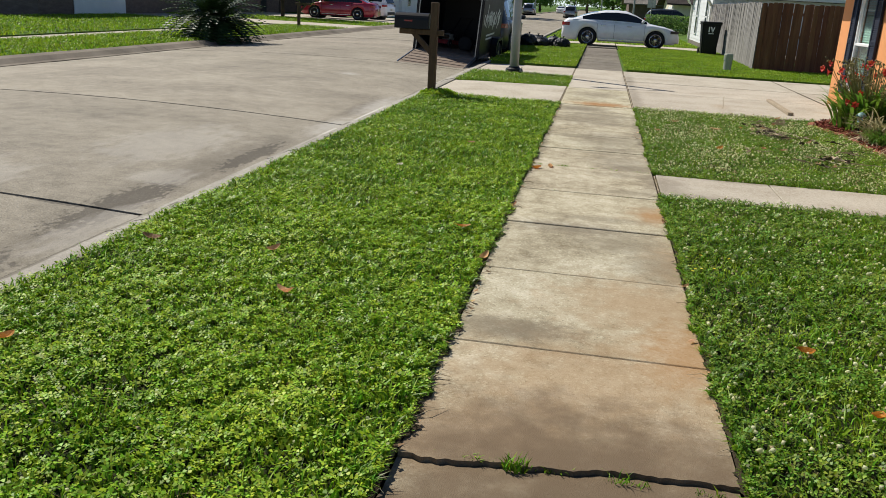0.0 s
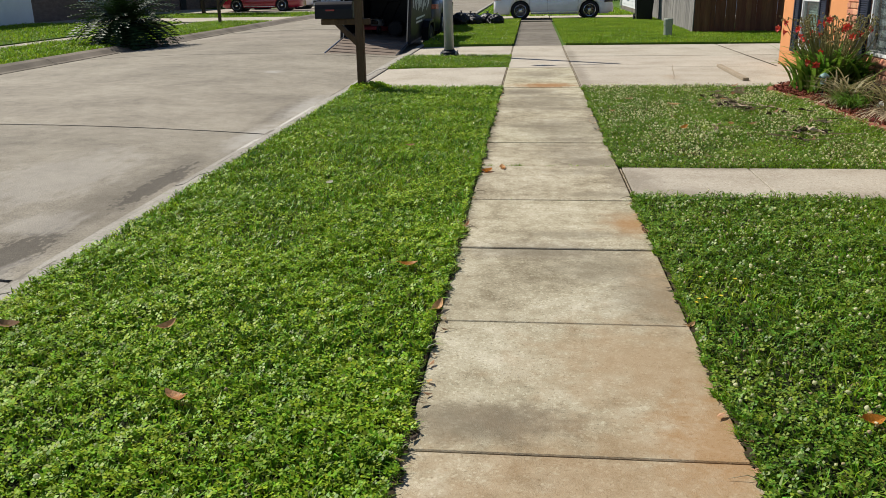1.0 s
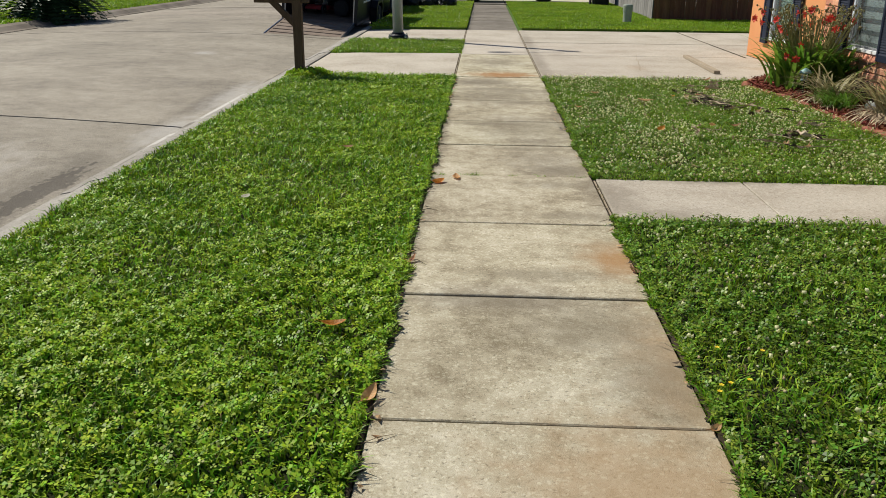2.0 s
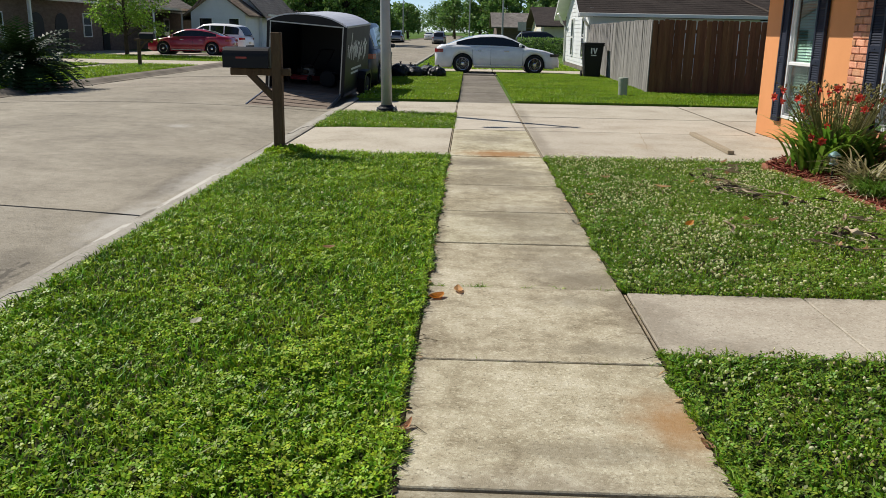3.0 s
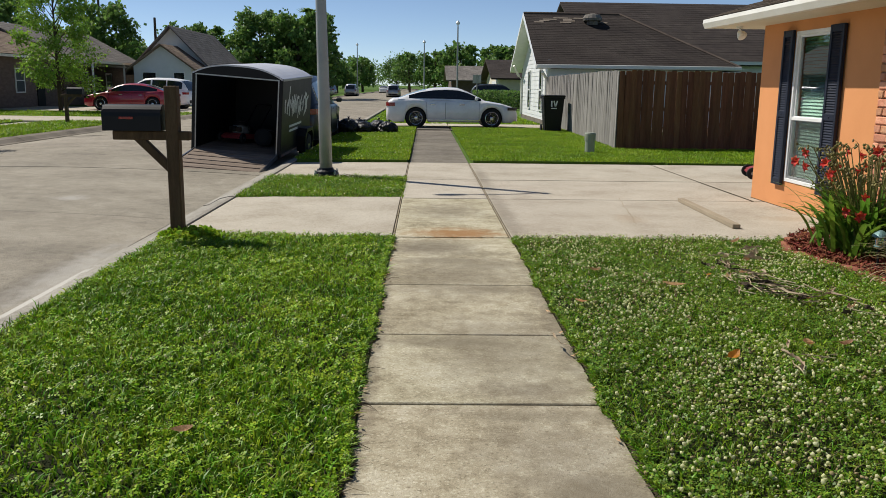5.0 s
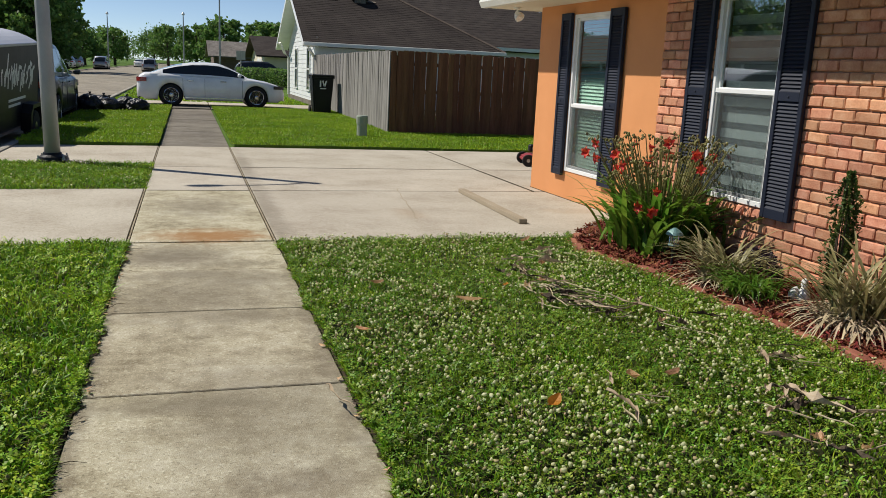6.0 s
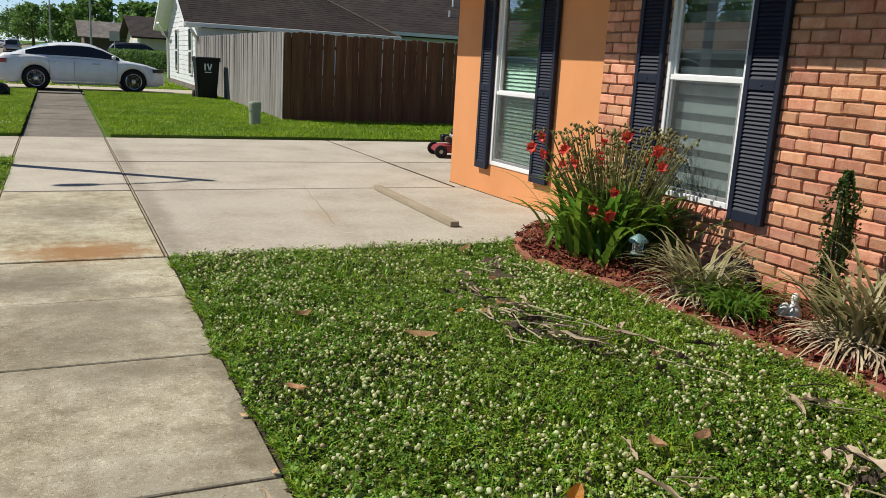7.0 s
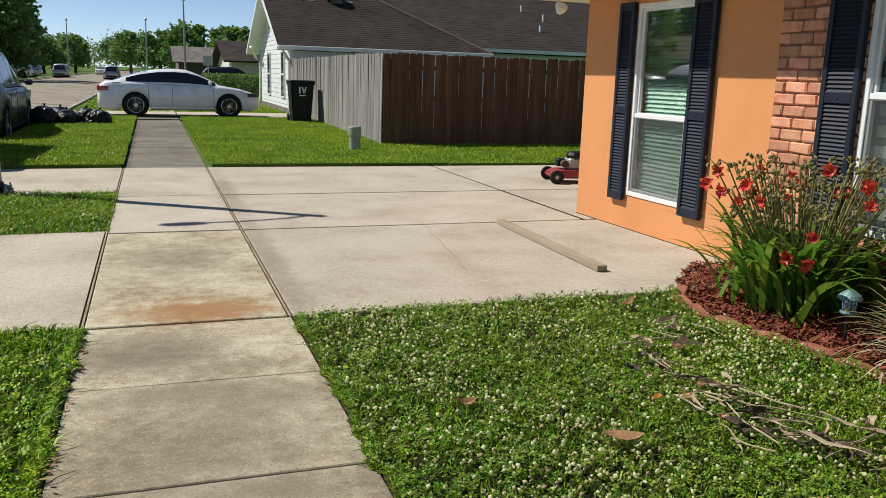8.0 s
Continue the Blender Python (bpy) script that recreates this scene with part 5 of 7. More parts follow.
def mower(m, label):
    t = thing("lawn_mower", label, "lawn mower", m)
    bm = bmesh.new()
    prism(bm, [(-0.42, 0.08), (-0.42, 0.15), (-0.3, 0.20), (0.3, 0.20), (0.42, 0.14), (0.42, 0.08)], -0.25, 0.25)
    bmesh.ops.bevel(bm, geom=list(bm.edges), offset=0.02, segments=2, affect="EDGES")
    part("deck", bm, M["mower_red"], t, "red steel deck")
    part("engine", boxed(-0.15, -0.14, 0.20, 0.17, 0.14, 0.38, bevel=0.03), M["galv"], t, "dusty grey engine block")
    part("air_filter", boxed(0.05, -0.21, 0.27, 0.2, -0.141, 0.37, bevel=0.015), M["black_plastic"], t)
    part("muffler", lathe(bmesh.new(), [(0.05, -0.06), (0.055, -0.05), (0.055, 0.05), (0.05, 0.06)], 12, pose(-0.2, -0.08, 0.29, 90, 0, 0)), M["bark"], t)
    part("engine_cover", lathe(bmesh.new(), [(0.15, 0.38), (0.155, 0.42), (0.13, 0.46), (0.05, 0.48)], 18), M["black_paint"], t)
    part("fuel_tank", boxed(-0.3, -0.02, 0.24, -0.16, 0.13, 0.36, bevel=0.02), M["black_plastic"], t)
    for x in (-0.36, 0.36):
        for y in (-0.29, 0.29):
            wheel_mesh(t, x, y, 0.105, 0.105, 0.05, (90, 0, 0))
    bm = bmesh.new()
    for y in (-0.2, 0.2):
        tube(bm, [(0.36, y, 0.22), (0.75, y, 0.62), (1.0, y, 0.9)], 0.013, 8)
    tube(bm, [(1.0, -0.2, 0.9), (1.0, 0.2, 0.9)], 0.013, 8)
    part("handle", bm, M["black_paint"], t)
    return t


mower(pose(5.95, 20.25, 0, 0, 0, -12), "red push mower parked on the driveway behind the house corner")

# ---- fallen leaves and debris ----
def dry_leaf(name, label, mat, x, y, z, ln, wd, rz, curl, rx=0, ry=0):
    bm = bmesh.new()
    rows = []
    for k in range(7):
        t = k / 6
        w = wd / 2 * math.sin(math.pi * min(max(t * 0.94 + 0.03, 0), 1)) ** 0.8
        zc = curl * (t - 0.5) ** 2 * 4 * ln * 0.25
        rows.append([bm.verts.new(((t - 0.5) * ln, -w, zc + curl * w * 0.5)), bm.verts.new(((t - 0.5) * ln, 0, zc)), bm.verts.new(((t - 0.5) * ln, w, zc + curl * w * 0.6))])
    for u, v in zip(rows, rows[1:]):
        for j in range(2):
            bm.faces.new((u[j], v[j], v[j + 1], u[j + 1]))
    tube(bm, [(-0.5 * ln, 0, curl * ln * 0.25), (-0.72 * ln, 0.01, curl * ln * 0.3)], [0.0018, 0.001], 4)
    r = bmesh.ops.solidify(bm, geom=bm.faces[:], thickness=0.0012)
    return tagged(part(name, bm, mat, m=pose(x, y, z, rx, ry, rz)), label, "leaf", group="fallen leaves")


FALLEN = [
    ("dead_orange", "orange fallen leaf on the sidewalk", -0.54, 7.98, 0.004, 0.11, 0.075, 40, 0.9),
    ("dead_brown", "brown fallen leaf on the sidewalk", -0.41, 8.13, 0.004, 0.12, 0.06, 95, 0.8),
    ("dead_orange", "orange fallen leaf caught in clover", 1.1, 3.64, 0.05, 0.10, 0.06, 20, 0.8),
    ("dead_orange", "orange fallen leaf caught in clover", 1.25, 3, 0.05, 0.10, 0.06, 60, 0.8),
    ("dead_brown", "curled brown fallen leaf in the grass", -1.55, 3.61, 0.055, 0.13, 0.06, 150, 1.1),
    ("dead_brown", "curled brown fallen leaf in the grass", -1.9, 4.32, 0.05, 0.11, 0.05, 60, 1.1),
    ("dead_brown", "brown fallen leaf by the kerb", -2.7, 4.29, 0.05, 0.12, 0.06, 10, 0.9),
    ("dead_orange", "orange-brown fallen leaf in the grass", -2.51, 2.67, 0.05, 0.11, 0.06, 80, 0.8),
    ("dead_orange", "orange fallen leaf lying on clover", -0.86, 5.31, 0.05, 0.11, 0.045, 5, 0.7),
    ("dead_brown", "brown fallen leaf at the sidewalk edge", -0.63, 4.74, 0.015, 0.11, 0.05, 70, 1.0),
    ("dead_brown", "curled brown leaf at the sidewalk edge", -0.6, 6.24, 0.012, 0.10, 0.03, 60, 1.2),
    ("dead_brown", "brown fallen leaf at the sidewalk edge", 0.61, 6.18, 0.006, 0.08, 0.035, 120, 0.9),
    ("dead_brown", "small brown leaf at the sidewalk edge", 0.62, 4.6, 0.006, 0.08, 0.03, 50, 0.9),
    ("dead_brown", "small brown leaf at the sidewalk edge", 0.64, 3.54, 0.006, 0.07, 0.03, 110, 0.9),
    ("dead_pale", "pale upturned fallen leaf in the grass", -1.8, 7.3, 0.06, 0.08, 0.055, 70, 0.3),
    ("dead_brown", "grey-brown fallen leaf in the grass", -1.36, 8.92, 0.055, 0.10, 0.06, 30, 0.6),
    ("dead_brown", "large tan fallen leaf on the clover", 1.66, 11.73, 0.055, 0.18, 0.11, 165, 0.5),
    ("dead_brown", "brown fallen leaf on the clover", 1.15, 12.27, 0.05, 0.11, 0.05, 10, 0.9),
    ("dead_brown", "brown fallen leaf on the clover", 0.84, 11.22, 0.05, 0.12, 0.07, 120, 0.6),
    ("dead_orange", "red-brown fallen leaf on the clover", 1.5, 10, 0.05, 0.11, 0.06, 40, 0.9),
    ("dead_brown", "red-brown fallen leaf on the clover", 2.05, 10.24, 0.05, 0.12, 0.07, 80, 0.9),
    ("dead_brown", "red-brown fallen leaf on the clover", 2.28, 10.24, 0.05, 0.11, 0.06, 20, 0.9),
    ("dead_orange", "small orange leaf on the clover", 2.06, 12.08, 0.06, 0.06, 0.04, 40, 0.6),
    ("dead_brown", "brown fallen leaf near the bed", 2.85, 13.64, 0.05, 0.14, 0.06, 30, 0.8),
    ("dead_brown", "tan curled leaf on the clover", 2.62, 12.72, 0.05, 0.14, 0.07, 70, 0.8),
]
for mat, label, x, y, z, ln, wd, rz, curl in FALLEN:
    dry_leaf("fallen_leaf", label, M[mat], x, y, z, ln, wd, rz, curl, R.uniform(-12, 12), R.uniform(-12, 12))

# dry palm litter over the clover
litter = thing("palm_litter", "dry tan palm and plant litter strewn on the lawn", "litter", pose(0, 0, 0), kind="stuff")
lr = random.Random(77)


def frond(x, y, a, ln, w, mat, z=0.05, bend=0.3):
    """A dead, shrivelled strap: rolled edges, kinks, tapering ends."""
    bm = bmesh.new()
    rows = []
    p, b = Vector((0, 0, 0)), a
    n = 9
    for j in range(n):
        t = j / (n - 1)
        hw = w * (0.25 + 0.95 * math.sin(math.pi * min(t * 0.9 + 0.1, 1))) * lr.uniform(0.6, 1.2)
        s = Vector((-math.sin(b), math.cos(b), lr.uniform(-0.9, 0.9)))
        up = Vector((0, 0, hw * lr.uniform(0.4, 1.3)))
        rows.append([bm.verts.new(p - s * hw + up), bm.verts.new(p - s * hw * 0.5), bm.verts.new(p + s * hw * 0.4), bm.verts.new(p + s * hw + up)])
        p = p + Vector((math.cos(b), math.sin(b), lr.uniform(-0.22, 0.22))) * (ln / (n - 1))
        p.z = max(min(p.z, 0.03), -0.02)
        b += lr.gauss(0, bend)
    for u, v in zip(rows, rows[1:]):
        for j in range(3):
            bm.faces.new((u[j], v[j], v[j + 1], u[j + 1]))
    part("dry_frond", bm, mat, litter, m=pose(x, y, z))


def twig(x, y, a, ln, r, mat, z=0.05):
    pts, p, b = [], Vector((x, y, z)), a
    for j in range(6):
        pts.append(p.copy())
        p = p + Vector((math.cos(b), math.sin(b), lr.uniform(-0.1, 0.1))) * (ln / 5)
        b += lr.gauss(0, 0.22)
    part("twig", tube(bmesh.new(), pts, [r * lr.uniform(0.6, 1.1) for q in pts], 5), mat, litter)


for cx, cy, n, sp in ((2.30, 12.55, 12, 0.13), (2.33, 12.12, 18, 0.14), (2.30, 11.80, 20, 0.15), (2.38, 11.42, 11, 0.16), (2.66, 11.5, 6, 0.2), (2.74, 11.05, 5, 0.16), (3.0, 10.37, 7, 0.13), (2.63, 9.9, 6, 0.16), (2.73, 9.66, 12, 0.16), (2.43, 9.45, 7, 0.16), (1.79, 10.02, 5, 0.13), (2.72, 12.95, 4, 0.18), (2.38, 12.99, 3, 0.12)):
    for k in range(n):
        x, y = cx + lr.gauss(0, sp * 0.8), cy + lr.gauss(0, sp * 0.8)
        if not (0.8 < x < bed_x(y) - 0.05) or y > 13.9:
            continue
        a = lr.choice((-0.9, -1.1, 0.2, lr.uniform(0, 6.28))) + lr.gauss(0, 0.4)
        kind = lr.random()
        z = 0.066 + lr.uniform(-0.014, 0.014)
        if kind < 0.42:
            twig(x, y, a, lr.uniform(0.12, 0.45), lr.uniform(0.0025, 0.006), M["dry_strap"] if lr.random() < 0.75 else M["bark"], z)
        elif kind < 0.72:
            frond(x, y, a, lr.uniform(0.08, 0.30), lr.uniform(0.006, 0.016), M["dry_strap"] if lr.random() < 0.7 else M["bark"], z)
        else:
            frond(x, y, a, lr.uniform(0.04, 0.10), lr.uniform(0.010, 0.024), lr.choice((M["bark"], M["bark"], M["dead_brown"], M["dry_strap"])), z - 0.008, 0.6)
# the long ones
for x, y, a, ln, w in ((2.28, 12.35, -1.1, 0.5, 0.007), (2.36, 11.7, -1.3, 0.5, 0.009), (2.68, 11.7, -1.2, 0.5, 0.007), (1.80, 10.06, -1.3, 0.40, 0.014), (2.76, 9.95, -1.7, 0.4, 0.02), (2.6, 12.75, -0.4, 0.25, 0.022), (2.68, 13.1, 0.1, 0.25, 0.018), (3.0, 10.5, -1.9, 0.3, 0.012), (0.49, 10.36, -1.2, 0.28, 0.006)):
    frond(x, y, a, ln, w, M["dry_strap"], 0.075, 0.16)
# roots and runners along the walk, weeds in joints
runners = thing("grass_runners", "dry grass runners creeping over the sidewalk edge", "runners", kind="stuff")
for k in range(80):
    side = lr.choice((-1, -1, 1))
    y = lr.uniform(1.5, 14)
    x = -0.62 if side < 0 else 0.64
    ln = lr.uniform(0.03, 0.13)
    a = lr.gauss(0, 0.6)
    pts = [(x, y, 0.0), (x - side * ln * 0.5, y + a * ln * 0.4, 0.012 + lr.uniform(0, 0.012)), (x - side * ln, y + a * ln, 0.006)]
    part("runner", tube(bmesh.new(), pts, [0.0022, 0.0018, 0.0008], 4), M["dry_strap"] if k % 3 else M["soil"], runners)
tufts = thing("joint_weeds", "small grass tufts growing in the sidewalk joints", "weeds", kind="stuff")
for y, n, x0, x1 in ((2.33, 260, -0.5, 0.6), (8.24, 900, -0.6, 0.1), (8.24, 260, 0.1, 0.6), (14.035, 200, -0.6, 0.6), (7.01, 60, -0.6, 0.6)):
    p = np.column_stack((rng.uniform(x0, x1, n), rng.normal(y, 0.009, n)))
    p = p[np.sin(p[:, 0] * 23 + y) + rng.normal(0, 0.4, len(p)) > 0.1]
    held("tuft", fast_mesh("tuft", *blades(p, -0.02, 0.032, 0.004, 0.9)), M["grass"] if n != 200 else M["straw"], tufts)
p = np.column_stack((rng.normal(-0.18, 0.03, 60), rng.normal(2.31, 0.015, 60)))
held("tuft", fast_mesh("tuft", *blades(p, -0.02, 0.06, 0.006, 0.6)), M["grass"], tufts)
for x, y0, y1, n in ((-0.622, 14.1, 17.1, 220), (0.618, 14.1, 17.1, 160), (0.64, 7.2, 8.15, 120)):
    p = np.column_stack((rng.normal(x, 0.006, n), rng.uniform(y0, y1, n)))
    p = p[np.sin(p[:, 1] * 5 + x) + rng.normal(0, 0.5, len(p)) > 0.2]
    held("tuft", fast_mesh("tuft", *blades(p, -0.015, 0.024, 0.004, 1.0)), M["straw"], tufts)
# edge fringe: clumps of grass leaning over both borders of the walk
fringe = thing("edge_fringe", "ragged grass fringe leaning over the sidewalk edge", "fringe", kind="stuff")


def creep(y, side):
    """How far the grass creeps over the slabs at y, in metres."""
    return 0.016 * np.sin(y * 2.3 + side) + 0.014 * np.sin(y * 7.1 + 2 * side) + 0.014 * np.sin(y * 17.3 + side * 3) + 0.010 * np.sin(y * 41 + side)


for x, sg in ((-0.628, 1), (0.632, -1)):
    n = 13000
    y = rng.uniform(0.6, 14, n)
    y = y[(sg > 0) | (y < 7.15) | (y > 8.2)]
    p = np.column_stack((x + sg * (np.maximum(creep(y, sg), -0.01) - np.abs(rng.normal(0, 0.018, len(y)))), y))
    held("blades", fast_mesh("blades", *blades(p, -0.006, 0.036, 0.006, 1.1)), M["grass"], fringe)
    q = p[rng.uniform(0, 1, len(p)) < 0.14]
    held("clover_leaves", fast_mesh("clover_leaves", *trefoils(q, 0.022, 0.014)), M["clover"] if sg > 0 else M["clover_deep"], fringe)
# earth that has crept over the rim of the slabs
rim = thing("edge_dirt", "thin dark dirt and dead bits along the sidewalk edges", "dirt", kind="stuff")
for x, sg in ((-0.612, 1), (0.622, -1)):
    ys = np.arange(0.6, 14.0, 0.012)
    if sg < 0:
        ys = ys[(ys < 7.15) | (ys > 8.2)]
    w = 0.006 + np.clip(creep(ys, sg) * (0.9 if sg > 0 else 0.5) + 0.006 * np.sin(ys * 97) + rng.normal(0, 0.005, len(ys)), -0.006, 0.05)
    v = np.zeros((len(ys), 3, 3))
    for k, f in enumerate((-0.02, 0.4, 1.0)):
        v[:, k, 0] = x + sg * (f if k == 0 else f * w)
        v[:, k, 1] = ys
        v[:, k, 2] = (0.008, 0.0085, 0.0052)[k]
    i = np.arange(len(ys) - 1)[np.diff(ys) < 0.1][:, None] * 3
    held("dirt", fast_mesh("dirt", v.reshape(-1, 3), [i + np.array([[0, 1, 4, 3]]), i + np.array([[1, 2, 5, 4]])]), M["soil"], rim)
    for k in range(60 if sg > 0 else 30):
        y = lr.uniform(1.8, 13.9)
        if sg < 0 and 7.1 < y < 8.25:
            continue
        bit = bmesh.new()
        ln, wd = lr.uniform(0.012, 0.035), lr.uniform(0.006, 0.014)
        bit.faces.new([bit.verts.new(c) for c in ((-ln, -wd * 0.3, 0.004), (0, -wd, 0.0), (ln, 0, 0.008), (0, wd, 0.003))])
        part("dead_bit", bit, lr.choice((M["dead_brown"], M["bark"], M["dead_brown"], M["dry_strap"])), rim, m=pose(x + sg * lr.uniform(-0.01, 0.045), y, 0.012, lr.uniform(-25, 25), lr.uniform(-25, 25), lr.uniform(0, 360)))

# small yellow flowers at the walk's edge
for x, y in ((0.70, 4.85), (0.74, 4.87), (0.82, 4.90), (0.77, 5.18), (0.95, 5.16), (0.68, 4.80)):
    t = thing("wild_flower", "tiny yellow wild flower in the grass", "flower", pose(x, y, -0.02), group="yellow wild flowers")
    part("stem", tube(bmesh.new(), [(0, 0, 0), (0.004, 0.003, 0.07)], 0.0012, 4), M["stalk"], t)
    bm = bmesh.new()
    for k in range(5):
        a = k * 1.2566
        d, q = Vector((math.cos(a), math.sin(a), 0.35)), Vector((-math.sin(a), math.cos(a), 0))
        bm.faces.new([bm.verts.new(Vector((0.004, 0.003, 0.07)) + v) for v in (d * 0.001, d * 0.007 - q * 0.005, d * 0.011, d * 0.007 + q * 0.005)])
    part("petals", bm, M["yellow"], t)
# hairline crack wandering over the driveway slab
bm = bmesh.new()
rows = []
for k in range(25):
    y = 17.3 - 2.3 * k / 24
    x = 2.2 + 0.31 * (y - 15.0) / 2.3 + 0.05 * noise.noise(Vector((y * 3, 1, 1))) + 0.02 * noise.noise(Vector((y * 11, 3, 1)))
    w = 0.004 + 0.003 * abs(noise.noise(Vector((y * 6, 7, 2))))
    rows.append((bm.verts.new((x - w, y, 0.0045)), bm.verts.new((x + w, y, 0.0045))))
for a, b in zip(rows, rows[1:]):
    bm.faces.new((a[0], b[0], b[1], a[1]))
part("crack", bm, M["plank"], drive_base, "tan hairline crack")

# ---- vehicles ----
SHAPES = {
    "sedan": dict(deck=[(0, .70), (.012, .94), (.05, 1.05), (.14, 1.07), (.3, 1.04), (.7, 1.0), (.76, .975), (.88, .88), (.95, .78), (.985, .68), (1, .52)],
                  roof=[(.085, 1.05), (.16, 1.2), (.26, 1.36), (.36, 1.45), (.46, 1.475), (.54, 1.455), (.61, 1.35), (.68, 1.18), (.755, .975)],
                  bottom=.20, wheels=(.222, .797), r=.36, pillars=[(.09, .17), (.715, .75)], glass_top=[(.105, .30), (.585, .745)]),
    "suv": dict(deck=[(0, .7), (.01, 1.0), (.05, 1.1), (.3, 1.08), (.7, 1.06), (.76, 1.04), (.93, .95), (.985, .8), (1, .55)],
                roof=[(.012, 1.1), (.05, 1.45), (.10, 1.68), (.25, 1.76), (.45, 1.78), (.55, 1.74), (.62, 1.58), (.70, 1.3), (.77, 1.04)],
                bottom=.24, wheels=(.2, .79), r=.37, pillars=[(.012, .075), (.26, .275), (.45, .47), (.735, .77)], glass_top=[(.012, .085), (.57, .765)]),
    "pickup": dict(deck=[(0, .8), (.01, 1.18), (.05, 1.24), (.3, 1.23), (.5, 1.2), (.7, 1.18), (.76, 1.16), (.93, 1.1), (.985, .95), (1, .6)],
                   roof=[(.02, 1.22), (.04, 1.5), (.07, 1.82), (.2, 1.92), (.5, 1.93), (.60, 1.88), (.67, 1.66), (.73, 1.4), (.78, 1.16)],
                   bottom=.34, wheels=(.2, .81), r=.41, pillars=[(.02, .06), (.24, .26), (.43, .45), (.745, .78)], glass_top=[(.02, .068), (.61, .775)]),
}


def car(name, label, category, paint, m, L, W, H, shape):
    s = SHAPES[shape]
    t = thing(name, label, category, m)
    k = H / {"sedan": 1.475, "suv": 1.78, "pickup": 1.93}[shape]
    dx, dz = zip(*s["deck"])
    rx, rz = zip(*s["roof"])
    wx = [f * L - L / 2 for f in s["wheels"]]
    r = s["r"]
    fr = sorted(set(np.round(np.concatenate((np.linspace(0, 1, 61), [w + d * r * 1.13 / L for w in s["wheels"] for d in np.cos(np.linspace(0.02, math.pi - 0.02, 15))])), 4)))

    def half(f):
        return W / 2 * np.interp(f, [0, .02, .08, .2, .8, .93, .985, 1], [.72, .86, .95, 1, 1, .94, .80, .62])

    def low(f):
        x, zb = f * L - L / 2, s["bottom"] + (0.06 if f < .05 or f > .95 else 0)
        for w in wx:
            d = abs(x - w)
            if d < r * 1.13:
                zb = max(zb, r + math.sqrt((r * 1.13) ** 2 - d * d))
        return zb
    bm = bmesh.new()
    rings = []
    for f in fr:
        x, w, zb, zt = f * L - L / 2, half(f), low(f), np.interp(f, dx, dz) * k
        sec = [(0, zb), (.90 * w, zb), (.975 * w, zb + .06 * (zt - zb)), (w, zb + .45 * (zt - zb)), (.985 * w, zb + .72 * (zt - zb)), (.95 * w, zb + .93 * (zt - zb)), (.88 * w, zt), (0, zt + .025)]
        ring = [bm.verts.new((x, -y, z)) for y, z in sec] + [bm.verts.new((x, y, z)) for y, z in sec[-2:0:-1]]
        rings.append(ring)
    n = len(rings[0])
    for a, b in zip(rings, rings[1:]):
        for j in range(n):
            bm.faces.new((a[j], a[(j + 1) % n], b[(j + 1) % n], b[j]))
    bm.faces.new(rings[0][::-1])
    bm.faces.new(rings[-1])
    bmesh.ops.recalc_face_normals(bm, faces=bm.faces)
    body = part("body", bm, paint, t, smooth=True)
    # cabin
    bp, bg = bmesh.new(), bmesh.new()
    gf = sorted(set(np.round(np.concatenate((np.linspace(rx[0], rx[-1], 45), [p for q in s["pillars"] for p in q], [p for q in s["glass_top"] for p in q])), 4)))
    secs = []
    for f in gf:
        x, w, zb, zr = f * L - L / 2, half(f), np.interp(f, dx, dz) * k - .02, np.interp(f, rx, rz) * k
        h = max(zr - zb, .01)
        tum = .10 * min(h / .45, 1.3)
        secs.append([(x, -sd * y, z) for sd in (1,) for y, z in ((.93 * w, zb), (.905 * w, zb + .12 * h), ((.88 - tum) * w, zb + .83 * h), ((.82 - tum) * w, zb + .97 * h), (0, zr + .02))]
                    + [(x, y, z) for y, z in (((.82 - tum) * w, zb + .97 * h), ((.88 - tum) * w, zb + .83 * h), (.905 * w, zb + .12 * h), (.93 * w, zb))])
    for (f0, a), (f1, b) in zip(zip(gf, secs), zip(gf[1:], secs[1:])):
        fm = (f0 + f1) / 2
        pillar = any(p <= fm <= q for p, q in s["pillars"])
        top = any(p <= fm <= q for p, q in s["glass_top"])
        for j in range(8):
            side = j in (1, 6)
            tgt = bg if (side and not pillar) or (j in (3, 4) and top) else bp
            tgt.faces.new([tgt.verts.new(v) for v in (a[j], a[j + 1], b[j + 1], b[j])])
    for q in (bp, bg):
        bmesh.ops.remove_doubles(q, verts=q.verts, dist=0.0005)
        bmesh.ops.recalc_face_normals(q, faces=q.faces)
    part("cabin", bp, paint, t, smooth=True)
    part("window_glass", bg, M["car_glass"], t, "dark tinted glass", smooth=True)
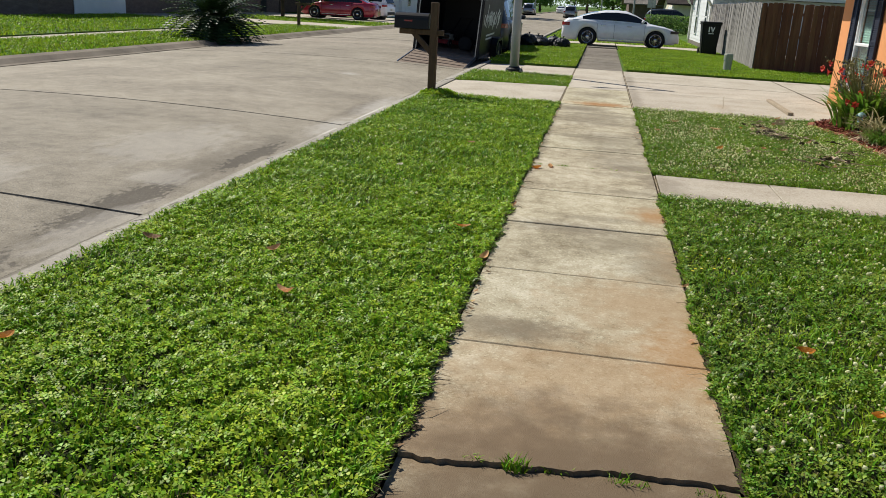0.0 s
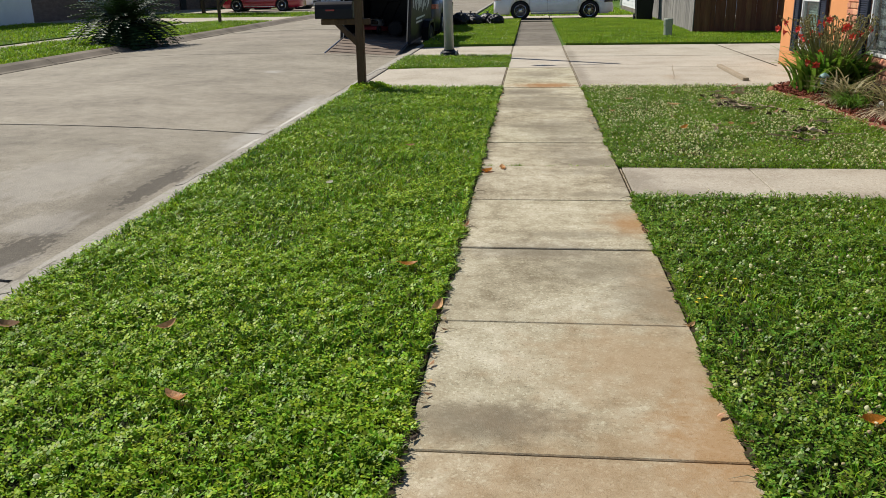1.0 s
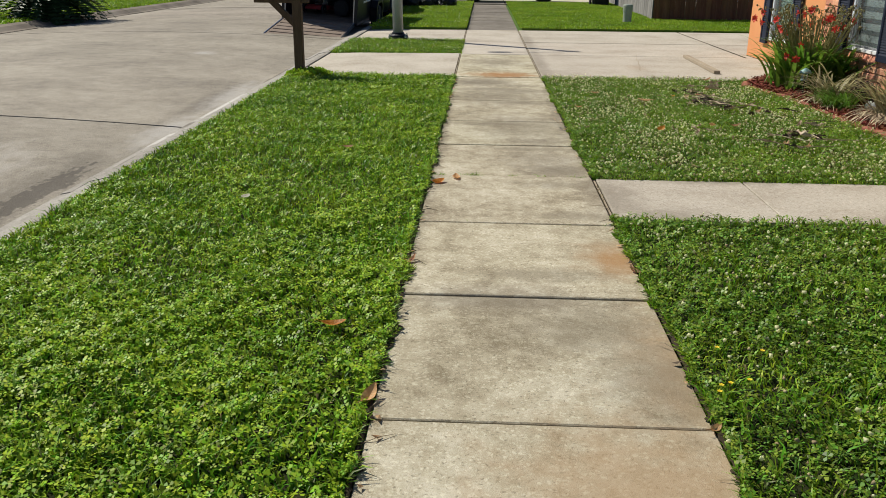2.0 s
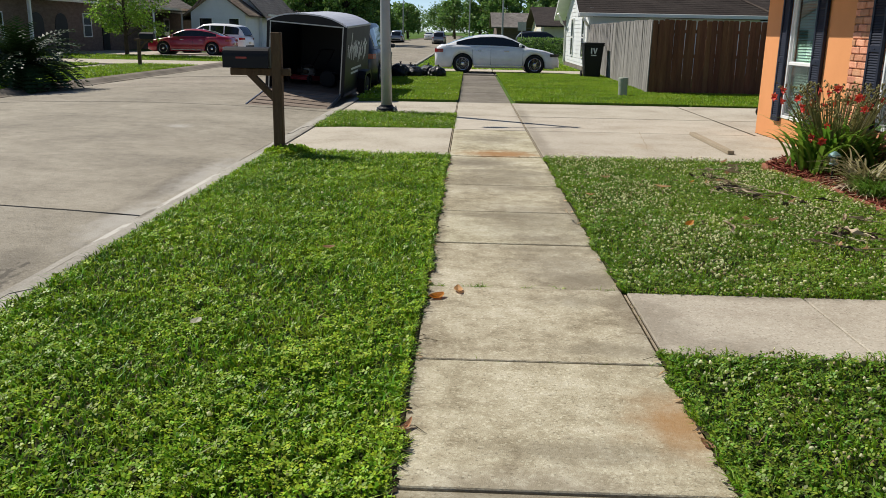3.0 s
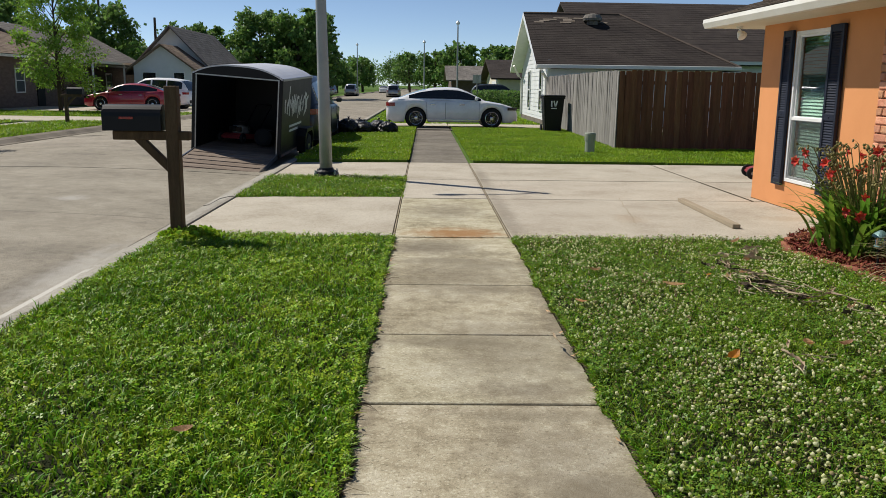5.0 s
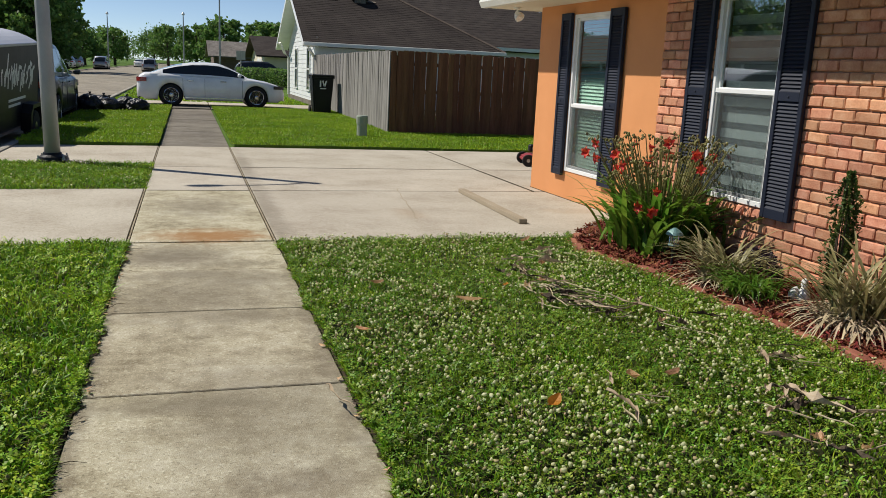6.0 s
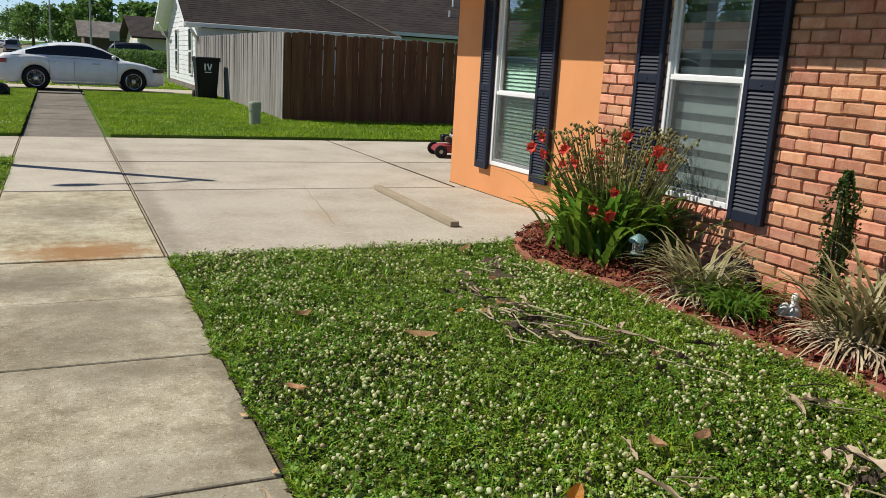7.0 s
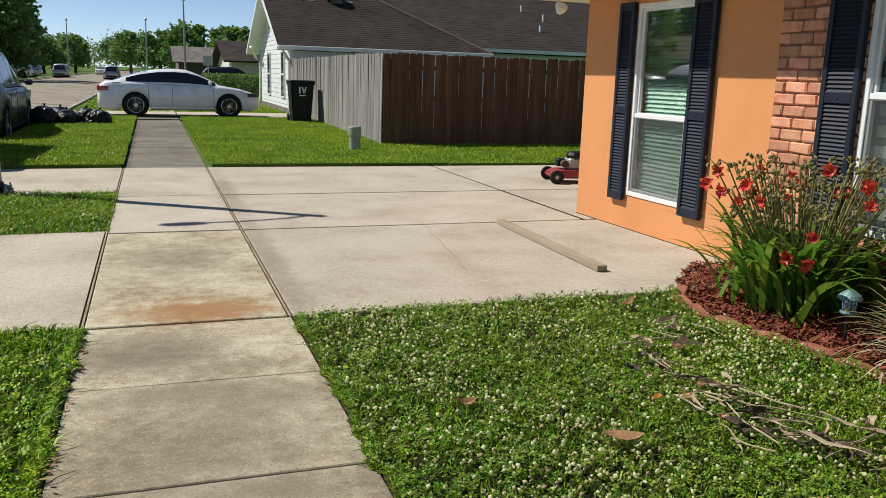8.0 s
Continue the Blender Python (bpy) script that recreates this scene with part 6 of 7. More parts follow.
    # wheels
    for w in wx:
        for sd in (-1, 1):
            y = sd * (W / 2 - .115)
            wh = part("wheel", lathe(bmesh.new(), [(r * .66, -.1), (r * .9, -.108), (r * .985, -.085), (r, 0), (r * .985, .085), (r * .9, .108), (r * .66, .1)], 30), M["rubber"], t, m=pose(w, y, r, 90 * sd, 0, 0))
            bm = bmesh.new()
            tube(bm, [(r * .68 * math.cos(q), r * .68 * math.sin(q), -.1) for q in np.linspace(0, 2 * math.pi, 25)], .014, 5, cap=False)
            for q in range(20):
                box(bm, .04, -.0075, -.10, r * .67, .0075, -.08, m=pose(0, 0, 0, 0, 0, 18 * q))
            lathe(bm, [(.07, -.06), (.07, -.10), (.03, -.112)], 12)
            part("rim", bm, M["chrome"] if shape == "sedan" else M["alloy"], wh)
            part("brake_disc", lathe(bmesh.new(), [(r * .6, -.02), (r * .6, -.05), (.05, -.055)], 20), M["black_plastic"], wh)
        part("wheel_well", lathe(bmesh.new(), [(0.05, -W / 2 + .16), (r * 1.16, -W / 2 + .16), (r * 1.16, W / 2 - .16), (0.05, W / 2 - .16)], 24, pose(w, 0, r + .02, 90, 0, 0)), M["black_plastic"], t)
    # lamps and trim
    for sd in (-1, 1):
        def spot(f0, f1, z0, z1, nm, mat, proud=.012, lab=""):
            bm = bmesh.new()
            fs = np.linspace(f0, f1, 4)
            vs = [[bm.verts.new((f * L - L / 2 + (proud if f > .5 else -proud) * .5, sd * (half(f) * 1.0 + proud), z)) for f in fs] for z in (z0 * k, z1 * k)]
            vi = [[bm.verts.new((f * L - L / 2, sd * (half(f) - .12), z)) for f in fs] for z in (z0 * k, z1 * k)]
            for j in range(3):
                bm.faces.new((vs[0][j], vs[0][j + 1], vs[1][j + 1], vs[1][j]))
                bm.faces.new((vs[1][j], vs[1][j + 1], vi[1][j + 1], vi[1][j]))
                bm.faces.new((vi[0][j], vi[0][j + 1], vs[0][j + 1], vs[0][j]))
            part(nm, bm, mat, t, lab)
        zt = s["deck"][1][1]
        spot(.0, .065, zt - .16, zt - .03, "tail_lamp", M["tail"])
        spot(.915, .992, .66 if shape == "sedan" else .78, .77 if shape == "sedan" else .92, "head_lamp", M["car_glass"] if shape == "sedan" else M["head"])
        zb = np.interp(.6, dx, dz) * k
        for f in (.33, .55):
            part("door_handle", boxed(f * L - L / 2, sd * (W / 2 - .012) - .012, zb - .17, f * L - L / 2 + .2, sd * (W / 2 - .012) + .012, zb - .14, bevel=.005), M["chrome"] if shape == "sedan" else paint, t)
        part("mirror", boxed(.665 * L - L / 2, sd * (W / 2 + .09) - .09, zb + .01, .665 * L - L / 2 + .12, sd * (W / 2 + .09) + .09, zb + .14, bevel=.035), paint, t)
        part("sill_trim", boxed(s["wheels"][0] * L - L / 2 + r * 1.25, sd * (W / 2 - .008) - .008, s["bottom"] + .07, s["wheels"][1] * L - L / 2 - r * 1.25, sd * (W / 2 - .008) + .008, s["bottom"] + .1), M["chrome"] if shape == "sedan" else M["black_plastic"], t)
        for f in (.30, .445, .70):
            x = f * L - L / 2
            part("door_gap", boxed(x - .004, sd * (W / 2 - .004) - .006, s["bottom"] + .12, x + .004, sd * (W / 2 - .004) + .003, zb - .09), M["black_plastic"], t)
    for f, nm in (() if shape == "sedan" else ((0.0, "rear_bumper"), (1.0, "front_bumper"))):
        x = f * L - L / 2
        part(nm, boxed(x - .03, -W * .33, .34, x + .03, W * .33, .52, bevel=.02), M["black_plastic"] if shape != "sedan" else paint, t)
    part("number_plate", boxed(-L / 2 - .036, -.15, .60 * k, -L / 2 - .02, .15, .72 * k), M["dead_pale"], t)
    return t


car("sedan", "white four-door sedan parked across the neighbour's driveway", "car", M["car_white"], pose(0.72, 38.3, -0.01, 0, 0, 2), 5.05, 1.87, 1.5, "sedan")
# the vehicle ahead of the trailer has a sport utility body
car("tow_vehicle", "dark sport utility tow vehicle hitched to the trailer at the kerb", "truck", M["car_dark"], pose(-4.02, 30.2, -0.14, 0, 0, 90), 5.7, 2.0, 1.95, "suv")
car("sedan", "red sedan on the driveway across the street", "car", M["car_red"], pose(-16.7, 53.0, 0.0, 0, 0, 180), 4.95, 1.85, 1.46, "sedan")
car("suv", "white sport utility parked behind the red sedan", "car", M["car_white"], pose(-16.6, 56.6, 0.0, 0, 0, 172), 4.9, 1.95, 1.8, "suv")
for x, y, rz, kind, mat, lab in ((-11.0, 128, 90, "suv", "car_silver", "distant silver car parked at the kerb"), (-14.5, 110, 175, "suv", "car_white", "distant white car on a driveway"), (-14.5, 118, 170, "suv", "car_silver", "distant silver car on a driveway"),
                                 (-8.6, 175, 90, "sedan", "car_white", "small white car far down the street"), (-4.6, 120, 90, "suv", "car_silver", "distant grey car parked at the kerb"), (-13.2, 98, 92, "suv", "car_dark", "distant dark car beside the street"), (5.6, 73, 0, "suv", "car_dark", "dark blue pickup on a distant driveway")):
    car("parked_car", lab, "car", M[mat], pose(x, y, -0.1 if x > -12 and x < -3 else 0.0, 0, 0, rz), 4.7, 1.86, 1.45 if kind == "sedan" else 1.72, kind)

# ---- enclosed trailer ----
trailer = thing("cargo_trailer", "black enclosed cargo trailer with its rear ramp lowered", "trailer", pose(-4.32, 23.2, -0.06, 2.0, 4.2, -3))
TW, TL, TB, TT = 0.94, 3.2, 0.20, 1.93
TS = TT - 0.15          # top of the side walls, under the arched roof


for sd in (-1, 1):
    part("side_wall", boxed(sd * TW - (0.03 if sd > 0 else 0), 0.05, TB, sd * TW + (0 if sd > 0 else 0.03), TL, TS), M["black_paint"], trailer, "glossy black side panel")
    part("corner_post", boxed(sd * (TW - 0.03) - 0.045, -0.02, TB - 0.05, sd * (TW - 0.03) + 0.045, 0.06, TS - 0.02, bevel=0.008), M["black_paint"], trailer)
    part("edge_trim", boxed(sd * (TW - 0.075) - 0.012, -0.035, TB, sd * (TW - 0.075) + 0.012, -0.02, TS - 0.02), M["alloy"], trailer, "bright metal edging")
    part("roof_rail", boxed(sd * (TW + 0.012) - 0.014, 0.0, TS - 0.04, sd * (TW + 0.012) + 0.014, TL, TS + 0.012, bevel=0.006), M["alloy"], trailer)
    part("fender", prism(bmesh.new(), [(1.75, 0.1), (1.72, 0.45), (1.9, 0.62), (2.55, 0.62), (2.73, 0.45), (2.7, 0.1), (2.62, 0.1), (2.62, 0.42), (2.5, 0.54), (1.95, 0.54), (1.82, 0.42), (1.82, 0.1)], sd * TW, sd * (TW + 0.2), "x"), M["black_paint"], trailer)
    wheel_mesh(trailer, sd * (TW + 0.1), 2.22, 0.15, 0.33, 0.18, (0, 90 * sd, 0))
part("front_wall", boxed(-TW, TL - 0.03, TB, TW, TL, TS), M["black_paint"], trailer)
part("floor", boxed(-TW, 0.0, TB - 0.06, TW, TL, TB), M["ramp_wood"], trailer)
bm = bmesh.new()
n = 16
top = [(TW * (1 - 2 * k / n), TS + 0.21 * (1 - abs(1 - 2 * k / n) ** 2.7)) for k in range(n + 1)]
prism(bm, top + [(x, z - 0.03) for x, z in top[::-1]], -0.04, TL)
part("roof", bm, M["roof_metal"], trailer, "arched bright metal roof")
prism_top = top + [(-TW, TT - 0.17), (TW, TT - 0.17)]
part("header", prism(bmesh.new(), prism_top, -0.03, 0.05), M["black_paint"], trailer)
part("header_trim", boxed(-TW + 0.06, -0.045, TT - 0.19, TW - 0.06, -0.03, TT - 0.165), M["alloy"], trailer)
ramp = part("ramp", prism(bmesh.new(), [(-1.72, -0.04), (-1.70, 0.0), (-0.02, TB), (-0.02, TB - 0.06), (-1.5, -0.04)], -TW + 0.06, TW - 0.06, "x"), M["ramp_wood"], trailer, "worn plywood ramp door")
for k in range(5):
    a = -1.5 + 0.3 * k
    part("cleat", boxed(-TW + 0.12, a - 0.015, 0.0, TW - 0.12, a + 0.015, 0.012, m=Matrix.Translation((0, 0, np.interp(a, [-1.72, -0.02], [0.0, TB])))), M["ramp_wood"], ramp)
for sd in (-1, 1):
    part("ramp_edge", prism(bmesh.new(), [(-1.74, -0.045), (-1.7, 0.015), (-0.02, TB + 0.015), (-0.02, TB - 0.07), (-1.5, -0.05)], sd * (TW - 0.055) - 0.012, sd * (TW - 0.055) + 0.012, "x"), M["alloy"], ramp)
part("drawbar", prism(bmesh.new(), [(-0.5, TL), (0.5, TL), (0.06, TL + 1.1), (-0.06, TL + 1.1)], 0.12, 0.2, "z"), M["black_paint"], trailer)
# white hand-drawn mark on the side: plain strokes
lr = random.Random(8)
for k in range(22):
    y0, z0 = 0.35 + 0.11 * k + lr.uniform(-0.05, 0.05), (1.1 if k % 2 else 0.95) + lr.uniform(-0.12, 0.12)
    pts = [(TW + 0.004, y0, z0), (TW + 0.004, y0 + lr.uniform(-0.05, 0.16), z0 + lr.uniform(0.12, 0.3)), (TW + 0.004, y0 + lr.uniform(0.05, 0.25), z0 + lr.uniform(0.2, 0.42))]
    bm = bmesh.new()
    for a, b in zip(pts, pts[1:]):
        d = (Vector(b) - Vector(a)).normalized()
        s = Vector((0, -d.z, d.y)) * 0.036
        bm.faces.new([bm.verts.new(Vector(v)) for v in (Vector(a) - s, Vector(b) - s, Vector(b) + s, Vector(a) + s)])
    part("side_mark", bm, M["vinyl"], trailer, "white painted mark")
for k, (w, z) in enumerate(((1.3, 0.72), (0.9, 0.62))):
    part("side_bar", boxed(TW + 0.002, 0.8, z, TW + 0.006, 0.8 + w, z + 0.05), M["vinyl"], trailer, "white painted bar")
mower(pose(-4.55, 24.75, TB + 0.03, 2, 4.2, 70), "red push mower standing inside the dim trailer")
blower = thing("equipment", "dark machine with a round guard inside the trailer", "machine", pose(-3.95, 24.55, TB - 0.02, 2, 4.2, 0))
part("body", boxed(-0.18, -0.2, 0.0, 0.18, 0.25, 0.34, bevel=0.05), M["black_plastic"], blower)
part("guard", lathe(bmesh.new(), [(0.19, 0.0), (0.2, 0.05), (0.12, 0.08)], 18, pose(0, -0.2, 0.2, 90, 0, 0)), M["rubber"], blower)

# ---- rubbish bags, wheelie bin ----
def sack(m, sx, sy, sz, seed):
    sz *= 0.95
    t = thing("rubbish_bag", "full black plastic rubbish bag on the kerb grass", "bag", m, group="rubbish bags")
    bm = bmesh.new()
    bmesh.ops.create_icosphere(bm, subdivisions=4, radius=1.0)
    off = Vector((seed * 3.1, seed * 1.7, 0))
    for v in bm.verts:
        d = v.co.normalized()
        f = 1 + 0.16 * noise.noise(d * 2.2 + off) + 0.09 * abs(noise.noise(d * 6 + off)) + 0.04 * noise.noise(d * 15 + off)
        z = d.z * f
        v.co = Vector((d.x * f * sx, d.y * f * sy, max(z, -0.75) * sz + 0.75 * sz))
    part("sack", bm, M["bag"], t)
    nk = bmesh.new()
    lathe(nk, [(0.09, 0), (0.035, 0.05), (0.03, 0.07), (0.08, 0.13), (0.05, 0.15)], 9)
    for v in nk.verts:
        v.co.x += 0.02 * noise.noise(v.co * 30)
    part("knot", nk, M["bag"], t, m=pose(0.05 * math.sin(seed), 0.04 * math.cos(seed), sz * 1.66) @ Matrix.Scale(0.6, 4))
    return t


for k, (x, y, sx, sy, sz) in enumerate(((-2.78, 32.2, 0.34, 0.3, 0.30), (-2.3, 32.5, 0.36, 0.34, 0.24), (-1.85, 32.9, 0.34, 0.3, 0.26), (-1.5, 32.6, 0.3, 0.34, 0.24), (-2.5, 33.2, 0.36, 0.3, 0.26))):
    sack(pose(x, y, 0.0, 0, 0, 40 * k), sx, sy, sz, k + 1)
bin_t = thing("wheelie_bin", "black wheeled refuse bin with a hinged lid by the fence", "bin", pose(4.13, 34.6, -0.02, 0, 0, 0))
bm = bmesh.new()
lo = [(-0.27, -0.30), (0.27, -0.30), (0.27, 0.30), (-0.27, 0.30)]
hi = [(-0.35, -0.40), (0.35, -0.40), (0.35, 0.40), (-0.35, 0.40)]
rings = [[bm.verts.new((x, y, z)) for x, y in q] for q, z in ((lo, 0.04), (hi, 1.18), ([(x * 1.06, y * 1.06) for x, y in hi], 1.2), ([(x * 1.06, y * 1.06) for x, y in hi], 1.25))]
for a, b in zip(rings, rings[1:]):
    for k in range(4):
        bm.faces.new((a[k], a[(k + 1) % 4], b[(k + 1) % 4], b[k]))
bm.faces.new(rings[0][::-1])
bm.faces.new(rings[-1])
bmesh.ops.bevel(bm, geom=[e for e in bm.edges if abs(e.verts[0].co.z - e.verts[1].co.z) > 0.5], offset=0.05, segments=2, affect="EDGES")
part("body", bm, M["black_plastic"], bin_t)
part("lid", boxed(-0.38, -0.45, 1.252, 0.38, 0.44, 1.31, bevel=0.025), M["black_plastic"], bin_t)
part("handle", tube(bmesh.new(), [(-0.3, 0.5, 1.22), (0.3, 0.5, 1.22)], 0.02, 8), M["black_plastic"], bin_t)
for sd in (-1, 1):
    wheel_mesh(bin_t, sd * 0.33, 0.3, 0.15, 0.15, 0.06, (0, 90, 0))
mark = bmesh.new()
box(mark, -0.11, -0.415, 0.92, -0.065, -0.38, 1.12)
for a in (-16, 16):
    box(mark, -0.02, -0.415, -0.105, 0.02, -0.38, 0.105, m=pose(0.045 + (0.03 if a > 0 else -0.03), 0, 1.02, 0, a, 0))
part("lettering", mark, M["vinyl"], bin_t, "white letters IV")
part("lettering_bar", boxed(-0.1, -0.405, 0.85, 0.1, -0.37, 0.88), M["vinyl"], bin_t)

# ---- fence ----
def picket_mesh(name, w, h):
    bm = prism(bmesh.new(), [(-w / 2, 0), (w / 2, 0), (w / 2, h - 0.028), (w / 2 - 0.024, h), (-w / 2 + 0.024, h), (-w / 2, h - 0.028)], -0.009, 0.009)
    me = bpy.data.meshes.new(name)
    bm.to_mesh(me)
    bm.free()
    return me


def fence_run(name, label, a, b, h, mat, rails_out):
    t = thing(name, label, "fence", pose(0, 0, 0))
    a, b = Vector((*a, 0)), Vector((*b, 0))
    d = b - a
    ang = math.degrees(math.atan2(d.y, d.x))
    me = picket_mesh("picket", 0.1425, h)
    n = int(d.length / 0.145)
    r = random.Random(n)
    for k in range(n):
        p = a + d * ((k + 0.5) / n)
        held("picket", me, mat, t, m=pose(p.x, p.y, r.uniform(-0.02, 0.015) + 0.03, r.uniform(-0.5, 0.5), r.uniform(-0.6, 0.6), ang + r.uniform(-1.2, 1.2)))
    nrm = Vector((-d.y, d.x, 0)).normalized() * 0.035 * rails_out
    for z in (0.35, 1.05, 1.7):
        bm = boxed(-d.length / 2, -0.02, -0.045, d.length / 2, 0.02, 0.045)
        c = a.lerp(b, 0.5) + nrm
        part("rail", bm, mat, t, m=pose(c.x, c.y, z, 0, 0, ang))
    for k in range(int(d.length / 2.4) + 1):
        c = a + d * min((k * 2.4 + 0.15) / d.length, 0.99) + nrm * 2.4
        part("fence_post", boxed(-0.045, -0.045, -0.1, 0.045, 0.045, h - 0.08), mat, t, m=pose(c.x, c.y, 0, 0, 0, ang))
    return t


fence_run("fence", "weathered grey dog-eared cedar fence", (4.53, 26.5), (4.86, 41.3), 1.97, M["fence_grey"], -1)
fence_run("fence", "brown stained cedar fence across the yard, darkened for its shaded side", (4.56, 26.48), (14.2, 26.9), 1.97, M["fence_brown"], 1)

# ---- houses in the distance ----
def simple_window(parent, m, w, h):
    win = part("window", boxed(-w / 2 - 0.06, -0.03, -0.06, w / 2 + 0.06, 0.03, 0.0), M["vinyl"], parent, m=m)
    bm = bmesh.new()
    for a, b, c, d in ((-w / 2 - 0.06, -w / 2, 0, h), (w / 2, w / 2 + 0.06, 0, h), (-w / 2 - 0.06, w / 2 + 0.06, h, h + 0.06), (-w / 2, w / 2, h * 0.48, h * 0.52)):
        box(bm, a, -0.03, c, b, 0.03, d)
    part("window_frame", bm, M["vinyl"], win)
    part("pane", boxed(-w / 2, -0.008, 0, w / 2, 0.008, h), M["car_glass"], win)
    return win


def gabled(t, x0, x1, y0, y1, eave, ridge, along, wall, roof_mat, over=0.45, rows=22, hip=None):
    """Walls, gables and a shingled roof, ridge along x or y."""
    walls = []
    th = 0.15
    if along == "y":
        c = (x0 + x1) / 2
        for ya, yb in ((y0, y0 + th), (y1 - th, y1)):
            walls.append(prism(bmesh.new(), [(x0, -0.1), (x1, -0.1), (x1, eave), (c, ridge - 0.12), (x0, eave)], ya, yb, "y"))
        walls += [boxed(x0, y0 + th, -0.1, x0 + th, y1 - th, eave), boxed(x1 - th, y0 + th, -0.1, x1, y1 - th, eave)]
        k = (ridge - eave) / ((x1 - x0) / 2)
        ez = eave - over * k
        A = [(x1 + over, y0 - over, ez), (x1 + over, y1 + over, ez), (c, y1 + over, ridge), (c, y0 - over, ridge)]
        B = [(x0 - over, y1 + over, ez), (x0 - over, y0 - over, ez), (c, y0 - over, ridge), (c, y1 + over, ridge)]
        rakes = [(((x1 + over, ez), (c, ridge)), yy) for yy in (y0 - over, y1 + over)] + [(((x0 - over, ez), (c, ridge)), yy) for yy in (y0 - over, y1 + over)]
    else:
        c = (y0 + y1) / 2
        for xa, xb in ((x0, x0 + th), (x1 - th, x1)):
            if hip is not None and xb == x1:
                walls.append(boxed(xa, y0, -0.1, xb, y1, eave))
                continue
            walls.append(prism(bmesh.new(), [(y0, -0.1), (y1, -0.1), (y1, eave), (c, ridge - 0.12), (y0, eave)], xa, xb, "x"))
        walls += [boxed(x0 + th, y0, -0.1, x1 - th, y0 + th, eave), boxed(x0 + th, y1 - th, -0.1, x1 - th, y1, eave)]
        k = (ridge - eave) / ((y1 - y0) / 2)
        ez = eave - over * k
        A = [(x0 - over, y0 - over, ez), (x1 + over, y0 - over, ez), (x1 + over, c, ridge), (x0 - over, c, ridge)]
        B = [(x1 + over, y1 + over, ez), (x0 - over, y1 + over, ez), (x0 - over, c, ridge), (x1 + over, c, ridge)]
        if hip is not None:
            A[2], B[3] = (hip, c, ridge), (hip, c, ridge)
    faces = [A, B]
    if hip is not None:
        faces.append([A[1], B[0], (hip, c, ridge), (hip, c, ridge)])
    w = [part("wall", q, wall, t) for q in walls][0]
    bm = bmesh.new()
    for q in faces:
        vs = [bm.verts.new(Vector(p)) for p in (q if q[2] != q[3] else q[:3])]
        f = bm.faces.new(vs)
        r = bmesh.ops.extrude_face_region(bm, geom=[f])
        bmesh.ops.translate(bm, vec=(0, 0, -0.12), verts=[v for v in r["geom"] if isinstance(v, bmesh.types.BMVert)])
    bmesh.ops.recalc_face_normals(bm, faces=bm.faces)
    rf = part("roof", bm, roof_mat, t)
    bm = bmesh.new()
    for q in faces:
        shingled(bm, [Vector(p) + Vector((0, 0, 0.005)) for p in q], rows, 0.009)
    tagged(part("shingles", bm, roof_mat, rf), kind="stuff")
    return w, A, B, ez


# white neighbour
nb = thing("house", "white lap-sided house with a dark shingle roof behind the fence", "house", pose(0, 0, 0))
NX0, NY0, NY1, NE, NR = 4.95, 41.5, 51.0, 2.72, 4.98
wall, A, B, ez = gabled(nb, NX0, 12.4, NY0, NY1, NE, NR, "x", M["siding"], M["shingle_dark"], 0.6, 30, 8.95)
bm = bmesh.new()
for k in range(24):
    z = 0.05 + 0.2 * k
    w = (NY1 - NY0) / 2 * min(1.0, max(0.0, (NR - 0.15 - z - 0.2) / (NR - NE)))
    if w > 0.2:
        box(bm, NX0 - 0.03, (NY0 + NY1) / 2 - w, z, NX0 - 0.004, (NY0 + NY1) / 2 + w, z + 0.185, m=pose(NX0 - 0.004, 0, z, 0, 3.5, 0) @ pose(-NX0 + 0.004, 0, -z))
part("lap_siding", bm, M["siding"], wall)
part("corner_board", boxed(NX0 - 0.05, NY0 - 0.04, 0, NX0 + 0.1, NY0 + 0.08, NE), M["vinyl"], nb)
part("foundation", boxed(NX0 - 0.045, NY0 - 0.03, -0.15, NX0 + 0.05, NY1, 0.12), M["old_walk"], nb)
for y in (43.4, 47.6):
    simple_window(nb, pose(NX0 - 0.05, y, 0.55, 0, 0, 90), 0.75, 1.75)
part("gutter", boxed(NX0 - 0.6, NY0 - 0.72, ez - 0.10, 13.0, NY0 - 0.6, ez + 0.06, bevel=0.02), M["gutter"], nb)
part("soffit", boxed(NX0 - 0.02, NY0 - 0.6, NE - 0.34, 13.2, NY0 - 0.01, NE - 0.32), M["gutter"], nb)
for sgn, yy in ((1, NY0 - 0.62), (-1, NY1 + 0.62)):
    c = (NY0 + NY1) / 2
    bm = prism(bmesh.new(), [(yy, ez - 0.14), (yy, ez + 0.03), (c, NR + 0.03), (c, NR - 0.17)], NX0 - 0.63, NX0 - 0.6, "x")
    part("rake_board", bm, M["vinyl"], nb)
    bm = prism(bmesh.new(), [(yy, ez - 0.13), (yy, ez - 0.11), (c, NR - 0.14), (c, NR - 0.16)], NX0 - 0.6, NX0, "x")
    part("rake_soffit", bm, M["vinyl"], nb)
part("downpipe", tube(bmesh.new(), [(NX0 - 0.45, NY0 - 0.66, ez - 0.08), (NX0 - 0.35, NY0 - 0.6, ez - 0.25), (NX0 - 0.1, NY0 - 0.1, ez - 0.5), (NX0 - 0.1, NY0 - 0.1, 0.1)], 0.065, 8), M["gutter"], nb)
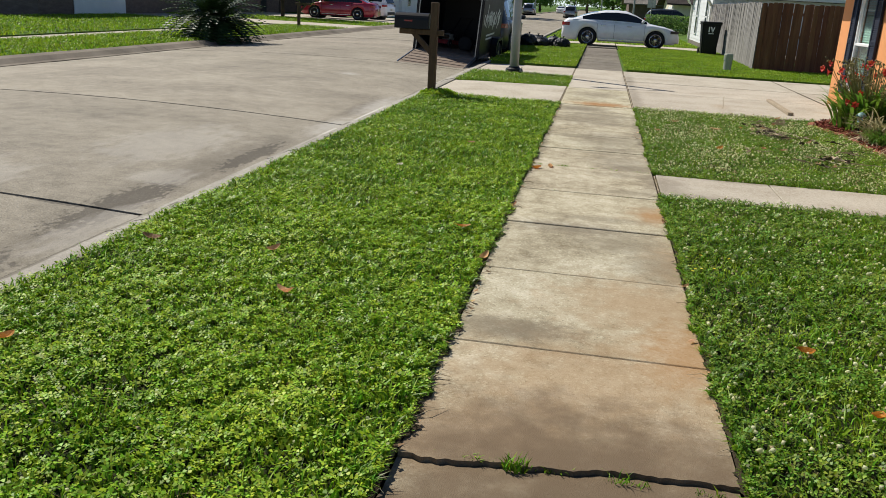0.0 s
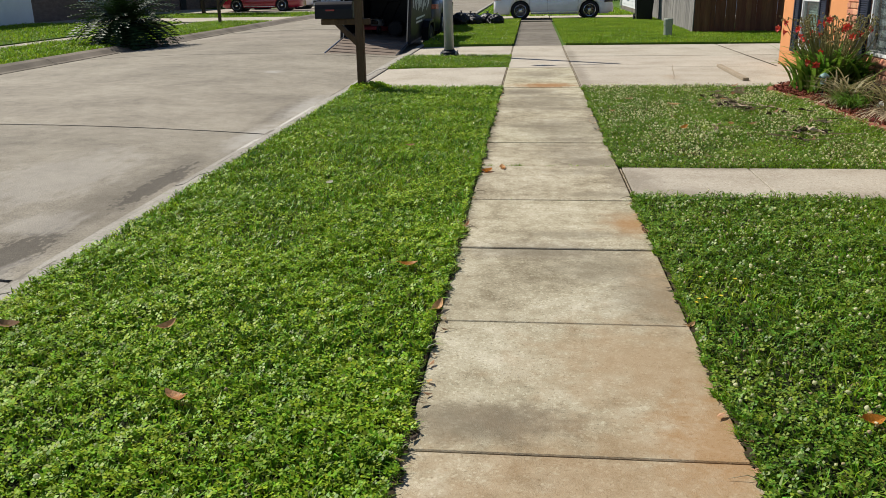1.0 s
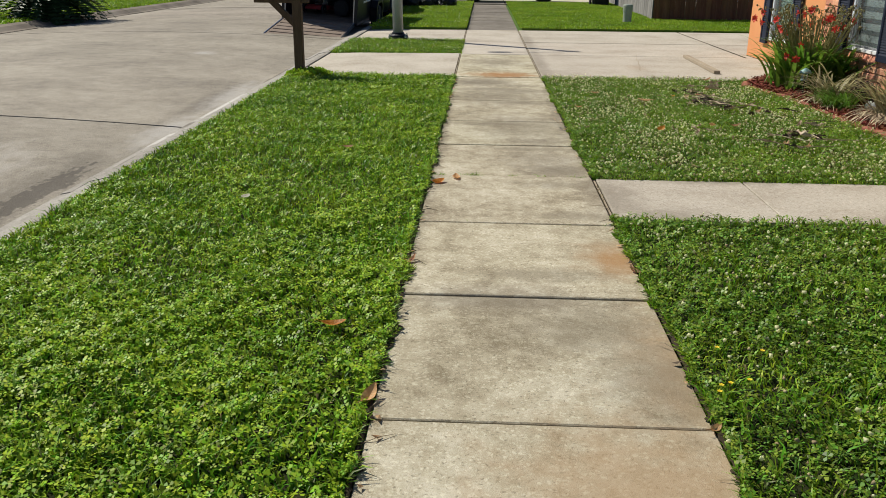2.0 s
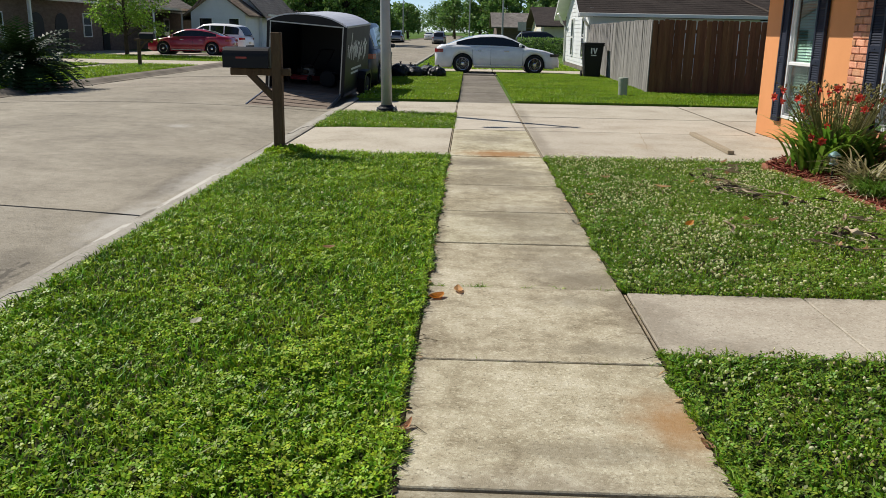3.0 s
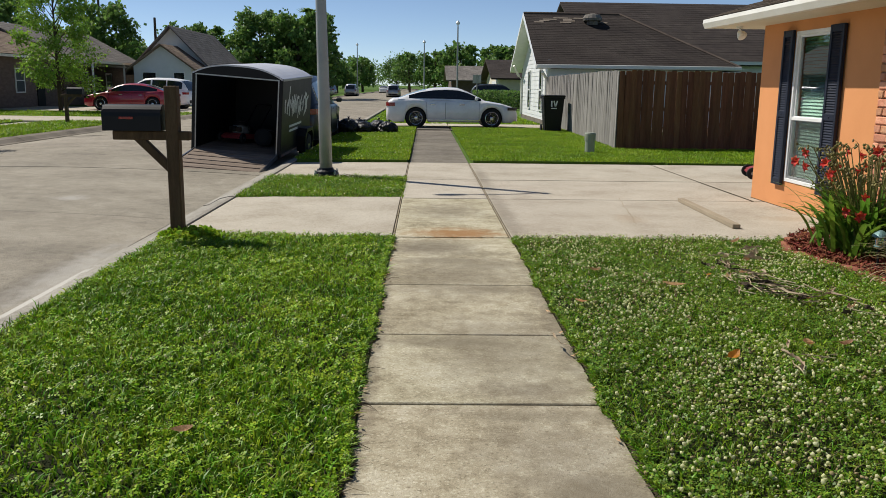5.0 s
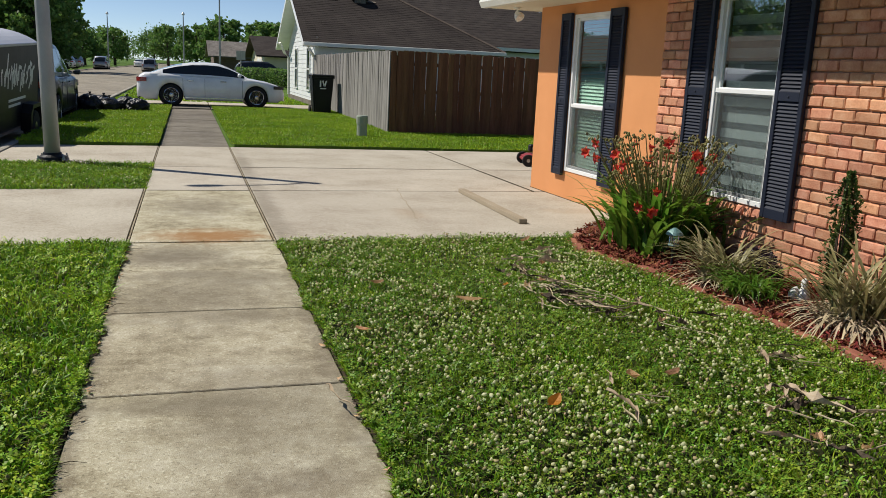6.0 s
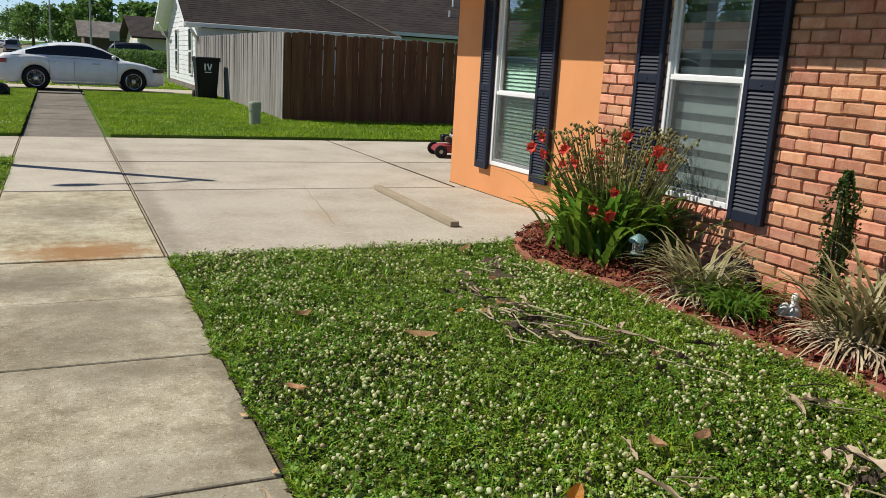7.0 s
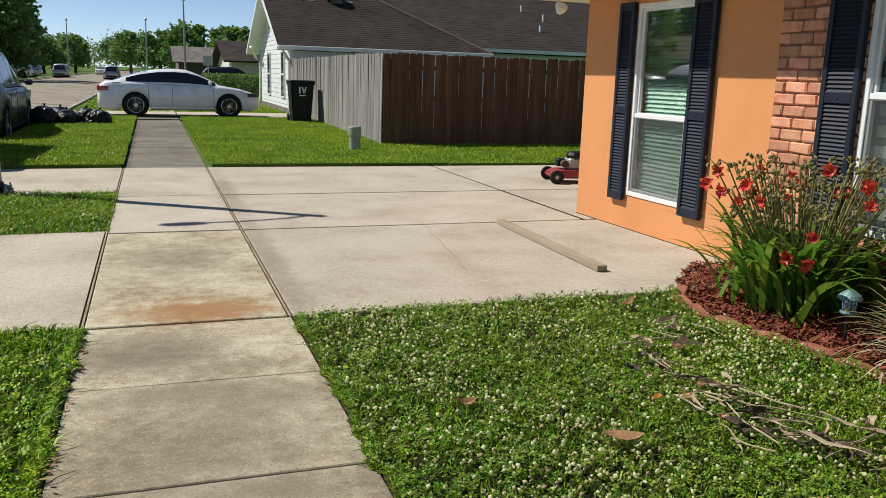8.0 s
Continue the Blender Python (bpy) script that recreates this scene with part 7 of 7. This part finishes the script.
part("downpipe", tube(bmesh.new(), [(NX0 - 0.6, NY1 - 1.0, ez + 0.2), (NX0 - 0.3, NY1 - 0.6, ez - 0.3), (NX0 - 0.08, NY1 - 0.4, ez - 0.5), (NX0 - 0.08, NY1 - 0.4, 0.1)], 0.065, 8), M["gutter"], nb)
vent = part("roof_vent", lathe(bmesh.new(), [(0.2, 0.0), (0.2, 0.12), (0.32, 0.14), (0.34, 0.22), (0.26, 0.34), (0.08, 0.38)], 14, pose(7.45, 45.2, 4.42) @ Matrix.Scale(1.35, 4)), M["shingle_grey"], nb, "rusted turbine vent")
for x, y, z in ((20.0, 51.0, 4.65), (19.0, 49.2, 3.95), (19.4, 52.6, 5.2)):
    part("vent_pipe", tube(bmesh.new(), [(x, y, z - 0.2), (x, y, z + 0.32)], 0.05, 8), M["vinyl"], nb)
c = (NY0 + NY1) / 2
for name, a, b in (("ridge_cap", (NX0 - 0.6, c, NR), (8.95, c, NR)), ("hip_cap", (8.95, c, NR), (13.0, NY0 - 0.6, ez))):
    part(name, tube(bmesh.new(), [(p[0], p[1], p[2] + 0.02) for p in (a, b)], 0.07, 6), M["shingle"], nb, "lighter worn cap shingles")
# bare strips where shingles have blown off near the ridge
M["bare_felt"] = surface("bare_roof_felt", [(0.16, 0.13, 0.10), (0.26, 0.22, 0.18)], 0.9, 3, 30, 0.4, spec=0.2)
wr = random.Random(4)
for k in range(9):
    x0 = 4.75 + 0.3 * k * wr.uniform(0.7, 1.1)
    ln, f = wr.uniform(0.35, 1.1), 0.80 + 0.03 * (k % 4)
    row = []
    for g in (f, f + 0.022):
        y, z = A[0][1] + (c - A[0][1]) * g, ez + (NR - ez) * g + 0.035
        row += [(x0, y, z), (x0 + ln, y, z)]
    bm = bmesh.new()
    bm.faces.new([bm.verts.new(row[q]) for q in (0, 1, 3, 2)])
    part("bare_strip", bm, M["bare_felt"], nb, "torn strip of pale roofing felt")
# second, taller roof behind it
nb2 = thing("house", "taller dark-roofed wing behind the white house", "house", pose(0, 0, 0))
gabled(nb2, 8.25, 34.0, 46.6, 66.0, 3.0, 6.52, "x", M["siding"], M["shingle_dark"], 0.6, 26)
part("gutter", boxed(13.9, 45.85, 2.72, 34.6, 45.99, 2.88), M["gutter"], nb2)

# houses across the street
M["far_brick"] = surface("far_brown_brick", [(0.085, 0.06, 0.048), (0.14, 0.10, 0.08), (0.2, 0.15, 0.12)], 0.9, 2.5, 22, 0.5, stretch=(1, 1, 3))


def across(label, x1, y0, y1, eave, ridge, wall, roof_mat, wins, depth=9.0, along="y"):
    t = thing("house", label, "house", pose(0, 0, 0))
    gabled(t, x1 - depth, x1, y0, y1, eave, ridge, along, wall, roof_mat, 0.7, 18)
    part("gutter", boxed(x1 + 0.62, y0 - 0.6, eave - 0.42, x1 + 0.74, y1 + 0.6, eave - 0.28), M["gutter"], t)
    for y, z, w, h in wins:
        simple_window(t, pose(x1 + 0.04, y, z, 0, 0, 90), w, h)
    return t


h1 = across("brown brick house with a tan roof across the street", -24.0, 33.0, 61.0, 3.25, 4.85, M["far_brick"], M["shingle_tan"], [(55.3, 0.9, 1.0, 1.3), (45.0, 0.9, 1.4, 1.2)])
part("garage_door", boxed(-23.98, 35.5, 0, -23.94, 39.8, 2.1), M["siding"], h1, "white garage door")
part("front_door", boxed(-23.98, 57.4, 0, -23.94, 58.4, 2.05), M["black_plastic"], h1, "dark front door")
# flat black panels stand in for the shade inside the porch arches
for y in (49.2, 52.0):
    bm = prism(bmesh.new(), [(y - 0.75, -0.1), (y + 0.75, -0.1), (y + 0.75, 1.6)] + [(y + 0.75 * math.cos(a), 1.6 + 0.6 * math.sin(a)) for a in [math.pi * k / 8 for k in range(1, 8)]] + [(y - 0.75, 1.6)], -24.02, -23.97, "x")
    part("arch_opening", bm, M["black_plastic"], h1, "arched porch opening, its shade a flat black panel")
part("porch_post", boxed(-23.5, 47.4, 0, -23.35, 47.55, 3.0), M["vinyl"], h1)
h2 = across("brown brick house with a low carport roof", -24.5, 62.5, 78.0, 3.0, 5.4, M["far_brick"], M["shingle_grey"], [(66.0, 0.9, 1.0, 1.2), (70.5, 0.9, 1.0, 1.2)])
part("carport_roof", boxed(-24.4, 60.5, 2.7, -21.6, 73.0, 2.86), M["cream"], h2, "flat pale carport roof")
for y in (60.8, 66.5, 72.7):
    part("carport_post", boxed(-21.9, y - 0.05, 0, -21.8, y + 0.05, 2.7), M["vinyl"], h2)
h3 = across("white gabled house with a steep grey roof", -16.7, 70.0, 82.0, 2.9, 5.7, M["siding"], M["shingle_grey"], [(72.5, 0.8, 1.0, 1.3)], 5.4)
gabled(h3, -21.0, -16.95, 66.0, 69.95, 2.75, 4.2, "y", M["siding"], M["shingle_tan"], 0.4, 14)
simple_window(h3, pose(-19.9, 65.95, 0.8), 0.9, 1.4)
simple_window(h3, pose(-17.8, 65.95, 0.8), 0.7, 1.4)
across("low tan-roofed house far down the street", -17.0, 112.0, 128.0, 2.7, 4.6, M["far_brick"], M["shingle_tan"], [(116, 0.9, 1.2, 1.2)])
across("low tan-roofed house far down the street", -17.0, 134.0, 152.0, 2.7, 4.8, M["far_brick"], M["shingle_tan"], [(140, 0.9, 1.2, 1.2)])
across("low grey-roofed house beyond a tree", -17.0, 92.0, 106.0, 2.7, 4.4, M["far_brick"], M["shingle_grey"], [(97, 0.9, 1.2, 1.2)])
fr = thing("house", "low house with brown hip roof and wide garage", "house", pose(0, 0, 0))
gabled(fr, 6.0, 18.0, 78.0, 92.0, 2.4, 4.0, "x", M["cream"], M["shingle_dark"], 0.7, 18)
part("garage_door", boxed(5.94, 80.0, 0, 5.99, 85.0, 2.0), M["siding"], fr)
fr2 = thing("house", "distant low house with a grey roof", "house", pose(0, 0, 0))
gabled(fr2, 3.0, 16.0, 112.0, 128.0, 2.4, 4.2, "x", M["far_brick"], M["shingle_grey"], 0.7, 14)
hedge = thing("hedge", "clipped dark green hedge beside the far driveway", "hedge", pose(5.6, 64.5, 0))
held("leaves", fast_mesh("leaves", *leafy(3500, lambda r, n: np.column_stack((r.uniform(-2.6, 2.6, n), r.uniform(-0.5, 0.5, n), r.uniform(0, 1.3, n))), 0.16, 61)), M["leaf_oak"], hedge)

# ---- trees ----
def tree(name, label, x, y, h, spread, n, leaf, mat, seed, trunk_r=0.22, bare=0.3, blobs=16, tall=1.0):
    t = thing(name, label, "tree", pose(x, y, -0.05))
    r = random.Random(seed)
    top = h * 0.82
    bt = bmesh.new()
    lean = Vector((r.uniform(-0.05, 0.05) * h, r.uniform(-0.05, 0.05) * h, 0))
    tube(bt, [(0, 0, 0), tuple(lean * 0.3 + Vector((0, 0, h * 0.3))), tuple(lean + Vector((0, 0, top)))], [trunk_r, trunk_r * 0.75, trunk_r * 0.2], 9)
    part("trunk", bt, M["bark"], t, smooth=True)
    bl, cs = bmesh.new(), []
    near = y < 105
    for k in range(blobs):
        a = k * 2.4 + r.uniform(-0.4, 0.4)
        f = bare + (1 - bare) * (k + 0.5) / blobs
        rad = spread * (1 - abs(f - (bare + 0.35 * (1 - bare))) * 1.05) * r.uniform(0.55, 1.0)
        c = Vector((math.cos(a) * rad, math.sin(a) * rad, h * f * 0.96)) + lean * f
        size = spread * r.uniform(0.36, 0.62) * (1.1 - 0.45 * f)
        cs.append((c, size))
        st = lean * f * 0.6 + Vector((0, 0, h * max(f - 0.16, bare * 0.7)))
        if near:
            bl = bmesh.new()
        tube(bl, [tuple(st), tuple(st.lerp(c, 0.5) + Vector((0, 0, 0.03 * h))), tuple(c)], [trunk_r * 0.3, trunk_r * 0.18, trunk_r * 0.06], 5)
        if near:
            part("limb", bl, M["bark"], t, smooth=True)
    if not near:
        part("branchwork", bl, M["bark"], t, smooth=True)

    def place(g, m):
        k = g.integers(0, len(cs), m)
        c = np.array([tuple(q[0]) for q in cs])[k]
        s = np.array([q[1] for q in cs])[k]
        d = g.normal(0, 1, (m, 3))
        d /= np.linalg.norm(d, axis=1)[:, None]
        rad = g.uniform(0.25, 1.0, m) ** 0.5 * (0.8 + 0.35 * np.sin(d[:, 0] * 5 + k) * np.sin(d[:, 2] * 6 + k * 2)) * (1 + 0.12 * np.clip(g.normal(0, 1, m), -2, 1.6))
        return c + d * (rad * s)[:, None] * np.array((1, 1, 0.8 * tall))
    held("crown", fast_mesh("crown", *leafy(n, place, leaf, seed, 0.65)), mat, t)
    return t


tree("young_tree", "young bright green tree in the yard across the street", -19.7, 50.6, 7.9, 2.05, 17000, 0.13, M["leaf_young"], 101, 0.12, 0.18, 32)
for k, (x, y, h, s, n) in enumerate(((-36, 66, 8.6, 4.2, 9000), (-42, 70, 9.0, 4.6, 8000), (-48, 66, 9, 5, 7000), (-33, 72, 7.6, 3.4, 7000), (-30, 84, 8.5, 3.5, 6000), (-28, 104, 8, 4, 5000),
                                     (-13.6, 94, 8.6, 3.6, 9000), (-17.5, 96, 9.0, 4.0, 8000), (-12.8, 101, 9.2, 3.4, 7000), (-24, 98, 7.5, 3.2, 6000))):
    tree("shade_tree", "large dark green shade tree behind the houses", x, y, h, s, n, 0.42, M["leaf_oak"], 120 + k, 0.3, 0.24, 22)
for k, (x, y, h, s, n) in enumerate(((-17, 165, 10, 5, 3500), (-24, 175, 11, 6, 3500), (-14, 190, 12, 5, 3500), (1.5, 165, 13, 6, 5500), (-4, 205, 15, 6, 4000), (6, 150, 14, 6, 5500), (11, 140, 13, 5, 4500), (9, 100, 9.5, 3.5, 4000), (13, 104, 11, 4, 4500), (17, 108, 10, 4, 4000),
                                     (-9, 260, 16, 9, 4500), (-22, 250, 15, 9, 4500), (-36, 240, 15, 9, 4500), (5, 260, 16, 9, 4500), (20, 230, 16, 9, 4500), (-52, 200, 15, 9, 4500), (-70, 180, 15, 9, 4500), (-30, 140, 11, 6, 4500), (-40, 120, 11, 6, 4500), (34, 200, 16, 9, 4000)) + tuple((-130 + 15.5 * j, 300 + 25 * math.sin(j * 2.3), 17 + 3 * math.sin(j * 1.7), 14, 2600) for j in range(17))):
    tree("distant_tree", "distant green tree at the end of the street", x, y, h * 0.6, s * 0.68, int(n * 0.65), 0.6, M["leaf_oak"], 160 + k, 0.3, 0.27, 20)
# palm
palm = thing("palm_tree", "tall cabbage palm among the far trees", "tree", pose(-12.6, 96, 0))
part("trunk", tube(bmesh.new(), [(0, 0, 0), (0.1, 0, 6), (0.0, 0, 8.8)], [0.22, 0.18, 0.16], 8), M["bark"], palm)
held("fronds", fast_mesh("fronds", *straps(70, 1.5, 0.25, 0.7, 0.08, 5, 0.9, 71)), M["leaf_oak"], palm, m=pose(0, 0, 8.8))

# sago palm across the street
sago = thing("sago_palm", "dense dark sago palm at the far kerb", "palm", pose(-12.25, 25.3, -0.02))


def sago_fronds(n, ln, seed):
    r = np.random.default_rng(seed)
    verts, quads = [], []
    for k in range(n):
        a = r.uniform(0, 6.283)
        ang = r.uniform(-0.1, 1.45)
        d, s, up = np.array((math.cos(a), math.sin(a), 0)), np.array((-math.sin(a), math.cos(a), 0)), np.array((0, 0, 1.0))
        p = np.array((0, 0, 0.45)) + d * 0.1
        step = ln * r.uniform(0.8, 1.1) / 14
        for j in range(14):
            t = j / 13
            nxt = p + (d * math.cos(ang) + up * math.sin(ang)) * step
            w = 0.20 * math.sin(math.pi * (0.12 + 0.8 * t)) ** 0.7
            for sd in (-1, 1):
                tip = p + s * sd * w + (nxt - p) * 0.9 + up * 0.03
                o = len(verts)
                verts += [p, p + (nxt - p) * 0.75, tip + (nxt - p) * 0.12, tip]
                quads.append((o, o + 1, o + 2, o + 3))
            p = nxt
            ang -= r.uniform(0.06, 0.13)
    return np.array(verts), [np.array(quads)]


held("fronds", fast_mesh("fronds", *sago_fronds(190, 1.7, 81)), M["leaf_sago"], sago)
part("trunk", lathe(bmesh.new(), [(0.2, 0), (0.24, 0.2), (0.2, 0.5), (0.08, 0.6)], 12), M["bark"], sago)
pup = thing("sago_palm", "small sago palm beside the larger one", "palm", pose(-13.6, 29.6, -0.1))
held("fronds", fast_mesh("fronds", *sago_fronds(22, 0.6, 83)), M["leaf_sago"], pup)

# ---- street furniture far off ----
mailbox("mailbox", "weathered mailbox on a grey post across the street", pose(-13.9, 37.6, -0.02, 0, 0, 180), 1.1, 0.12, False)
for x, y, h in ((3.1, 96.0, 7.9), (-0.5, 128.0, 7.5), (-11.9, 150.0, 8.0)):
    lp = thing("street_lamp", "slim distant street lamp", "street lamp", pose(x, y, 0), group="distant street lamps")
    part("pole", lathe(bmesh.new(), [(0.11, 0), (0.07, h - 0.3), (0.05, h)], 10), M["galv"], lp)
    part("lamp_head", lathe(bmesh.new(), [(0.05, h), (0.2, h + 0.05), (0.22, h + 0.2), (0.06, h + 0.42)], 12), M["lens_white"], lp)
for x, y, h in ((-30.0, 84.0, 9.0), (-25.0, 84.0, 7.3)):
    up = thing("utility_pole", "wooden utility pole behind the houses", "utility pole", pose(x, y, 0))
    part("pole", lathe(bmesh.new(), [(0.16, 0), (0.11, h)], 9), M["bark"], up)
sg = thing("road_sign", "small road sign seen edge-on down the street", "sign", pose(3.4, 66.0, 0))
part("pole", tube(bmesh.new(), [(0, 0, 0), (0, 0, 2.4)], 0.03, 6), M["galv"], sg)
part("plate", boxed(-0.3, -0.01, 1.75, 0.3, 0.01, 2.35), M["galv"], sg)
